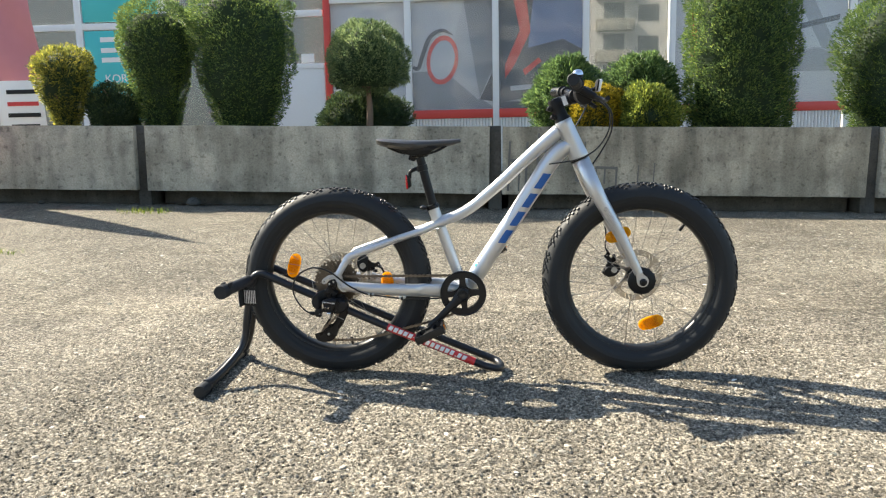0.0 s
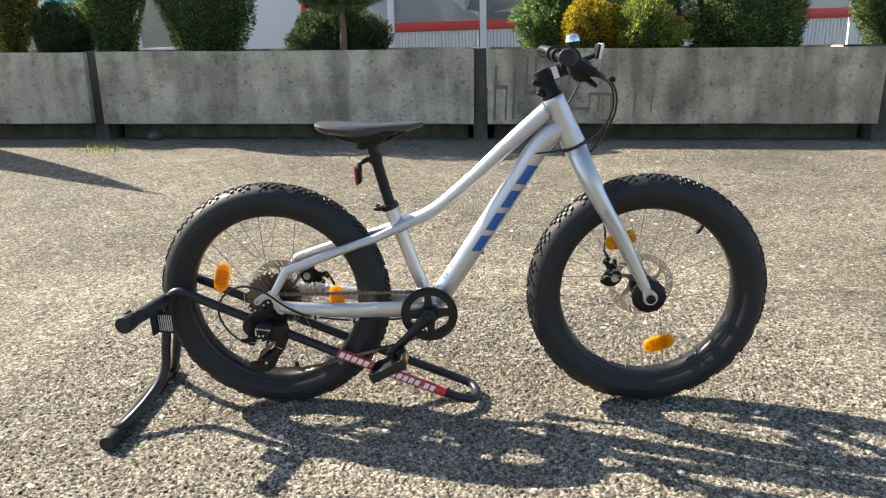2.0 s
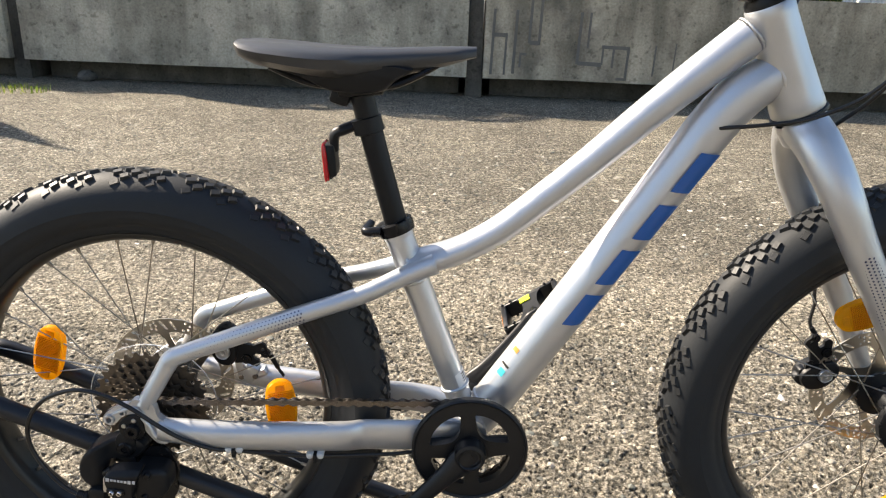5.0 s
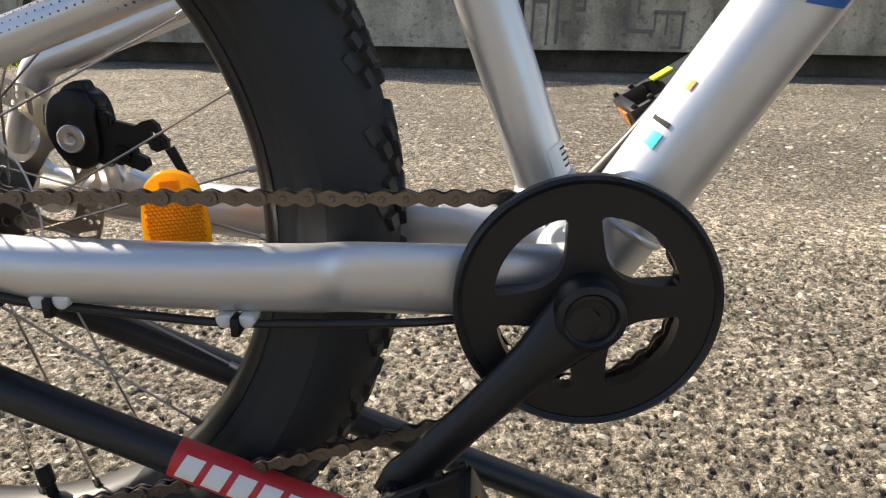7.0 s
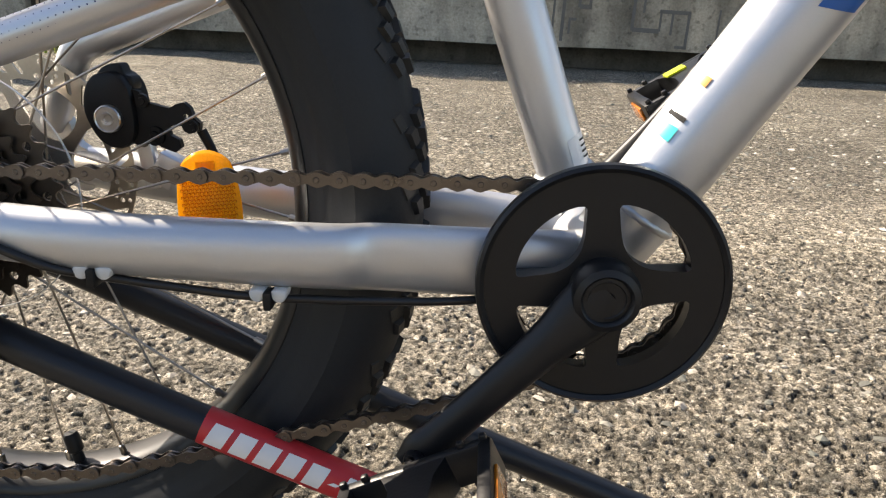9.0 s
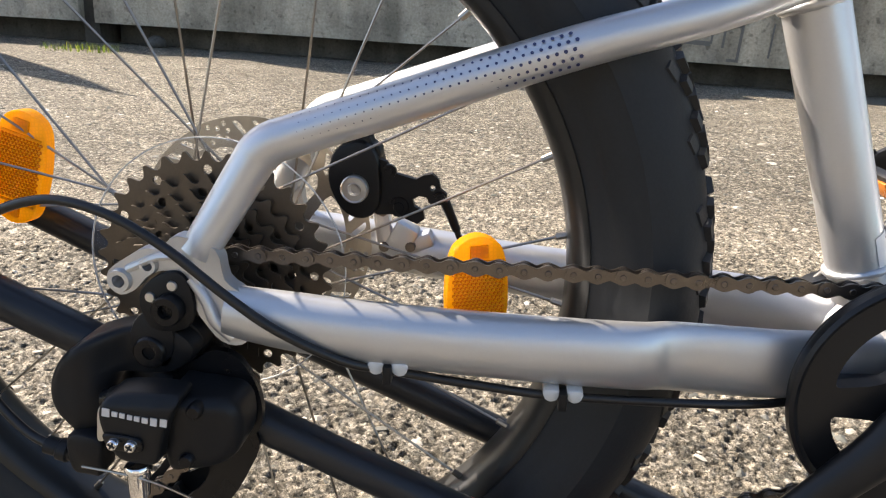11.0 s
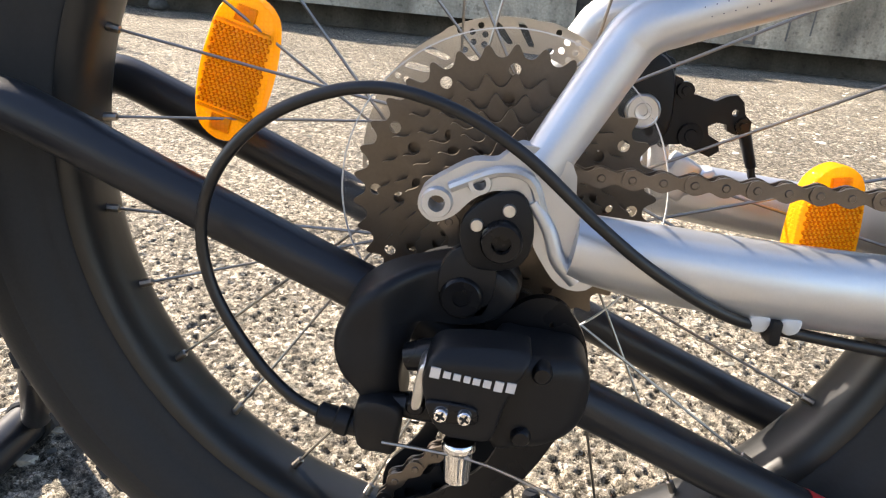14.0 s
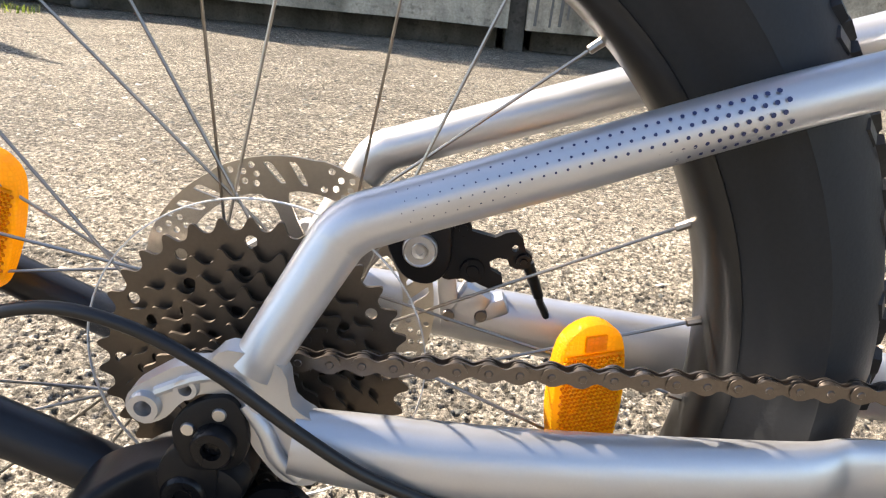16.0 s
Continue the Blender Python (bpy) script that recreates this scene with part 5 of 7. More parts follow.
moulded(bm, [(0.0020, 0.2560), (0.0140, 0.2585), (0.0270, 0.2575), (0.0350, 0.2560), (0.0398, 0.2500), (0.0410, 0.2400), (0.0395, 0.2300), (0.0350, 0.2225), (0.0260, 0.2180), (0.0130, 0.2170), (0.0020, 0.2190)], -0.0760,
        lambda x, z: -0.1075 + 0.0060 * ease(x, 0.012, 0.040), 0.0070)
part("link_arm", bm, BLACKSATIN, derailleur, "black rounded parallelogram arm")
bm = bmesh.new()
sweep(bm, [(-0.0330, -0.0930, 0.2480), (-0.0200, -0.0960, 0.2520), (0.0000, -0.0960, 0.2500), (0.0180, -0.0930, 0.2440)], [0.0060, 0.0070, 0.0070, 0.0065], 12, 4)
sweep(bm, [(-0.0380, -0.0940, 0.2260), (-0.0240, -0.0960, 0.2270), (0.0000, -0.0960, 0.2250), (0.0180, -0.0930, 0.2220)], [0.0050, 0.0060, 0.0060, 0.0055], 12, 4)
part("inner_link", bm, BLACKGLOSS, derailleur, "black inner link behind the cover")
bm = bmesh.new()
moulded(bm, [(-0.0252, 0.2480), (-0.0245, 0.2570), (-0.0205, 0.2625), (-0.0130, 0.2642), (0.0000, 0.2650), (0.0105, 0.2645), (0.0150, 0.2630), (0.0135, 0.2580), (0.0100, 0.2510), (0.0066, 0.2420), (0.0040, 0.2310), (0.0010, 0.2265), (-0.0080, 0.2262), (-0.0165, 0.2280), (-0.0215, 0.2350)], -0.0960,
        lambda x, z: -0.1165 + 0.0040 * ease(z, 0.2570, 0.2650) + 0.0015 * ease(x, 0.002, 0.014), 0.0022)
part("link_plate", bm, BLACKSATIN, derailleur, "black moulded link cover")
bm = bmesh.new()
pillow(bm, [(-0.0290, 0.2420), (-0.0270, 0.2540), (-0.0235, 0.2550), (-0.0245, 0.2420), (-0.0260, 0.2360), (-0.0290, 0.2360)], -0.1000, -0.1130, 0.0010)
part("spring_plate", bm, ALLOY, derailleur, "bright edge of the spring plate")
for k, (x, w, h) in enumerate(((-0.0205, 0.0046, 0.0044), (-0.0160, 0.0034, 0.0026), (-0.0122, 0.0034, 0.0026), (-0.0084, 0.0030, 0.0026), (-0.0048, 0.0034, 0.0026), (-0.0008, 0.0036, 0.0030), (0.0036, 0.0040, 0.0042), (0.0082, 0.0042, 0.0042))):
    bm = bmesh.new()
    block(bm, (x, -0.1168 + 0.0015 * ease(x, 0.002, 0.014), 0.2553 - 0.00055 * k), (w * 0.82, 0.0006, h), rot("Y", 8))
    part("printed_mark", bm, SILVERPRINT, derailleur, "plain silver printed bar")
bm = bmesh.new()
pillow(bm, [(-0.0222, 0.2435), (-0.0060, 0.2425), (-0.0030, 0.2385), (-0.0050, 0.2345), (-0.0190, 0.2350), (-0.0222, 0.2385)], -0.1140, -0.1182, 0.0010)
part("screw_boss", bm, BLACKGLOSS, derailleur, "raised black screw boss")
for sx, sz in ((-0.0172, 0.2392), (-0.0082, 0.2388)):
    bm = bmesh.new()
    lathe(bm, [(0.0001, -0.1212), (0.0024, -0.1212), (0.0030, -0.1203), (0.0030, -0.112)], 14, (sx, 0, sz))
    part("screw", bm, CHROME, derailleur, "bright adjusting screw")
    bm = bmesh.new()
    # no slot is cut: two dark bars paint in its shade
    block(bm, (sx, -0.1213, sz), (0.0038, 0.0004, 0.0009), rot("Y", 30))
    block(bm, (sx, -0.1213, sz), (0.0009, 0.0005, 0.0038), rot("Y", 30))
    part("screw_slot", bm, NEARBLACK, derailleur, "dark cross standing in for the slot's shade")
bm = bmesh.new()
lathe(bm, [(0.0036, -0.0790), (0.0036, -0.0826), (0.0078, -0.0830), (0.0088, -0.0822), (0.0094, -0.0800), (0.0116, -0.0800), (0.0120, -0.0770)], 28, (-0.0141, 0, 0.2710))
lathe(bm, [(0.0001, -0.0805), (0.0037, -0.0805), (0.0037, -0.0780)], 6, (-0.0141, 0, 0.2710))
part("mounting_bolt", bm, BLACKGLOSS, derailleur, "black hexagon socket bolt")
bm = bmesh.new()
lathe(bm, [(0.0062, 0), (0.0068, 0.001), (0.0068, 0.003), (0.0060, 0.004), (0.0058, 0.005), (0.0050, 0.017), (0.0040, 0.0180), (0.0032, 0.0180), (0.0028, 0.0160)], 20, (-0.0095, -0.1120, 0.2235), axis=(0.02, -0.10, -1))
part("clamp_screw", bm, CHROME, derailleur, "chrome cable clamp screw")
for px, pz, py in ((0.0145, 0.2255, -0.1075), (-0.0285, 0.2300, -0.1000), (0.0200, 0.2535, -0.1060)):
    bm = bmesh.new()
    lathe(bm, [(0.0001, py - 0.0030), (0.0030, py - 0.0030), (0.0040, py - 0.0018), (0.0044, py + 0.004)], 14, (px, 0, pz))
    part("pivot_pin", bm, BLACKGLOSS, derailleur, "black pivot pin")
GUIDE, TENSION = Vector((0.010, -0.054, 0.236)), Vector((-0.0225, -0.054, 0.1455))
for y0 in (-0.0430, -0.0625):
    bm = bmesh.new()
    if y0 < -0.05:
        shape_pts = [(0.026, 0.232), (0.038, 0.212), (0.031, 0.192), (0.021, 0.174), (0.006, 0.155), (-0.006, 0.131), (-0.030, 0.120), (-0.054, 0.124), (-0.064, 0.137), (-0.062, 0.147), (-0.045, 0.151), (-0.018, 0.163), (0.004, 0.182), (0.012, 0.208)]
        plate(bm, [tuple(p) for p in curve_points(shape_pts, 4, True)], [], y0 - 0.002, y0 - 0.0045)
        part("pulley_cage", bm, BLACKGLOSS, derailleur, "black curved outer cage plate")
        continue
    o = [tuple(p) for p in curve_points([(0.022, 0.246), (0.012, 0.254), (-0.002, 0.248), (-0.010, 0.225), (-0.030, 0.180), (-0.046, 0.158), (-0.046, 0.138), (-0.034, 0.124), (-0.014, 0.124), (0.000, 0.140), (0.012, 0.180), (0.024, 0.225)], 4, True)]
    plate(bm, o, [[tuple(p) for p in curve_points([(-0.004, 0.215), (-0.022, 0.178), (-0.010, 0.174), (0.008, 0.212)], 3, True)]], y0, y0 - 0.0018)
    part("pulley_cage", bm, BLACKSATIN, derailleur, "black pulley cage plate")
for c in (GUIDE, TENSION):
    bm = bmesh.new()
    plate(bm, cog_outline(11), [circle(0, 0, 0.004, 12)] + [circle(0.012 * math.cos(w), 0.012 * math.sin(w), 0.0032, 10) for w in (2 * math.pi * k / 5 for k in range(5))], -0.0025, 0.0025)
    bmesh.ops.translate(bm, verts=bm.verts[:], vec=c)
    part("jockey_wheel", bm, BLACKSATIN, derailleur, "black toothed jockey wheel")
    bm = bmesh.new()
    lathe(bm, [(0.0001, -0.0160), (0.0034, -0.0160), (0.0040, -0.0148), (0.0040, 0.010)], 14, c)
    for a in (0, 60, 120):
        block(bm, c + Vector((0, -0.0161, 0)), (0.0046, 0.0006, 0.0008), rot("Y", a))
    part("pulley_bolt", bm, ALLOY, derailleur, "bright pulley bolt")
bm = bmesh.new()
sweep(bm, [(-0.0400, -0.1120, 0.2190), (-0.0080, -0.1170, 0.2195), (0.012, -0.1180, 0.2140), (0.032, -0.1180, 0.2050)], 0.0007, 6, 2)
sweep(bm, [(0.026, -0.1180, 0.2080), (0.035, -0.1180, 0.2035)], 0.0013, 8, 1)
part("inner_wire", bm, STEEL, derailleur, "bare steel cable end")

# -- chain --
def arc(c, r, a0, a1, n):
    return [(c[0] + r * math.cos(radians(a0 + (a1 - a0) * k / n)), c[1] + r * math.sin(radians(a0 + (a1 - a0) * k / n))) for k in range(n + 1)]


RING_R = 0.0520
loop2 = arc((0, HUB_Z), 0.0226, 88, 262, 24) + arc((GUIDE.x, GUIDE.z), 0.0222, 60, -68, 16) + arc((TENSION.x, TENSION.z), 0.0222, 118, 262, 20) + [(0.073, 0.1240), (0.146, 0.1405), (0.217, 0.1600), (0.305, 0.1835)] + arc((BB.x, BB.z), RING_R, -72, 88, 30)
path = np.array(loop2 + [loop2[0]])
cum = np.concatenate([[0], np.cumsum(np.hypot(*np.diff(path, axis=0).T))])
LINKS = 2 * round(cum[-1] / 0.0254)
pins = [(float(np.interp(cum[-1] * k / LINKS, cum, path[:, 0])), float(np.interp(cum[-1] * k / LINKS, cum, path[:, 1]))) for k in range(LINKS)]


def chain_y(x):
    return -0.0555 + 0.0085 * min(max(x / 0.384, 0), 1)


def link_mesh(offset, th, waist, r, name):
    bm = bmesh.new()
    o = [tuple(p) for p in curve_points([(-0.00635 - r, 0), (-0.00635 - r * 0.7, r * 0.7), (-0.00635, r), (-0.003, r * 0.82), (0, waist), (0.003, r * 0.82), (0.00635, r), (0.00635 + r * 0.7, r * 0.7), (0.00635 + r, 0), (0.00635 + r * 0.7, -r * 0.7), (0.00635, -r), (0.003, -r * 0.82), (0, -waist), (-0.003, -r * 0.82), (-0.00635, -r), (-0.00635 - r * 0.7, -r * 0.7)], 2, True)]
    for s in (-1, 1):
        plate(bm, o, [], s * offset, s * (offset + th))
    if name == "outer":
        for x in (-0.00635, 0.00635):
            lathe(bm, [(0.0001, -offset - th - 0.0005), (0.0014, -offset - th - 0.0005), (0.0018, -offset - th), (0.0018, offset + th), (0.0001, offset + th + 0.0004)], 10, (x, 0, 0))
    else:
        for x in (-0.00635, 0.00635):
            lathe(bm, [(0.0038, -offset), (0.0038, offset)], 12, (x, 0, 0))
    ob = part("chain_link", bm, CHAINMAT)
    me = ob.data
    bpy.data.objects.remove(ob)
    return me


OUTER, INNER = link_mesh(0.0022, 0.0010, 0.0023, 0.0043, "outer"), link_mesh(0.0011, 0.0010, 0.0023, 0.0042, "inner")
bm = bmesh.new()
for x, z in pins:
    lathe(bm, [(0.0024, -0.002), (0.0024, 0.002)], 8, (x, chain_y(x), z))
chain = part("chain", bm, CHAINMAT, bicycle, "oiled brown-grey roller chain")
for k in range(LINKS):
    (x0, z0), (x1, z1) = pins[k], pins[(k + 1) % LINKS]
    a = math.atan2(z1 - z0, x1 - x0)
    c = ((x0 + x1) / 2, chain_y((x0 + x1) / 2), (z0 + z1) / 2)
    shared("chain_link", OUTER if k % 2 else INNER, chain, Matrix.Translation(c) @ Matrix.Rotation(-a, 4, "Y"))

# -- cranks and pedals --
bm = bmesh.new()
windows = []
for k in range(4):
    a = radians(45 + 90 * k + 4)
    windows.append([tuple(p) for p in curve_points([(r * math.cos(a + w), r * math.sin(a + w)) for r, w in ((0.0474, -0.58), (0.0488, -0.30), (0.0490, 0.0), (0.0488, 0.30), (0.0474, 0.58), (0.0395, 0.56), (0.0270, 0.38), (0.0225, 0.0), (0.0270, -0.38), (0.0395, -0.56))], 3, True)])
plate(bm, circle(0, 0, 0.0665, 96), windows, -0.0565, -0.0660)
lathe(bm, [(0.0665, -0.0605), (0.0684, -0.0615), (0.0690, -0.0630), (0.0684, -0.0668), (0.0665, -0.0684), (0.0642, -0.0668), (0.0642, -0.0615)], 96, closed=True)
bmesh.ops.translate(bm, verts=bm.verts[:], vec=BB)
guard = part("chain_guard", bm, GUARDBLACK, bicycle, "black pressed chain guard with four windows")
bm = bmesh.new()
plate(bm, [(p[0] + BB.x, p[1] + BB.z) for p in cog_outline(26)], [circle(BB.x, BB.z, 0.0494, 48)], -0.0458, -0.0480)
for k in range(4):
    a = radians(90 * k + 4)
    block(bm, (BB.x + 0.033 * math.cos(a), -0.0520, BB.z + 0.033 * math.sin(a)), (0.034, 0.013, 0.014), rot("Y", -math.degrees(a)), 0.002)
part("chainring", bm, BLACKSATIN, guard, "black toothed chainring")
PEDAL_R, PEDAL_L = Vector((0.2905, -0.085, 0.1725)), Vector((0.4775, 0.085, 0.3715))


def build_crank(s, end):
    bm = bmesh.new()
    o = Vector((BB.x, s * 0.074, BB.z))
    e = Vector((end.x, s * 0.088, end.z))
    sweep(bm, [o.lerp(e, -0.02), o.lerp(e, 0.12), o.lerp(e, 0.3), o.lerp(e, 0.6), o.lerp(e, 0.85), o.lerp(e, 0.96), o.lerp(e, 1.06)], [0.0180, 0.0170, 0.0128, 0.0108, 0.0112, 0.0125, 0.0085], 18, 5, [0.45, 0.5, 0.68, 0.66, 0.6, 0.55, 0.4])
    lathe(bm, [(0.0130, s * 0.060), (0.0185, s * 0.064), (0.0190, s * 0.078), (0.0174, s * 0.0835), (0.0140, s * 0.0850), (0.0126, s * 0.0838), (0.0122, s * 0.0822), (0.0102, s * 0.0826), (0.0096, s * 0.0818), (0.0044, s * 0.0814), (0.0040, s * 0.0790), (0.0001, s * 0.0786)], 32, (BB.x, 0, BB.z))
    crank = part("crank", bm, GUARDBLACK, bicycle, "black crank arm")
    bm = bmesh.new()
    t = rot("Y", -25 if s < 0 else -31)
    c = Vector((end.x + (0.004 if s < 0 else 0.003), s * 0.142, end.z - (0.003 if s < 0 else 0.0135)))
    for dy in (-0.036, 0.036):
        block(bm, c + t @ Vector((0, dy, 0)), (0.088, 0.007, 0.022), t, 0.002)
    for dx in (-0.041, 0.041):
        block(bm, c + t @ Vector((dx, 0, 0)), (0.008, 0.076, 0.022), t, 0.002)
    # the waisted body round the axle
    waist = [(-0.019, -0.033), (0.019, -0.033), (0.013, -0.020), (0.011, 0.0), (0.013, 0.020), (0.019, 0.033), (-0.019, 0.033), (-0.013, 0.020), (-0.011, 0.0), (-0.013, -0.020)]
    rings = [[bm.verts.new(c + t @ Vector((x, y, z))) for x, y in waist] for z in (-0.0105, 0.0105)]
    bm.faces.new(rings[1])
    bm.faces.new(rings[0][::-1])
    for k in range(10):
        bm.faces.new((rings[0][k], rings[0][(k + 1) % 10], rings[1][(k + 1) % 10], rings[1][k]))
    for dx in (-0.041, -0.028, 0.028, 0.041):
        for dy in (-0.036, 0.036):
            for up in (-0.0122, 0.0122):
                block(bm, c + t @ Vector((dx, dy, up)), (0.004, 0.004, 0.004), t, 0.001)
    pedal = part("pedal", bm, PEDALMAT, bicycle, "grey-black plastic cage pedal")
    bm = bmesh.new()
    sweep(bm, [Vector((end.x, s * 0.080, end.z)), Vector((end.x, s * 0.097, end.z)), c], [0.0075, 0.0070, 0.0060], 12, 2)
    part("pedal_axle", bm, BLACKGLOSS, pedal, "black pedal axle")
    for dx in (-0.0456, 0.0456):
        bm = bmesh.new()
        block(bm, c + t @ Vector((dx, 0, 0)), (0.0024, 0.036, 0.013), t, 0.0008)
        part("pedal_reflector", bm, AMBERSOLID, pedal, "amber pedal reflector")
    return crank, pedal, c, t


build_crank(-1, PEDAL_R)
_, far_pedal, far_c, far_t = build_crank(1, PEDAL_L)
bm = bmesh.new()
block(bm, far_c + far_t @ Vector((-0.006, 0.020, 0.0117)), (0.016, 0.016, 0.0016), far_t)
part("sticker", bm, YELLOWPRINT, far_pedal, "yellow-green sticker on the pedal")

# -- seat post, saddle, lamp --
POST_TOP = Vector((0.2630, 0, 0.672))
bm = bmesh.new()
sweep(bm, [ST_TOP + (ST_BOT - ST_TOP).normalized() * 0.02, ST_TOP.lerp(POST_TOP, 0.5), POST_TOP], 0.0132, 20, 2)
block(bm, POST_TOP + Vector((0.0, 0, 0.010)), (0.050, 0.034, 0.020), rot("Y", -4), 0.004)
block(bm, POST_TOP + Vector((-0.022, 0, 0.000)), (0.022, 0.024, 0.022), rot("Y", 18), 0.005)
post = part("seat_post", bm, BLACKSATIN, bicycle, "black seat post with clamp head")
bm = bmesh.new()
ax = ST_TOP - ST_BOT
lathe(bm, [(0.0170, -0.007), (0.0212, -0.0065), (0.0218, 0), (0.0212, 0.0065), (0.0170, 0.007)], 30, ST_TOP + ax.normalized() * 0.002, axis=ax)
sweep(bm, [ST_TOP + Vector((-0.016, -0.016, 0.0)), ST_TOP + Vector((-0.034, -0.012, -0.001)), ST_TOP + Vector((-0.030, 0.010, 0.002))], [0.006, 0.0055, 0.005], 10, 4, 1.0)
part("seat_clamp", bm, BLACKGLOSS, bicycle, "black quick-release seat clamp")
bm = bmesh.new()
n = 22
loops = []
for i in range(n + 1):
    u = i / n
    x = 0.136 + 0.250 * u
    w = float(np.interp(u, [0, 0.04, 0.12, 0.25, 0.4, 0.55, 0.75, 0.94, 1], [0.030, 0.055, 0.068, 0.070, 0.056, 0.036, 0.023, 0.019, 0.008]))
    top = 0.7275 - 0.0055 * u + 0.0020 * math.cos(u * 6.0)
    drop = float(np.interp(u, [0, 0.1, 0.35, 0.6, 0.85, 1], [0.008, 0.015, 0.021, 0.020, 0.016, 0.010]))
    row = []
    for k in range(13):
        f = math.pi * k / 12
        row.append(bm.verts.new((x, -w * math.cos(f) * (1 if 0 < k < 12 else 0.93), top - drop * (1 - math.sin(f) ** 0.55) - 0.003 * (1 if k == 6 else 0) * (u < 0.7))))
    for k in range(5):
        f = (k + 1) / 6
        row.append(bm.verts.new((x, w * 0.85 * (1 - 2 * f), top - drop - (0.006 + 0.008 * math.sin(f * math.pi) * (1 - abs(u - 0.5))) * (1 - 0.85 * max(0, (u - 0.65) / 0.35)))))
    loops.append(row)
for a, b in zip(loops, loops[1:]):
    m = len(a)
    for k in range(m):
        bm.faces.new((a[k], a[(k + 1) % m], b[(k + 1) % m], b[k]))
bm.faces.new(loops[0])
bm.faces.new(loops[-1])
bmesh.ops.recalc_face_normals(bm, faces=bm.faces[:])
saddle = part("saddle", bm, SADDLEMAT, bicycle, "black vinyl saddle", 50)
bm = bmesh.new()
pillow(bm, [(0.165, 0.706), (0.190, 0.697), (0.212, 0.688), (0.232, 0.679), (0.262, 0.676), (0.288, 0.679), (0.302, 0.690), (0.320, 0.702), (0.280, 0.708), (0.220, 0.710)], 0.030, -0.030, 0.006)
part("saddle_base", bm, BLACKSATIN, saddle, "black plastic saddle base above the clamp")
bm = bmesh.new()
for s in (-1, 1):
    sweep(bm, [(0.170, s * 0.024, 0.703), (0.205, s * 0.022, 0.688), (0.235, s * 0.021, 0.683), (0.290, s * 0.021, 0.683), (0.320, s * 0.017, 0.692), (0.350, s * 0.009, 0.708)], 0.0035, 8, 5)
part("saddle_rail", bm, BLACKGLOSS, saddle, "pair of black steel saddle rails")
bm = bmesh.new()
lathe(bm, [(0.0150, -0.009), (0.0170, -0.008), (0.0170, 0.008), (0.0150, 0.009)], 24, (0.2690, 0, 0.6395), axis=POST_TOP - ST_TOP)
sweep(bm, [(0.258, 0, 0.640), (0.243, 0, 0.634), (0.232, 0, 0.628), (0.231, 0, 0.610)], [0.006, 0.0065, 0.0060, 0.005], 10, 4, 1.3)
pillow(bm, [(0.2200, 0.6150), (0.2285, 0.6180), (0.2325, 0.6130), (0.2345, 0.5870), (0.2305, 0.5820), (0.2260, 0.5815)], 0.0130, -0.0130, 0.003)
lamp = part("rear_light", bm, BLACKSATIN, bicycle, "black rear light on a seat post bracket")
bm = bmesh.new()
pillow(bm, [(0.2185, 0.6165), (0.2235, 0.6160), (0.2262, 0.5815), (0.2240, 0.5785), (0.2207, 0.5795)], 0.0140, -0.0140, 0.0025)
part("lens", bm, REDLENS, lamp, "red reflector lens")

# -- stem, handlebar and controls --
UP = (HT_TOP - HT_BOT).normalized()
bm = bmesh.new()
lathe(bm, [(0.0240, 0.000), (0.0235, 0.006), (0.0205, 0.010), (0.0195, 0.030), (0.0195, 0.062), (0.0180, 0.067), (0.0001, 0.068)], 28, HT_TOP, axis=UP)
c = HT_TOP + UP * 0.050
BAR = Vector((0.722, 0, 0.840))
sweep(bm, [c - Vector((0.004, 0, 0.0)), c.lerp(BAR, 0.5), BAR], [0.0185, 0.0175, 0.0190], 18, 3, 1.0)
lathe(bm, [(0.0195, -0.024), (0.0205, -0.022), (0.0205, 0.022), (0.0195, 0.024)], 24, BAR)
for k in (0.022, 0.048):
    sweep(bm, [HT_TOP + UP * k + Vector((-0.020, -0.010, -0.006)), HT_TOP + UP * k + Vector((-0.026, -0.010, -0.008))], 0.0042, 8, 1)
for dz in (-0.016, 0.016):
    sweep(bm, [BAR + Vector((0.006, -0.018, dz)), BAR + Vector((0.026, -0.018, dz))], 0.0050, 8, 1)
block(bm, BAR + Vector((0.019, 0, 0)), (0.010, 0.046, 0.040), None, 0.003)
for k in (0.016, 0.042):
    block(bm, HT_TOP + UP * k + Vector((-0.022, -0.004, -0.006)), (0.016, 0.026, 0.012), rot("Y", 24), 0.003)
stem = part("stem", bm, BLACKSATIN, bicycle, "black handlebar stem")
bm = bmesh.new()
block(bm, HT_TOP + UP * 0.046 + Vector((0.022, -0.0196, 0.014)), (0.013, 0.0008, 0.027), rot("Y", -20))
part("sticker", bm, WHITEPRINT, stem, "small white sticker")
bm = bmesh.new()
bar_pts = [(0.684, -0.292, 0.867), (0.703, -0.20, 0.863), (0.715, -0.135, 0.857), (0.725, -0.075, 0.845), (0.722, -0.03, 0.840)]
sweep(bm, bar_pts + [(x, -y, z) for x, y, z in reversed(bar_pts)], 0.0112, 14, 5, side=(0, 0, 1))
bar = part("handlebar", bm, BLACKGLOSS, bicycle, "black riser handlebar")
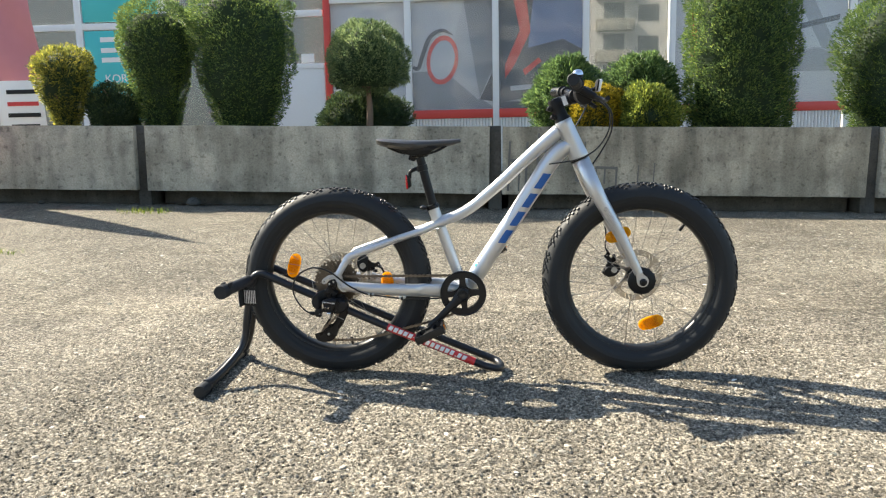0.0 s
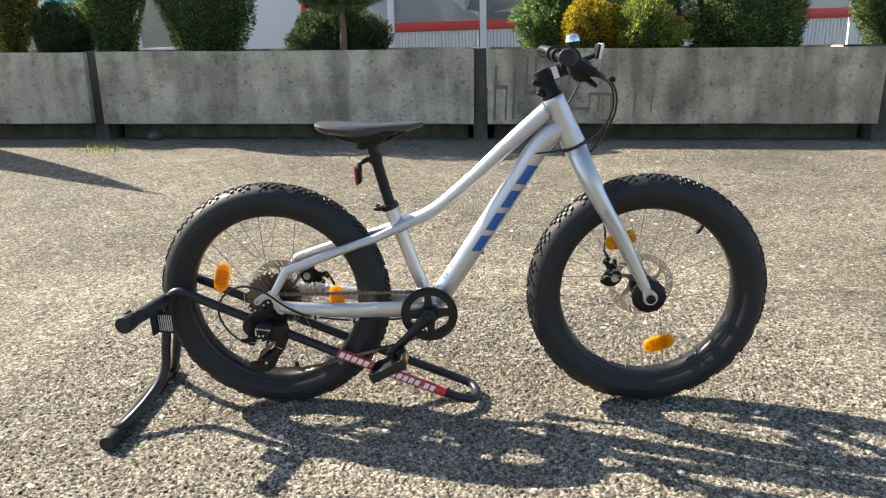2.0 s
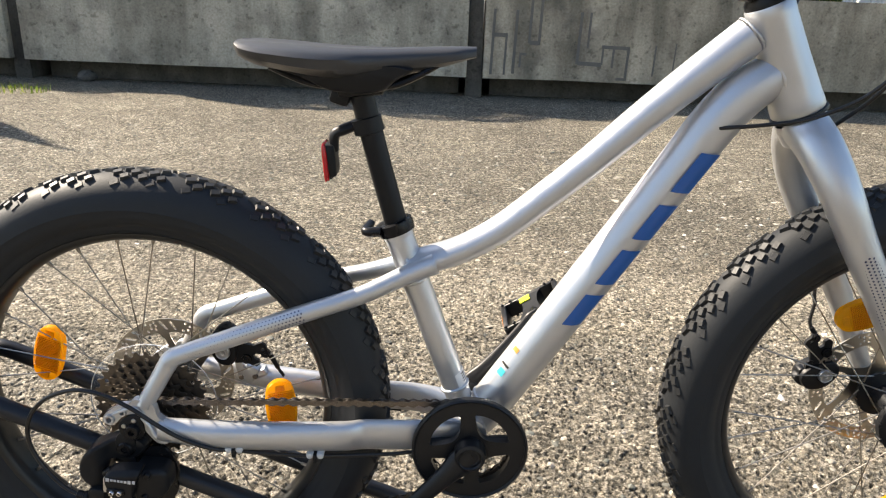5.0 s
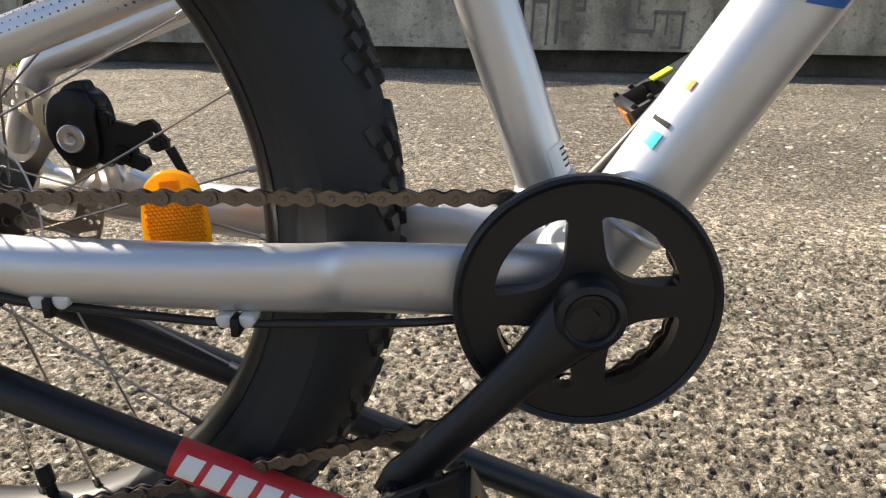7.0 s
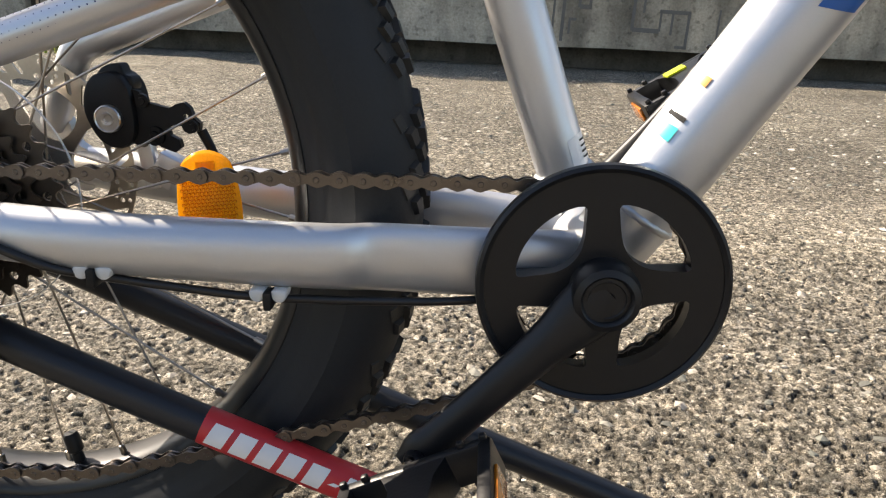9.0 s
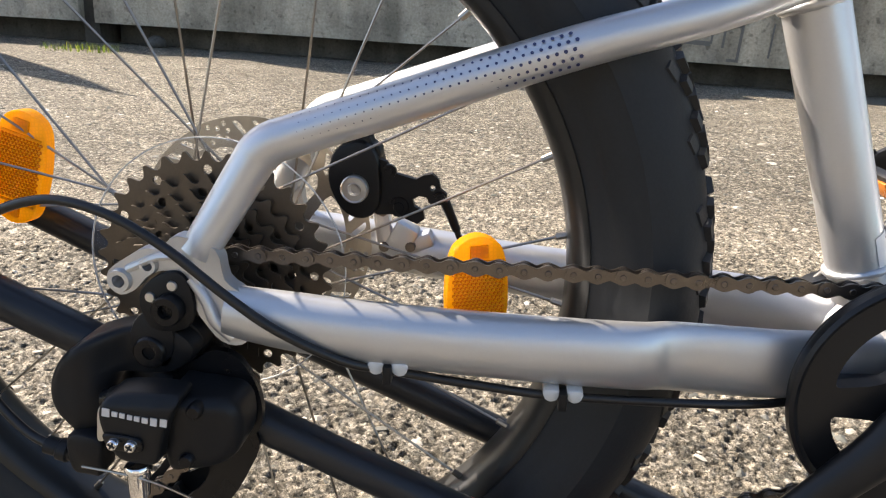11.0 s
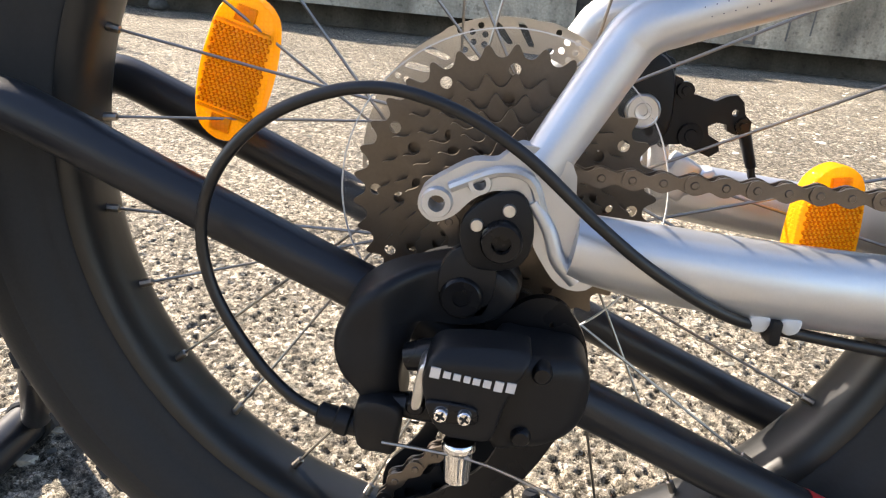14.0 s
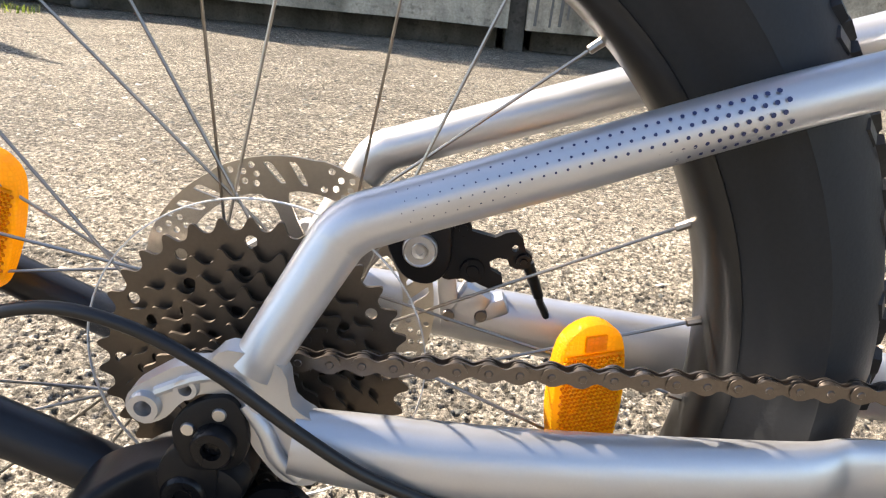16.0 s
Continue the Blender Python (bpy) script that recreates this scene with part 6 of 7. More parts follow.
for s in (-1, 1):
    bm = bmesh.new()
    g0, g1 = Vector((0.6823 + 0.004 * (s + 1), s * 0.300, 0.8674)), Vector((0.7045 + 0.002 * (s + 1), s * 0.190, 0.8626))
    prof = [(0.0001, 0.0), (0.0140, 0.0), (0.0160, 0.002), (0.0162, 0.005), (0.0150, 0.007)]
    for k in range(14):
        prof += [(0.0145, 0.009 + 0.007 * k), (0.0156, 0.011 + 0.007 * k), (0.0156, 0.013 + 0.007 * k), (0.0145, 0.015 + 0.007 * k)]
    prof += [(0.0195, 0.108), (0.0195, 0.1115), (0.0120, 0.1125)]
    lathe(bm, prof, 24, g0, axis=g1 - g0)
    part("grip", bm, RUBBER, bar, "black ribbed rubber grip")
    bm = bmesh.new()
    lathe(bm, [(0.0120, -0.009), (0.0165, -0.008), (0.0165, 0.008), (0.0120, 0.009)], 18, (0.7120, s * 0.152, 0.8590), axis=(0.18, -s * 1, -0.05))
    sweep(bm, [(0.714, s * 0.150, 0.856), (0.740, s * 0.150, 0.840), (0.760, s * 0.152, 0.830)], [0.012, 0.011, 0.009], 12, 4)
    sweep(bm, [(0.752, s * 0.150, 0.834), (0.770, s * 0.168, 0.824), (0.778, s * 0.200, 0.818), (0.776, s * 0.245, 0.820), (0.775, s * 0.262, 0.822)], [0.006, 0.0062, 0.0058, 0.0055, 0.0062], 10, 5, 1.0)
    sweep(bm, [(0.754, s * 0.148, 0.832), (0.764, s * 0.130, 0.826), (0.770, s * 0.118, 0.822)], [0.005, 0.0048, 0.0042], 10, 3)
    part("brake_lever", bm, BLACKSATIN, bar, "black brake lever")
bm = bmesh.new()
pillow(bm, [(0.714, 0.862), (0.742, 0.858), (0.756, 0.842), (0.752, 0.818), (0.730, 0.810), (0.712, 0.824), (0.706, 0.846)], -0.096, -0.138, 0.006)
sweep(bm, [(0.740, -0.118, 0.822), (0.756, -0.130, 0.808), (0.760, -0.150, 0.804)], [0.006, 0.006, 0.005], 8, 3)
part("shifter", bm, BLACKSATIN, bar, "black trigger shifter pod")
bm = bmesh.new()
lathe(bm, [(0.0001, 0.016), (0.007, 0.0156), (0.0120, 0.0132), (0.0150, 0.008), (0.0158, 0.002), (0.0162, 0.0)], 28, (0.719, -0.088, 0.893), axis=(-0.1, 0, 1))
bell = part("bell", bm, CHROME, bar, "chrome dome bell")
bm = bmesh.new()
lathe(bm, [(0.0145, -0.006), (0.0145, 0.0), (0.0130, 0.001)], 24, (0.719, -0.088, 0.892), axis=(-0.1, 0, 1))
sweep(bm, [(0.720, -0.088, 0.887), (0.723, -0.086, 0.868), (0.724, -0.084, 0.848)], 0.006, 10, 3)
part("bell_base", bm, BLACKSATIN, bell, "black bell base and clamp")
bm = bmesh.new()
t = rot("Y", 10)
block(bm, (0.7925, 0.010, 0.8690), (0.008, 0.058, 0.036), t, 0.003)
refl = part("front_reflector", bm, REFCLEAR, bar, "clear white front reflector")
bm = bmesh.new()
block(bm, (0.7865, 0.010, 0.8690), (0.006, 0.054, 0.033), t, 0.002)
sweep(bm, [(0.785, 0.010, 0.862), (0.758, 0.012, 0.852), (0.724, 0.012, 0.846)], [0.006, 0.006, 0.008], 10, 3)
part("reflector_bracket", bm, BLACKSATIN, refl, "black reflector bracket")

# -- cables --
def cable(pts, r, label):
    bm = bmesh.new()
    sweep(bm, pts, r, 10, 8)
    return part("cable", bm, CABLEMAT, bicycle, label)


cable([(0.770, -0.118, 0.822), (0.792, -0.105, 0.815), (0.815, -0.085, 0.785), (0.818, -0.060, 0.735), (0.795, -0.035, 0.680), (0.772, 0.020, 0.625), (0.784, 0.062, 0.565), (0.806, 0.080, 0.500), (0.824, 0.070, 0.450), (0.828, 0.062, 0.410)], 0.0024, "black front brake cable")
cable([(0.752, -0.125, 0.824), (0.782, -0.115, 0.815), (0.806, -0.095, 0.790), (0.808, -0.080, 0.740), (0.780, -0.060, 0.690), (0.735, -0.044, 0.661), (0.690, -0.034, 0.651), (0.645, -0.0235, 0.645)], 0.0022, "black derailleur cable entering the down tube")
cable([(0.770, 0.118, 0.822), (0.762, 0.092, 0.802), (0.738, 0.055, 0.765), (0.712, 0.036, 0.728), (0.686, 0.032, 0.690), (0.660, 0.026, 0.660)], 0.0024, "black rear brake cable")
cable([(0.350, -0.040, 0.2530), (0.300, -0.050, 0.2500), (0.207, -0.0620, 0.2535), (0.160, -0.0690, 0.2600), (0.113, -0.0750, 0.2680), (0.090, -0.0840, 0.2760), (0.060, -0.0910, 0.2930), (0.035, -0.0930, 0.3110), (0.004, -0.0940, 0.3360), (-0.026, -0.0930, 0.3510), (-0.056, -0.0910, 0.3545), (-0.088, -0.0890, 0.3430), (-0.110, -0.0880, 0.3220), (-0.120, -0.0870, 0.2960), (-0.116, -0.0880, 0.2680), (-0.100, -0.0900, 0.2410), (-0.082, -0.0930, 0.2240), (-0.064, -0.0960, 0.2170)], 0.0025, "black derailleur cable looping behind the cassette")
bm = bmesh.new()
lathe(bm, [(0.0030, 0), (0.0050, 0.001), (0.0050, 0.008), (0.0062, 0.009), (0.0062, 0.014), (0.0050, 0.015), (0.0045, 0.022), (0.003, 0.0225)], 16, (-0.070, -0.0955, 0.2190), axis=(0.95, -0.06, -0.2))
part("cable_adjuster", bm, BLACKSATIN, derailleur, "black barrel adjuster")
for x, y, z in ((0.113, -0.0735, 0.2700), (0.205, -0.0615, 0.2555)):
    for dx in (-0.0062, 0.0062):
        bm = bmesh.new()
        pillow(bm, [(x + dx - 0.0038, z + 0.0042), (x + dx + 0.0038, z + 0.0042), (x + dx + 0.0034, z - 0.0008), (x + dx, z - 0.0026), (x + dx - 0.0034, z - 0.0008)], y + 0.004, y - 0.0070, 0.0010)
        part("cable_clip", bm, CLIPWHITE, frame_ob, "milky white cable clip")
    bm = bmesh.new()
    block(bm, (x, y - 0.004, z - 0.0014), (0.0046, 0.0110, 0.0105), None, 0.001)
    part("clip_band", bm, BLACKSATIN, frame_ob, "black clip band")

# -- brake calipers --
def build_caliper(name, m, cable_pts):
    def placed(bm):
        for v in bm.verts:
            v.co = m @ Vector((v.co.x * 1.18, v.co.y, v.co.z * 1.18))
        return bm

    bm = bmesh.new()
    pillow(bm, [(-0.0155, 0.004), (-0.011, 0.021), (0.002, 0.026), (0.011, 0.020), (0.014, 0.006), (0.013, -0.010), (0.004, -0.0175), (-0.008, -0.013)], 0.012, -0.015, 0.003)
    ob = part(name, placed(bm), BLACKSATIN, bicycle, "black disc brake caliper")
    bm = bmesh.new()
    pillow(bm, [(-0.013, 0.014), (-0.008, 0.024), (-0.002, 0.029), (0.006, 0.030), (0.0085, 0.0245), (0.0125, 0.0225), (0.0130, 0.0165), (0.006, 0.011)], 0.004, -0.008, 0.0015, steps=3)
    part("mount_lug", placed(bm), BLACKSATIN, ob, "black mounting lug")
    bm = bmesh.new()
    arm = [(0.006, 0.012), (0.012, 0.0165), (0.0165, 0.0150), (0.0200, 0.0090), (0.0265, 0.0075), (0.0330, 0.0060), (0.0375, 0.0085), (0.0420, 0.0095), (0.0455, 0.0065), (0.0470, 0.0010), (0.0505, -0.0020), (0.0500, -0.0065), (0.0440, -0.0085),
           (0.0405, -0.0070), (0.0395, -0.0040), (0.0350, -0.0035), (0.0315, -0.0055), (0.0325, -0.0095), (0.0375, -0.0120), (0.0385, -0.0165), (0.0345, -0.0195), (0.0290, -0.0175), (0.0225, -0.0145), (0.0120, -0.0155), (0.004, -0.0110)]
    plate(bm, arm, [circle(0.0425, 0.0015, 0.0016, 10)], -0.0045, -0.0095)
    part("lever_arm", placed(bm), BLACKSATIN, ob, "black notched lever arm")
    for cx, cz, r in ((0.024, -0.010, 0.0055), (0.0185, 0.010, 0.0038), (0.0465, -0.004, 0.0034)):
        bm = bmesh.new()
        lathe(bm, [(0.0001, -0.0130), (r * 0.5, -0.0130), (r * 0.55, -0.0120), (r, -0.0120), (r * 1.05, -0.009)], 16, (cx, 0, cz))
        part("bolt", placed(bm), BLACKGLOSS, ob, "small black bolt")
    bm = bmesh.new()
    lathe(bm, [(0.0024, -0.0172), (0.0024, -0.0186), (0.0042, -0.0190), (0.0046, -0.0183), (0.0078, -0.0183), (0.0084, -0.0188), (0.0092, -0.0180), (0.0094, -0.013)], 26)
    lathe(bm, [(0.0001, -0.0174), (0.0026, -0.0174), (0.0026, -0.0160)], 6)
    for v in bm.verts:
        v.co = m @ v.co
    part("pad_adjuster", bm, ALLOY, ob, "bright round pad adjuster")
    bm = bmesh.new()
    sweep(bm, [m @ Vector(p) for p in cable_pts[:2]], [0.0036, 0.0030], 10, 2)
    part("cable_barrel", bm, BLACKSATIN, ob, "black cable barrel")
    bm = bmesh.new()
    sweep(bm, [m @ Vector(p) for p in cable_pts[1:]], 0.0022, 8, 6)
    part("brake_cable", bm, CABLEMAT, ob, "black brake cable")
    return ob


build_caliper("rear_caliper", Matrix.Translation((0.0705, 0.056, 0.3355)), [(0.058, -0.004, -0.008), (0.0665, -0.002, -0.028), (0.070, 0.0, -0.036), (0.086, 0.004, -0.058), (0.150, 0.000, -0.078), (0.230, -0.012, -0.083)])
build_caliper("front_caliper", Matrix.Translation((0.851, 0.060, 0.314)) @ Matrix.Rotation(radians(-114), 4, "Y"), [(0.057, -0.004, -0.006), (0.068, -0.004, -0.004), (0.078, -0.002, -0.006), (0.100, 0.0, -0.02)])
bm = bmesh.new()
block(bm, (0.0990, 0.060, 0.2975), (0.0170, 0.016, 0.0240), rot("Y", 28), 0.0025)
block(bm, (0.0870, 0.058, 0.3050), (0.0110, 0.010, 0.0420), rot("Y", -8), 0.0020)
block(bm, (0.1100, 0.062, 0.2950), (0.0230, 0.014, 0.0110), rot("Y", -24), 0.0025)
mount = part("caliper_mount", bm, SILVER, frame_ob, "silver welded brake mount")
for bx, bz in ((0.0868, 0.3180), (0.0880, 0.2930), (0.1060, 0.2940)):
    bm = bmesh.new()
    lathe(bm, [(0.0001, 0.0512), (0.0030, 0.0512), (0.0036, 0.0520), (0.0036, 0.056)], 14, (bx, 0, bz))
    part("bolt", bm, CHAINMAT, mount, "brownish mount bolt")

# ---- bicycle stand ----
stand = thing("bicycle_stand", "black tubular floor stand holding the rear wheel, with red sticker", "bike stand", at=(0, 0, 0))
bm = bmesh.new()
near = [(-0.364, -0.198, 0.034), (-0.352, -0.172, 0.036), (-0.322, -0.118, 0.064), (-0.296, -0.070, 0.102), (-0.285, -0.055, 0.140), (-0.279, -0.053, 0.185), (-0.267, -0.053, 0.255), (-0.258, -0.053, 0.296), (-0.247, -0.053, 0.322), (-0.225, -0.053, 0.331), (-0.192, -0.053, 0.319), (-0.130, -0.053, 0.2905), (0.15, -0.053, 0.1660), (0.420, -0.053, 0.0520), (0.462, -0.050, 0.0360)]
far = [(x, -y, z) for x, y, z in reversed(near[7:])] + [(-0.272, 0.056, 0.255), (-0.290, 0.060, 0.200), (-0.303, 0.066, 0.150), (-0.317, 0.080, 0.105), (-0.336, 0.104, 0.066), (-0.356, 0.130, 0.040), (-0.370, 0.150, 0.032)]
sweep(bm, near + [(0.488, -0.038, 0.027), (0.500, 0.0, 0.0215), (0.488, 0.038, 0.027)] + far, 0.0115, 16, 6)
part("bent_tube", bm, BLACKPOWDER, stand, "black powder-coated bent steel tube")
bm = bmesh.new()
sweep(bm, [(-0.362, -0.225, 0.023), (-0.370, -0.04, 0.023), (-0.374, 0.160, 0.023)], 0.0165, 16, 3)
part("base_tube", bm, BLACKPOWDER, stand, "thick black cross tube on the ground")
for s in (-1, 1):
    bm = bmesh.new()
    lathe(bm, [(0.0001, -0.024), (0.0185, -0.023), (0.0195, -0.019), (0.0195, 0.018), (0.0175, 0.020), (0.0160, 0.020)], 20, (-0.362 if s < 0 else -0.374, -0.222 if s < 0 else 0.160, 0.0236), axis=(0.04, -s, 0) if s > 0 else (0.04, 1, 0))
    part("end_cap", bm, RUBBER, stand, "black rubber end cap")
bm = bmesh.new()
sweep(bm, [(-0.292, -0.205, 0.308), (-0.276, -0.13, 0.310), (-0.262, -0.060, 0.312)], 0.0165, 16, 3)
part("cross_bar", bm, BLACKPOWDER, stand, "short black upper cross bar")
bm = bmesh.new()
lathe(bm, [(0.0001, -0.004), (0.0190, -0.003), (0.0205, 0.001), (0.0205, 0.030), (0.0170, 0.032)], 20, (-0.2945, -0.212, 0.3078), axis=(0.1, 1, 0))
for k in (-1, 1):
    block(bm, (-0.286 + 0.010 * k, -0.182, 0.322), (0.008, 0.024, 0.018), None, 0.002)
part("end_cap", bm, RUBBER, stand, "black slotted plastic end cap")
bm = bmesh.new()
block(bm, (-0.268, -0.100, 0.272), (0.0014, 0.050, 0.056), rot("Z", -12), 0.0005)
block(bm, (-0.246, -0.105, 0.272), (0.046, 0.0014, 0.056), rot("Z", -12), 0.0005)
tag = part("hang_tag", bm, NEARBLACK, stand, "folded black cardboard tag with fine print")
bm = bmesh.new()
for k in range(7):
    block(bm, (-0.262 + 0.0055 * k, -0.1062 - 0.0011 * k, 0.272), (0.0024, 0.0008, 0.040), rot("Z", -12))
part("tag_print", bm, SILVERPRINT, tag, "grey unreadable print bars")
bm = bmesh.new()
block(bm, (-0.2735, -0.1145, 0.272), (0.0008, 0.018, 0.042), rot("Z", -12))
part("tag_label", bm, WHITEPRINT, tag, "white tag label")
# red sticker along the near tube, its print as plain white bars
LA, LB = Vector((0.15, -0.053, 0.1660)), Vector((0.420, -0.053, 0.0520))
bm = bmesh.new()
wrap(bm, LA, LB, 0.01185, 0.006, 0.292, -130, 100, 0.0, 14, 6)
label = part("red_label", bm, REDLABEL, stand, "red sticker wrapped along the tube")
bm = bmesh.new()
s = 0.012
for k in range(17):
    w = 0.0135 if k not in (5, 14) else 0.0060
    lo, hi = (-20, -10) if k == 5 else ((4, 20) if k == 14 else (-52, 20))
    wrap(bm, LA, LB, 0.01215, s, s + w * 0.86, lo, hi, -0.003, 5, 1)
    if 3 < k < 16:
        wrap(bm, LA, LB, 0.01215, s + 0.001, s + w * 0.7, 46, 70, -0.001, 4, 1)
    s += w + 0.0024
part("label_print", bm, WHITEPRINT, label, "two rows of plain white bars")

# ---- the shop front behind the planters ----
FY = 12.0
SHOPGLASS = clear("shop window glass", (0.62, 0.64, 0.64), 0.03, 0.08, 0.02)
BAREGLASS = clear("bare shop window glass", (0.46, 0.52, 0.48), 0.03, 0.14, 0.13)
PGREY = material("pale grey poster", (0.50, 0.51, 0.54), 0.5, 0.0, 0.1, 4, 0.0, 0.35)
PLIGHT = material("light grey poster", (0.42, 0.43, 0.46), 0.5, 0.0, 0.05, 4, 0.0, 0.2)
PDARK = material("charcoal poster", (0.08, 0.08, 0.09), 0.5, 0.0, 0.2, 4, 0.0, 0.5)
PMID = material("slate grey poster", (0.25, 0.255, 0.275), 0.5, 0.0, 0.1, 4, 0.0, 0.4)
PBLUE = material("dusk blue poster", (0.17, 0.22, 0.36), 0.5, 0.0, 0.1, 3, 0.0, 0.5)
PRED = material("red poster print", (0.62, 0.07, 0.05), 0.5, 0.0, 0.1, 4)
PTEAL = material("teal sign", (0.05, 0.46, 0.47), 0.5, 0.0, 0.08, 4, 0.0, 0.15)
PPINK = material("pink and red flag cloth", (0.52, 0.20, 0.22), 0.7, 0.0, 0.2, 3, 0.0, 0.4)
# the shade of unlit rooms is put into this dark colour
DARKROOM = material("interior with dimness in its colour", (0.10, 0.105, 0.10), 0.8, 0.0, 0.2, 2, 0.0, 0.4)


def slab(name, x0, x1, z0, z1, y0, y1, mat, parent=None, label="", bevel=0.0):
    bm = bmesh.new()
    block(bm, ((x0 + x1) / 2, (y0 + y1) / 2, (z0 + z1) / 2), (x1 - x0, abs(y1 - y0), z1 - z0), None, bevel)
    return part(name, bm, mat, parent, label)


front = thing("shop_front", "white-framed shop front with red trim and printed window posters", "shop front", kind="structure", at=(0, FY, 0))
front.location = (0, 0, 0)
MULL = [-2.53, -1.0, 0.645, 2.32, 3.89, 5.50, 7.10, 8.70]
SILL, HEAD, TOP = 1.19, 3.20, 4.9
slab("upper_wall", -14, 14, TOP, 7.5, FY, FY + 0.3, WALLPAINT, front, "pale rendered upper wall")
slab("floor_slab", -14, 14, 0, 0.08, FY + 0.3, FY + 3, DARKROOM, front, "shop floor coloured dark for the unlit room")
slab("back_wall", -14, 14, 0.08, 4.9, FY + 3, FY + 3.2, DARKROOM, front, "back wall of the shop coloured dark for the unlit room")
for x in MULL:
    red = x == MULL[0]
    slab("window_post", x - 0.06, x + 0.06, 0.0, TOP, FY - 0.06, FY + 0.06, REDPAINT if red else WHITEFRAME, front, "red painted post" if red else "white window post", 0.008)
for a, b in zip(MULL, MULL[1:]):
    slab("transom", a + 0.06, b - 0.06, HEAD, HEAD + 0.09, FY - 0.045, FY + 0.045, WHITEFRAME, front, "white transom", 0.006)
    slab("red_sill", a + 0.06, b - 0.06, SILL - 0.16, SILL, FY - 0.07, FY + 0.05, REDPAINT, front, "red window sill strip", 0.006)
    bm = bmesh.new()
    n = int((b - a - 0.12) / 0.06)
    for k in range(n):
        sweep(bm, [(a + 0.09 + 0.06 * k, FY - 0.01, 0.02), (a + 0.09 + 0.06 * k, FY - 0.01, SILL - 0.165)], 0.028, 8, 1)
    part("corrugated_panel", bm, WHITEPANEL, front, "white corrugated base panel")
    for z0, z1 in ((SILL, HEAD), (HEAD + 0.09, TOP)):
        p = slab("pane", a + 0.06, b - 0.06, z0, z1, FY - 0.006, FY + 0.006, BAREGLASS if a == MULL[3] else SHOPGLASS, front, "shop window pane")
        p.visible_shadow = False


def shape(pts, y, mat, parent, label):
    bm = bmesh.new()
    vs = [bm.verts.new((x, y, z)) for x, z in pts]
    f = bm.faces.new(vs)
    made = bmesh.ops.extrude_face_region(bm, geom=[f])["geom"]
    bmesh.ops.translate(bm, verts=[v for v in made if isinstance(v, bmesh.types.BMVert)], vec=(0, 0.003, 0))
    bmesh.ops.recalc_face_normals(bm, faces=bm.faces[:])
    return part("poster_shape", bm, mat, parent, label)


def poster(a, b, mat, label, z0=SILL, z1=HEAD):
    bm = bmesh.new()
    block(bm, ((a + b) / 2, FY + 0.035, (z0 + z1) / 2), (b - a - 0.13, 0.006, z1 - z0 - 0.01))
    ob = tagged(part("window_poster", bm, mat), label, "poster", "posters in the shop windows")
    return ob


Y1, Y2, Y3 = FY + 0.028, FY + 0.024, FY + 0.020
p = poster(MULL[0], MULL[1], PGREY, "grey printed window poster with a dark curve")
shape([(-2.2, 2.3), (-2.1, 2.55), (-1.85, 2.7), (-1.6, 2.7), (-1.6, 2.62), (-1.84, 2.6), (-2.02, 2.48), (-2.1, 2.26)], Y1, PDARK, p, "dark curved stroke")
p = poster(MULL[1], MULL[2], PGREY, "grey window poster with a red ring and a black curve")
shape([(-0.93, SILL + 0.01), (0.63, SILL + 0.01), (0.32, 1.42), (-0.2, 1.95), (-0.93, 1.9)], Y1, PMID, p, "slate grey field")
shape([(0.32, 1.36), (0.63, 2.1), (0.64, 3.2), (0.05, 3.2), (-0.15, 2.4), (-0.35, 1.95)], Y1 - 0.001, PLIGHT, p, "light grey field")
shape([(0.05, 3.2), (0.64, 3.2), (0.64, 2.05), (0.34, 1.40)], Y2, PMID, p, "slate grey field")
shape([(0.34, 1.38), (0.64, 1.32), (0.64, 2.0)], Y3, PDARK, p, "charcoal corner")
ring_a = [(-0.36 + 0.30 * math.cos(w) + 0.04 * math.sin(w), 2.12 + 0.45 * math.sin(w)) for w in (2 * math.pi * k / 40 for k in range(40))]
shape(ring_a, Y3, PRED, p, "red ring")
shape([(-0.36 + 0.23 * math.cos(w) + 0.04 * math.sin(w), 2.12 + 0.36 * math.sin(w)) for w in (2 * math.pi * k / 40 for k in range(40))], Y3 - 0.004, PGREY, p, "grey ring centre")
bm = bmesh.new()
sweep(bm, [(-0.92, Y3, 2.0), (-0.82, Y3, 1.98), (-0.72, Y3, 2.25), (-0.58, Y3, 2.55), (-0.36, Y3, 2.66), (-0.16, Y3, 2.58)], [0.03, 0.035, 0.04, 0.04, 0.035, 0.012], 8, 6, 0.08)
part("poster_shape", bm, PDARK, p, "black curved stroke")
p = poster(MULL[2], MULL[3], PDARK, "dark window poster with a red stripe and blue sky")
shape([(1.25, 2.3), (1.35, 3.2), (2.36, 3.2), (2.36, 2.2), (1.9, 2.45)], Y1, PBLUE, p, "dusk blue field")
shape([(0.98, 3.22), (1.22, 3.22), (1.30, 2.60), (1.0, 2.0), (0.82, 1.75), (0.82, 2.0), (1.10, 2.62)], Y2, PRED, p, "red angular stripe")
shape([(1.20, 1.80), (1.50, 2.05), (1.45, 2.12), (1.15, 1.90)], Y3, PRED, p, "red mark")
shape([(0.92, 1.52), (1.42, 1.55), (1.42, 1.64), (0.92, 1.61)], Y3, PLIGHT, p, "plain pale bar")
shape([(0.80, 1.32), (2.36, 1.32), (2.36, 1.6), (1.6, 1.45)], Y2, PMID, p, "grey ground field")
p = poster(MULL[4], MULL[5], PGREY, "grey window poster with a red corner")
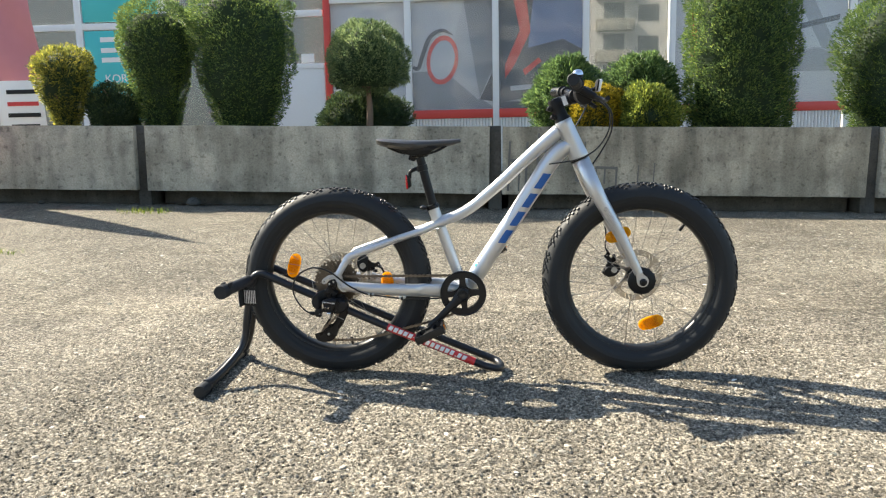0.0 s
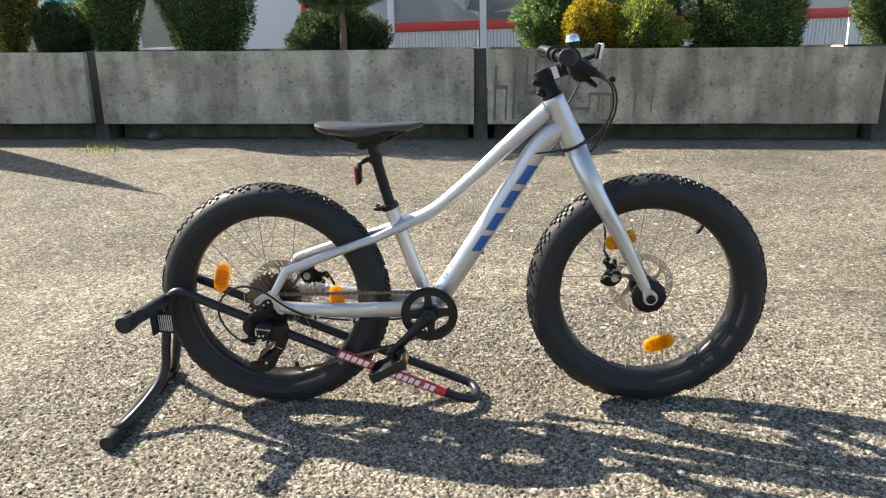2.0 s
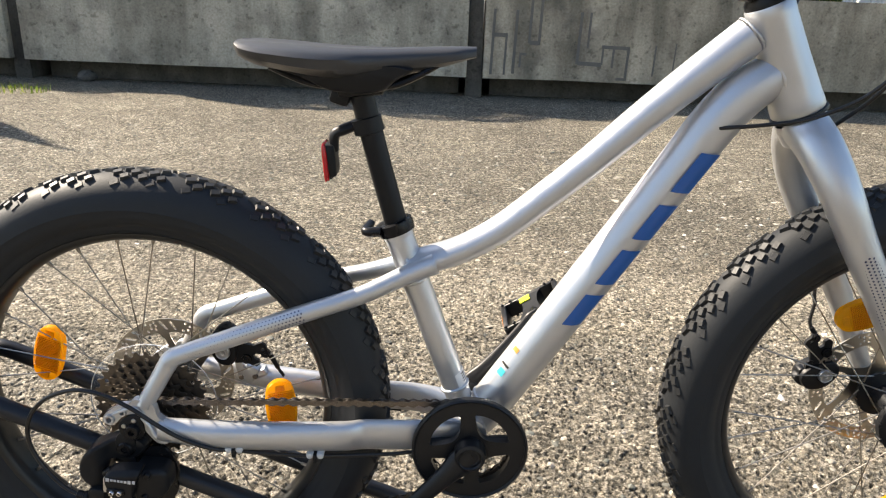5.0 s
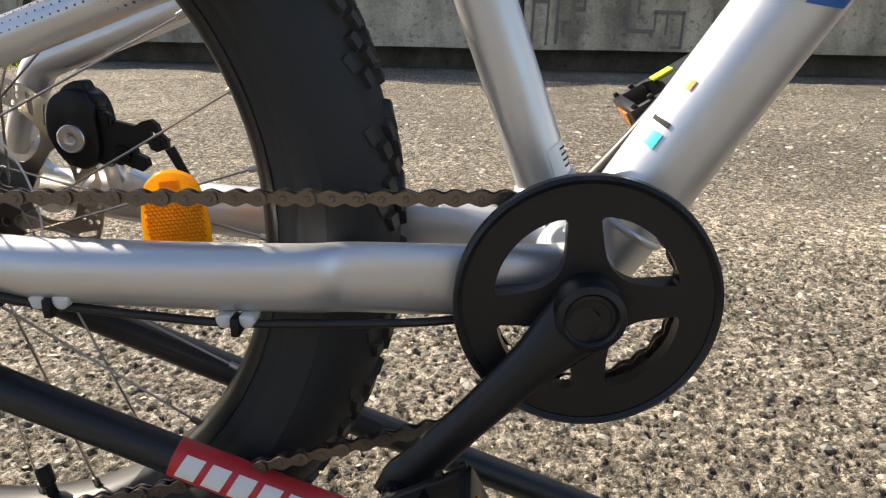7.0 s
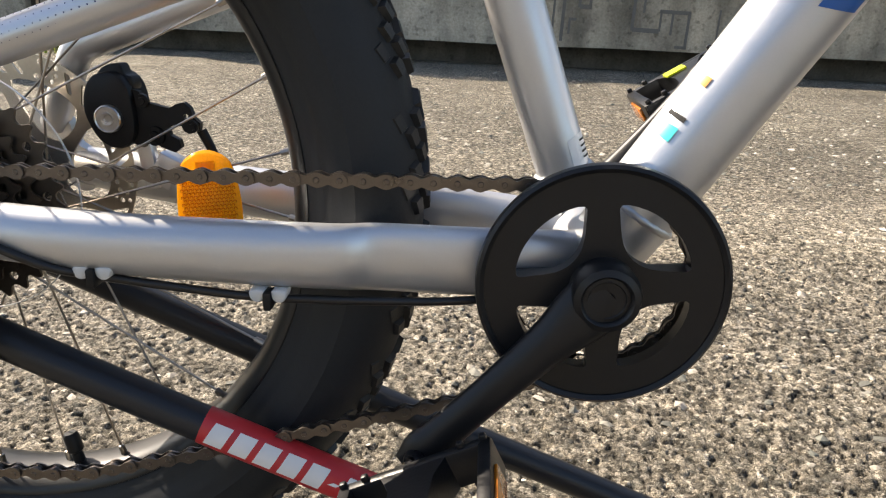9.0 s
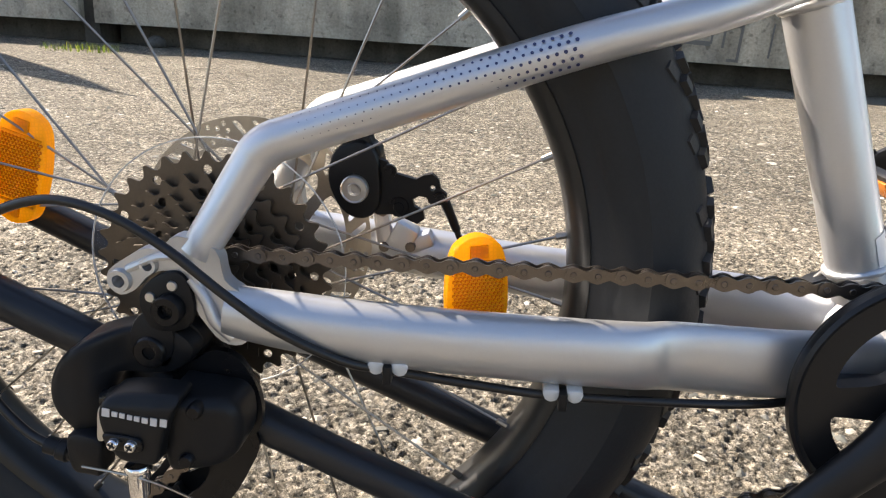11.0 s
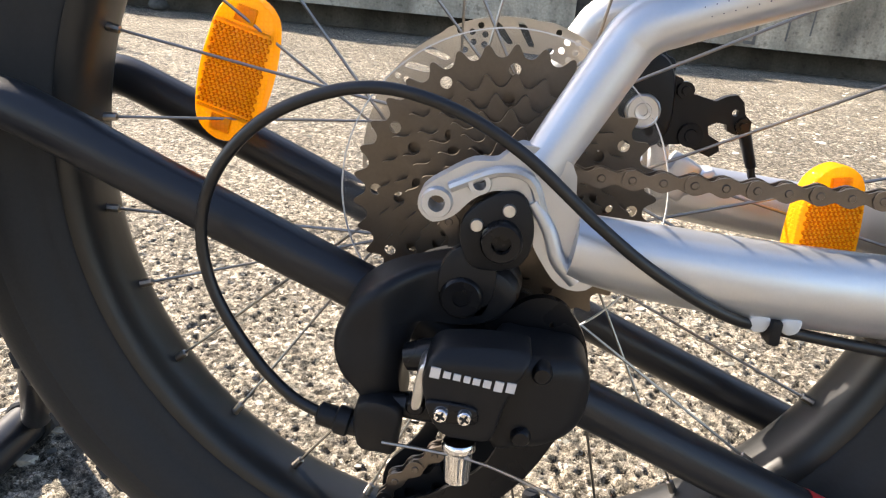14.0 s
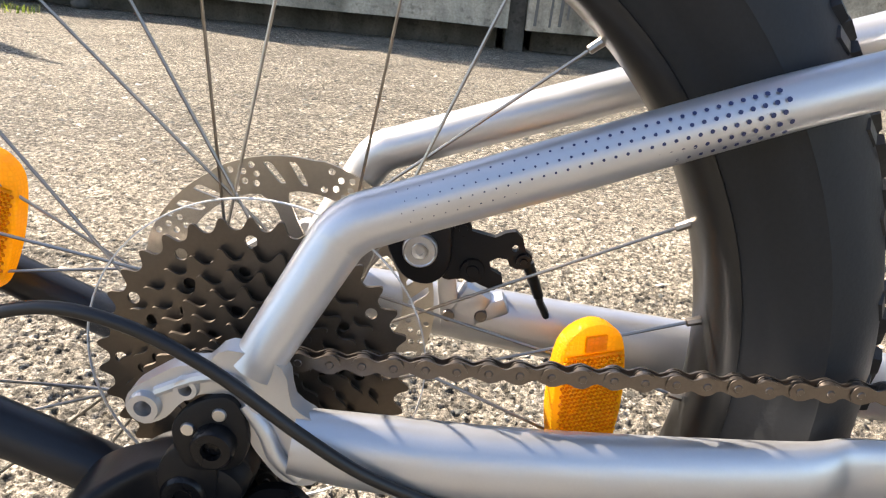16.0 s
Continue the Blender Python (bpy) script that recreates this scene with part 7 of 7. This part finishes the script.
shape([(4.25, 1.9), (4.45, 2.3), (4.25, 2.9)], Y1, PRED, p, "red corner")
p = poster(MULL[5], MULL[6], PLIGHT, "pale window poster showing dark slanting bars")
shape([(6.05, 3.2), (6.35, 3.2), (6.95, 2.0), (6.75, 1.9)], Y1, PMID, p, "dark slanting bar")
shape([(6.2, 2.6), (6.9, 2.75), (6.9, 2.65), (6.2, 2.5)], Y2, PDARK, p, "dark bar")
for k in range(3):
    shape([(6.0 + 0.45 * math.cos(w) * (1 - 0.02 * k) + 0.5, 1.75 + 0.42 * math.sin(w) * (1 - 0.02 * k)) for w in (math.pi * j / 24 for j in range(25))], Y3 - 0.004 * k, PMID if k % 2 == 0 else PLIGHT, p, "thin half ring")
p = poster(MULL[6], MULL[7], PMID, "slate grey window poster")

# entrance and side windows beyond the red post
slab("door_panel", -3.85, -2.61, 0.0, 2.02, FY - 0.03, FY + 0.03, WHITEPANEL, front, "white lower panel", 0.006)
slab("side_window_bar", -3.85, -2.61, 2.02, 2.12, FY - 0.045, FY + 0.045, WHITEFRAME, front, "white bar", 0.006)
slab("side_pane", -3.85, -2.61, 2.12, 2.98, FY - 0.006, FY + 0.006, SHOPGLASS, front, "dark side pane").visible_shadow = False
slab("side_window_bar", -3.85, -2.61, 2.98, 3.10, FY - 0.045, FY + 0.045, WHITEFRAME, front, "white bar", 0.006)
slab("side_pane", -3.85, -2.61, 3.10, 4.9, FY - 0.006, FY + 0.006, SHOPGLASS, front, "upper side pane").visible_shadow = False
slab("notice", -3.05, -2.80, 2.14, 2.30, FY - 0.016, FY - 0.010, WHITEPRINT, front, "small white notice")
slab("window_post", -3.97, -3.85, 0, TOP, FY - 0.06, FY + 0.06, WHITEFRAME, front, "white window post", 0.008)
for x in (-5.7, -7.35, -8.6, -10.2):
    slab("window_post", x - 0.07, x + 0.07, 0, TOP, FY - 0.06, FY + 0.06, WHITEFRAME, front, "white window post", 0.008)
for a, b in ((-5.63, -3.97), (-7.28, -5.77), (-8.53, -7.42), (-10.13, -8.67)):
    slab("transom", a, b, 2.85, 2.97, FY - 0.05, FY + 0.05, WHITEFRAME, front, "white transom", 0.006)
    slab("base_panel", a, b, 0, 0.9, FY - 0.03, FY + 0.03, WHITEPANEL, front, "white base panel", 0.006)
    slab("pane", a, b, 0.9, 2.85, FY - 0.006, FY + 0.006, SHOPGLASS, front, "shop window pane").visible_shadow = False
    slab("pane", a, b, 2.97, TOP, FY - 0.006, FY + 0.006, SHOPGLASS, front, "upper shop window pane").visible_shadow = False
slab("left_wall", -14, -10.27, 0, TOP, FY, FY + 0.3, WALLPAINT, front, "pale rendered wall")
slab("right_wall", 8.76, 14, 0, TOP, FY, FY + 0.3, WALLPAINT, front, "pale rendered wall")
bm = bmesh.new()
block(bm, (-6.52, FY - 0.03, 1.98), (1.48, 0.03, 1.70), None, 0.004)
sign = tagged(part("teal_sign", bm, PTEAL), "teal window sign with white lines of text", "sign")
bm = bmesh.new()
block(bm, (-6.52, FY - 0.03, 3.5), (1.48, 0.03, 1.0), None, 0.004)
tagged(part("teal_sign", bm, PTEAL), "upper teal window sign", "sign")
for txt, x, z, h in (("RATY", -6.92, 1.62, 0.16), ("KORZY", -6.92, 1.86, 0.16)):
    cu = bpy.data.curves.new("lettering", "FONT")
    cu.body, cu.size, cu.extrude = txt, h * 1.35, 0.002
    tmp = bpy.data.objects.new("lettering", cu)
    scene.collection.objects.link(tmp)
    me = bpy.data.meshes.new_from_object(tmp.evaluated_get(bpy.context.evaluated_depsgraph_get()))
    bpy.data.objects.remove(tmp)
    me.materials.clear()
    me.materials.append(WHITEPRINT)
    ob = new("lettering", me)
    ob.parent = sign
    ob.matrix_local = pose(x, FY - 0.049, z, 90, 0, 0)
for k, (w, z) in enumerate(((0.8, 2.62), (0.9, 2.42), (0.7, 2.24), (0.9, 1.40))):
    slab("text_bar", -6.95, -6.95 + w, z, z + 0.09, FY - 0.050, FY - 0.046, WHITEPRINT, sign, "unreadable white text line")

# roll-up banner and flag behind the troughs
banner = thing("banner_stand", "white standing banner with unreadable dark lines behind the planters", "banner", at=(-5.85, 7.6, 0))
bm = bmesh.new()
block(bm, (0, 0, 0.98), (0.66, 0.012, 1.18), rot("X", 4), 0.002)
part("banner_cloth", bm, WHITEPRINT, banner, "white printed cloth")
bm = bmesh.new()
block(bm, (0, 0, 0.06), (0.72, 0.22, 0.10), None, 0.015)
sweep(bm, [(-0.33, 0, 0.08), (-0.33, -0.03, 1.60)], 0.012, 8, 1)
part("banner_frame", bm, ALLOY, banner, "silver banner foot and rod")
for z, w, m in ((1.42, 0.42, NEARBLACK), (1.26, 0.44, REDLABEL), (1.11, 0.46, NEARBLACK), (0.96, 0.40, NEARBLACK)):
    bm = bmesh.new()
    block(bm, (0.04, -0.012 - (z - 0.98) * 0.07, z), (w, 0.004, 0.055), rot("X", 4))
    part("text_bar", bm, m, banner, "unreadable printed bar")
flag = thing("advertising_flag", "tall pink and red feather flag on a pole", "flag", at=(-6.15, 7.9, 0))
bm = bmesh.new()
n, m = 16, 6
rows = []
for i in range(n + 1):
    z = 1.35 + 2.3 * i / n
    rows.append([bm.verts.new((-0.35 + 0.78 * (1 - (i / n) ** 3 * 0.6) * j / m + 0.06 * i / n, 0.05 * math.sin(i * 0.7 + j * 0.9), z - 0.1 * j / m)) for j in range(m + 1)])
for a, b in zip(rows, rows[1:]):
    for j in range(m):
        bm.faces.new((a[j], a[j + 1], b[j + 1], b[j]))
part("flag_cloth", bm, PPINK, flag, "pink and red cloth", 180)
bm = bmesh.new()
sweep(bm, [(-0.37, 0, 0.0), (-0.37, 0, 2.4), (-0.30, 0, 3.9)], [0.018, 0.014, 0.008], 10, 4)
block(bm, (-0.37, 0, 0.03), (0.4, 0.4, 0.05), None, 0.01)
part("flag_pole", bm, ALLOY, flag, "thin metal flag pole and foot")

# feather flag that throws the long shadow on the ground
flag2 = thing("advertising_flag", "tall pointed feather flag on a thin pole beside the forecourt", "flag", at=(-4.98, 4.66, float(ground_z(-4.98, 4.66))))
bm = bmesh.new()
sweep(bm, [(0, 0, -0.05), (0, 0, 1.4), (0, 0, 2.95)], [0.03, 0.025, 0.012], 12, 1)
part("pole", bm, ALLOY, flag2, "thin steel pole")
bm = bmesh.new()
n = 20
rows = []
for i in range(n + 1):
    u = i / n
    z, w = 0.45 + 2.45 * u, 0.62 * (1 - u) ** 0.8 + 0.01
    rows.append([bm.verts.new((0.49 * w * (j / 5) + 0.02 * math.sin(3 * u + j), 0.87 * w * (j / 5), z - 0.10 * j / 5)) for j in range(6)])
for a, b in zip(rows, rows[1:]):
    for j in range(5):
        bm.faces.new((a[j], a[j + 1], b[j + 1], b[j]))
bmesh.ops.solidify(bm, geom=bm.faces[:], thickness=0.003)
part("cloth", bm, PPINK, flag2, "pointed printed cloth")

# apartment block across the street, behind the camera; it shows in the window glass
block_ob = thing("apartment_block", "pale grey apartment block with rows of balconies", "building", at=(6, -46, 0))
bm = bmesh.new()
block(bm, (0, -6, 9), (46, 12, 18))
part("wall", bm, WALLPAINT, block_ob, "pale grey rendered wall")
bm = bmesh.new()
block(bm, (0, -6, 18.15), (47, 13, 0.3))
part("roof", bm, BASECONC, block_ob, "dark flat roof edge")
bm = bmesh.new()
block(bm, (0, 0, 0), (3.4, 1.2, 1.05), None, 0.03)
bal = part("balcony", bm, CONCRETE)
bm = bmesh.new()
block(bm, (0, 0, 0), (1.9, 0.12, 1.5), None, 0.02)
win = part("window", bm, DARKROOM)
for i in range(7):
    for k in range(6):
        x, z = -19.5 + 6.5 * i, 1.9 + 2.85 * k
        shared("balcony", bal.data, block_ob, Matrix.Translation((x, 0.6, z)))
        shared("window", win.data, block_ob, Matrix.Translation((x, 0.0, z + 1.35)))
        shared("window", win.data, block_ob, Matrix.Translation((x + 3.2, 0.0, z + 1.1)))
bpy.data.objects.remove(bal)
bpy.data.objects.remove(win)
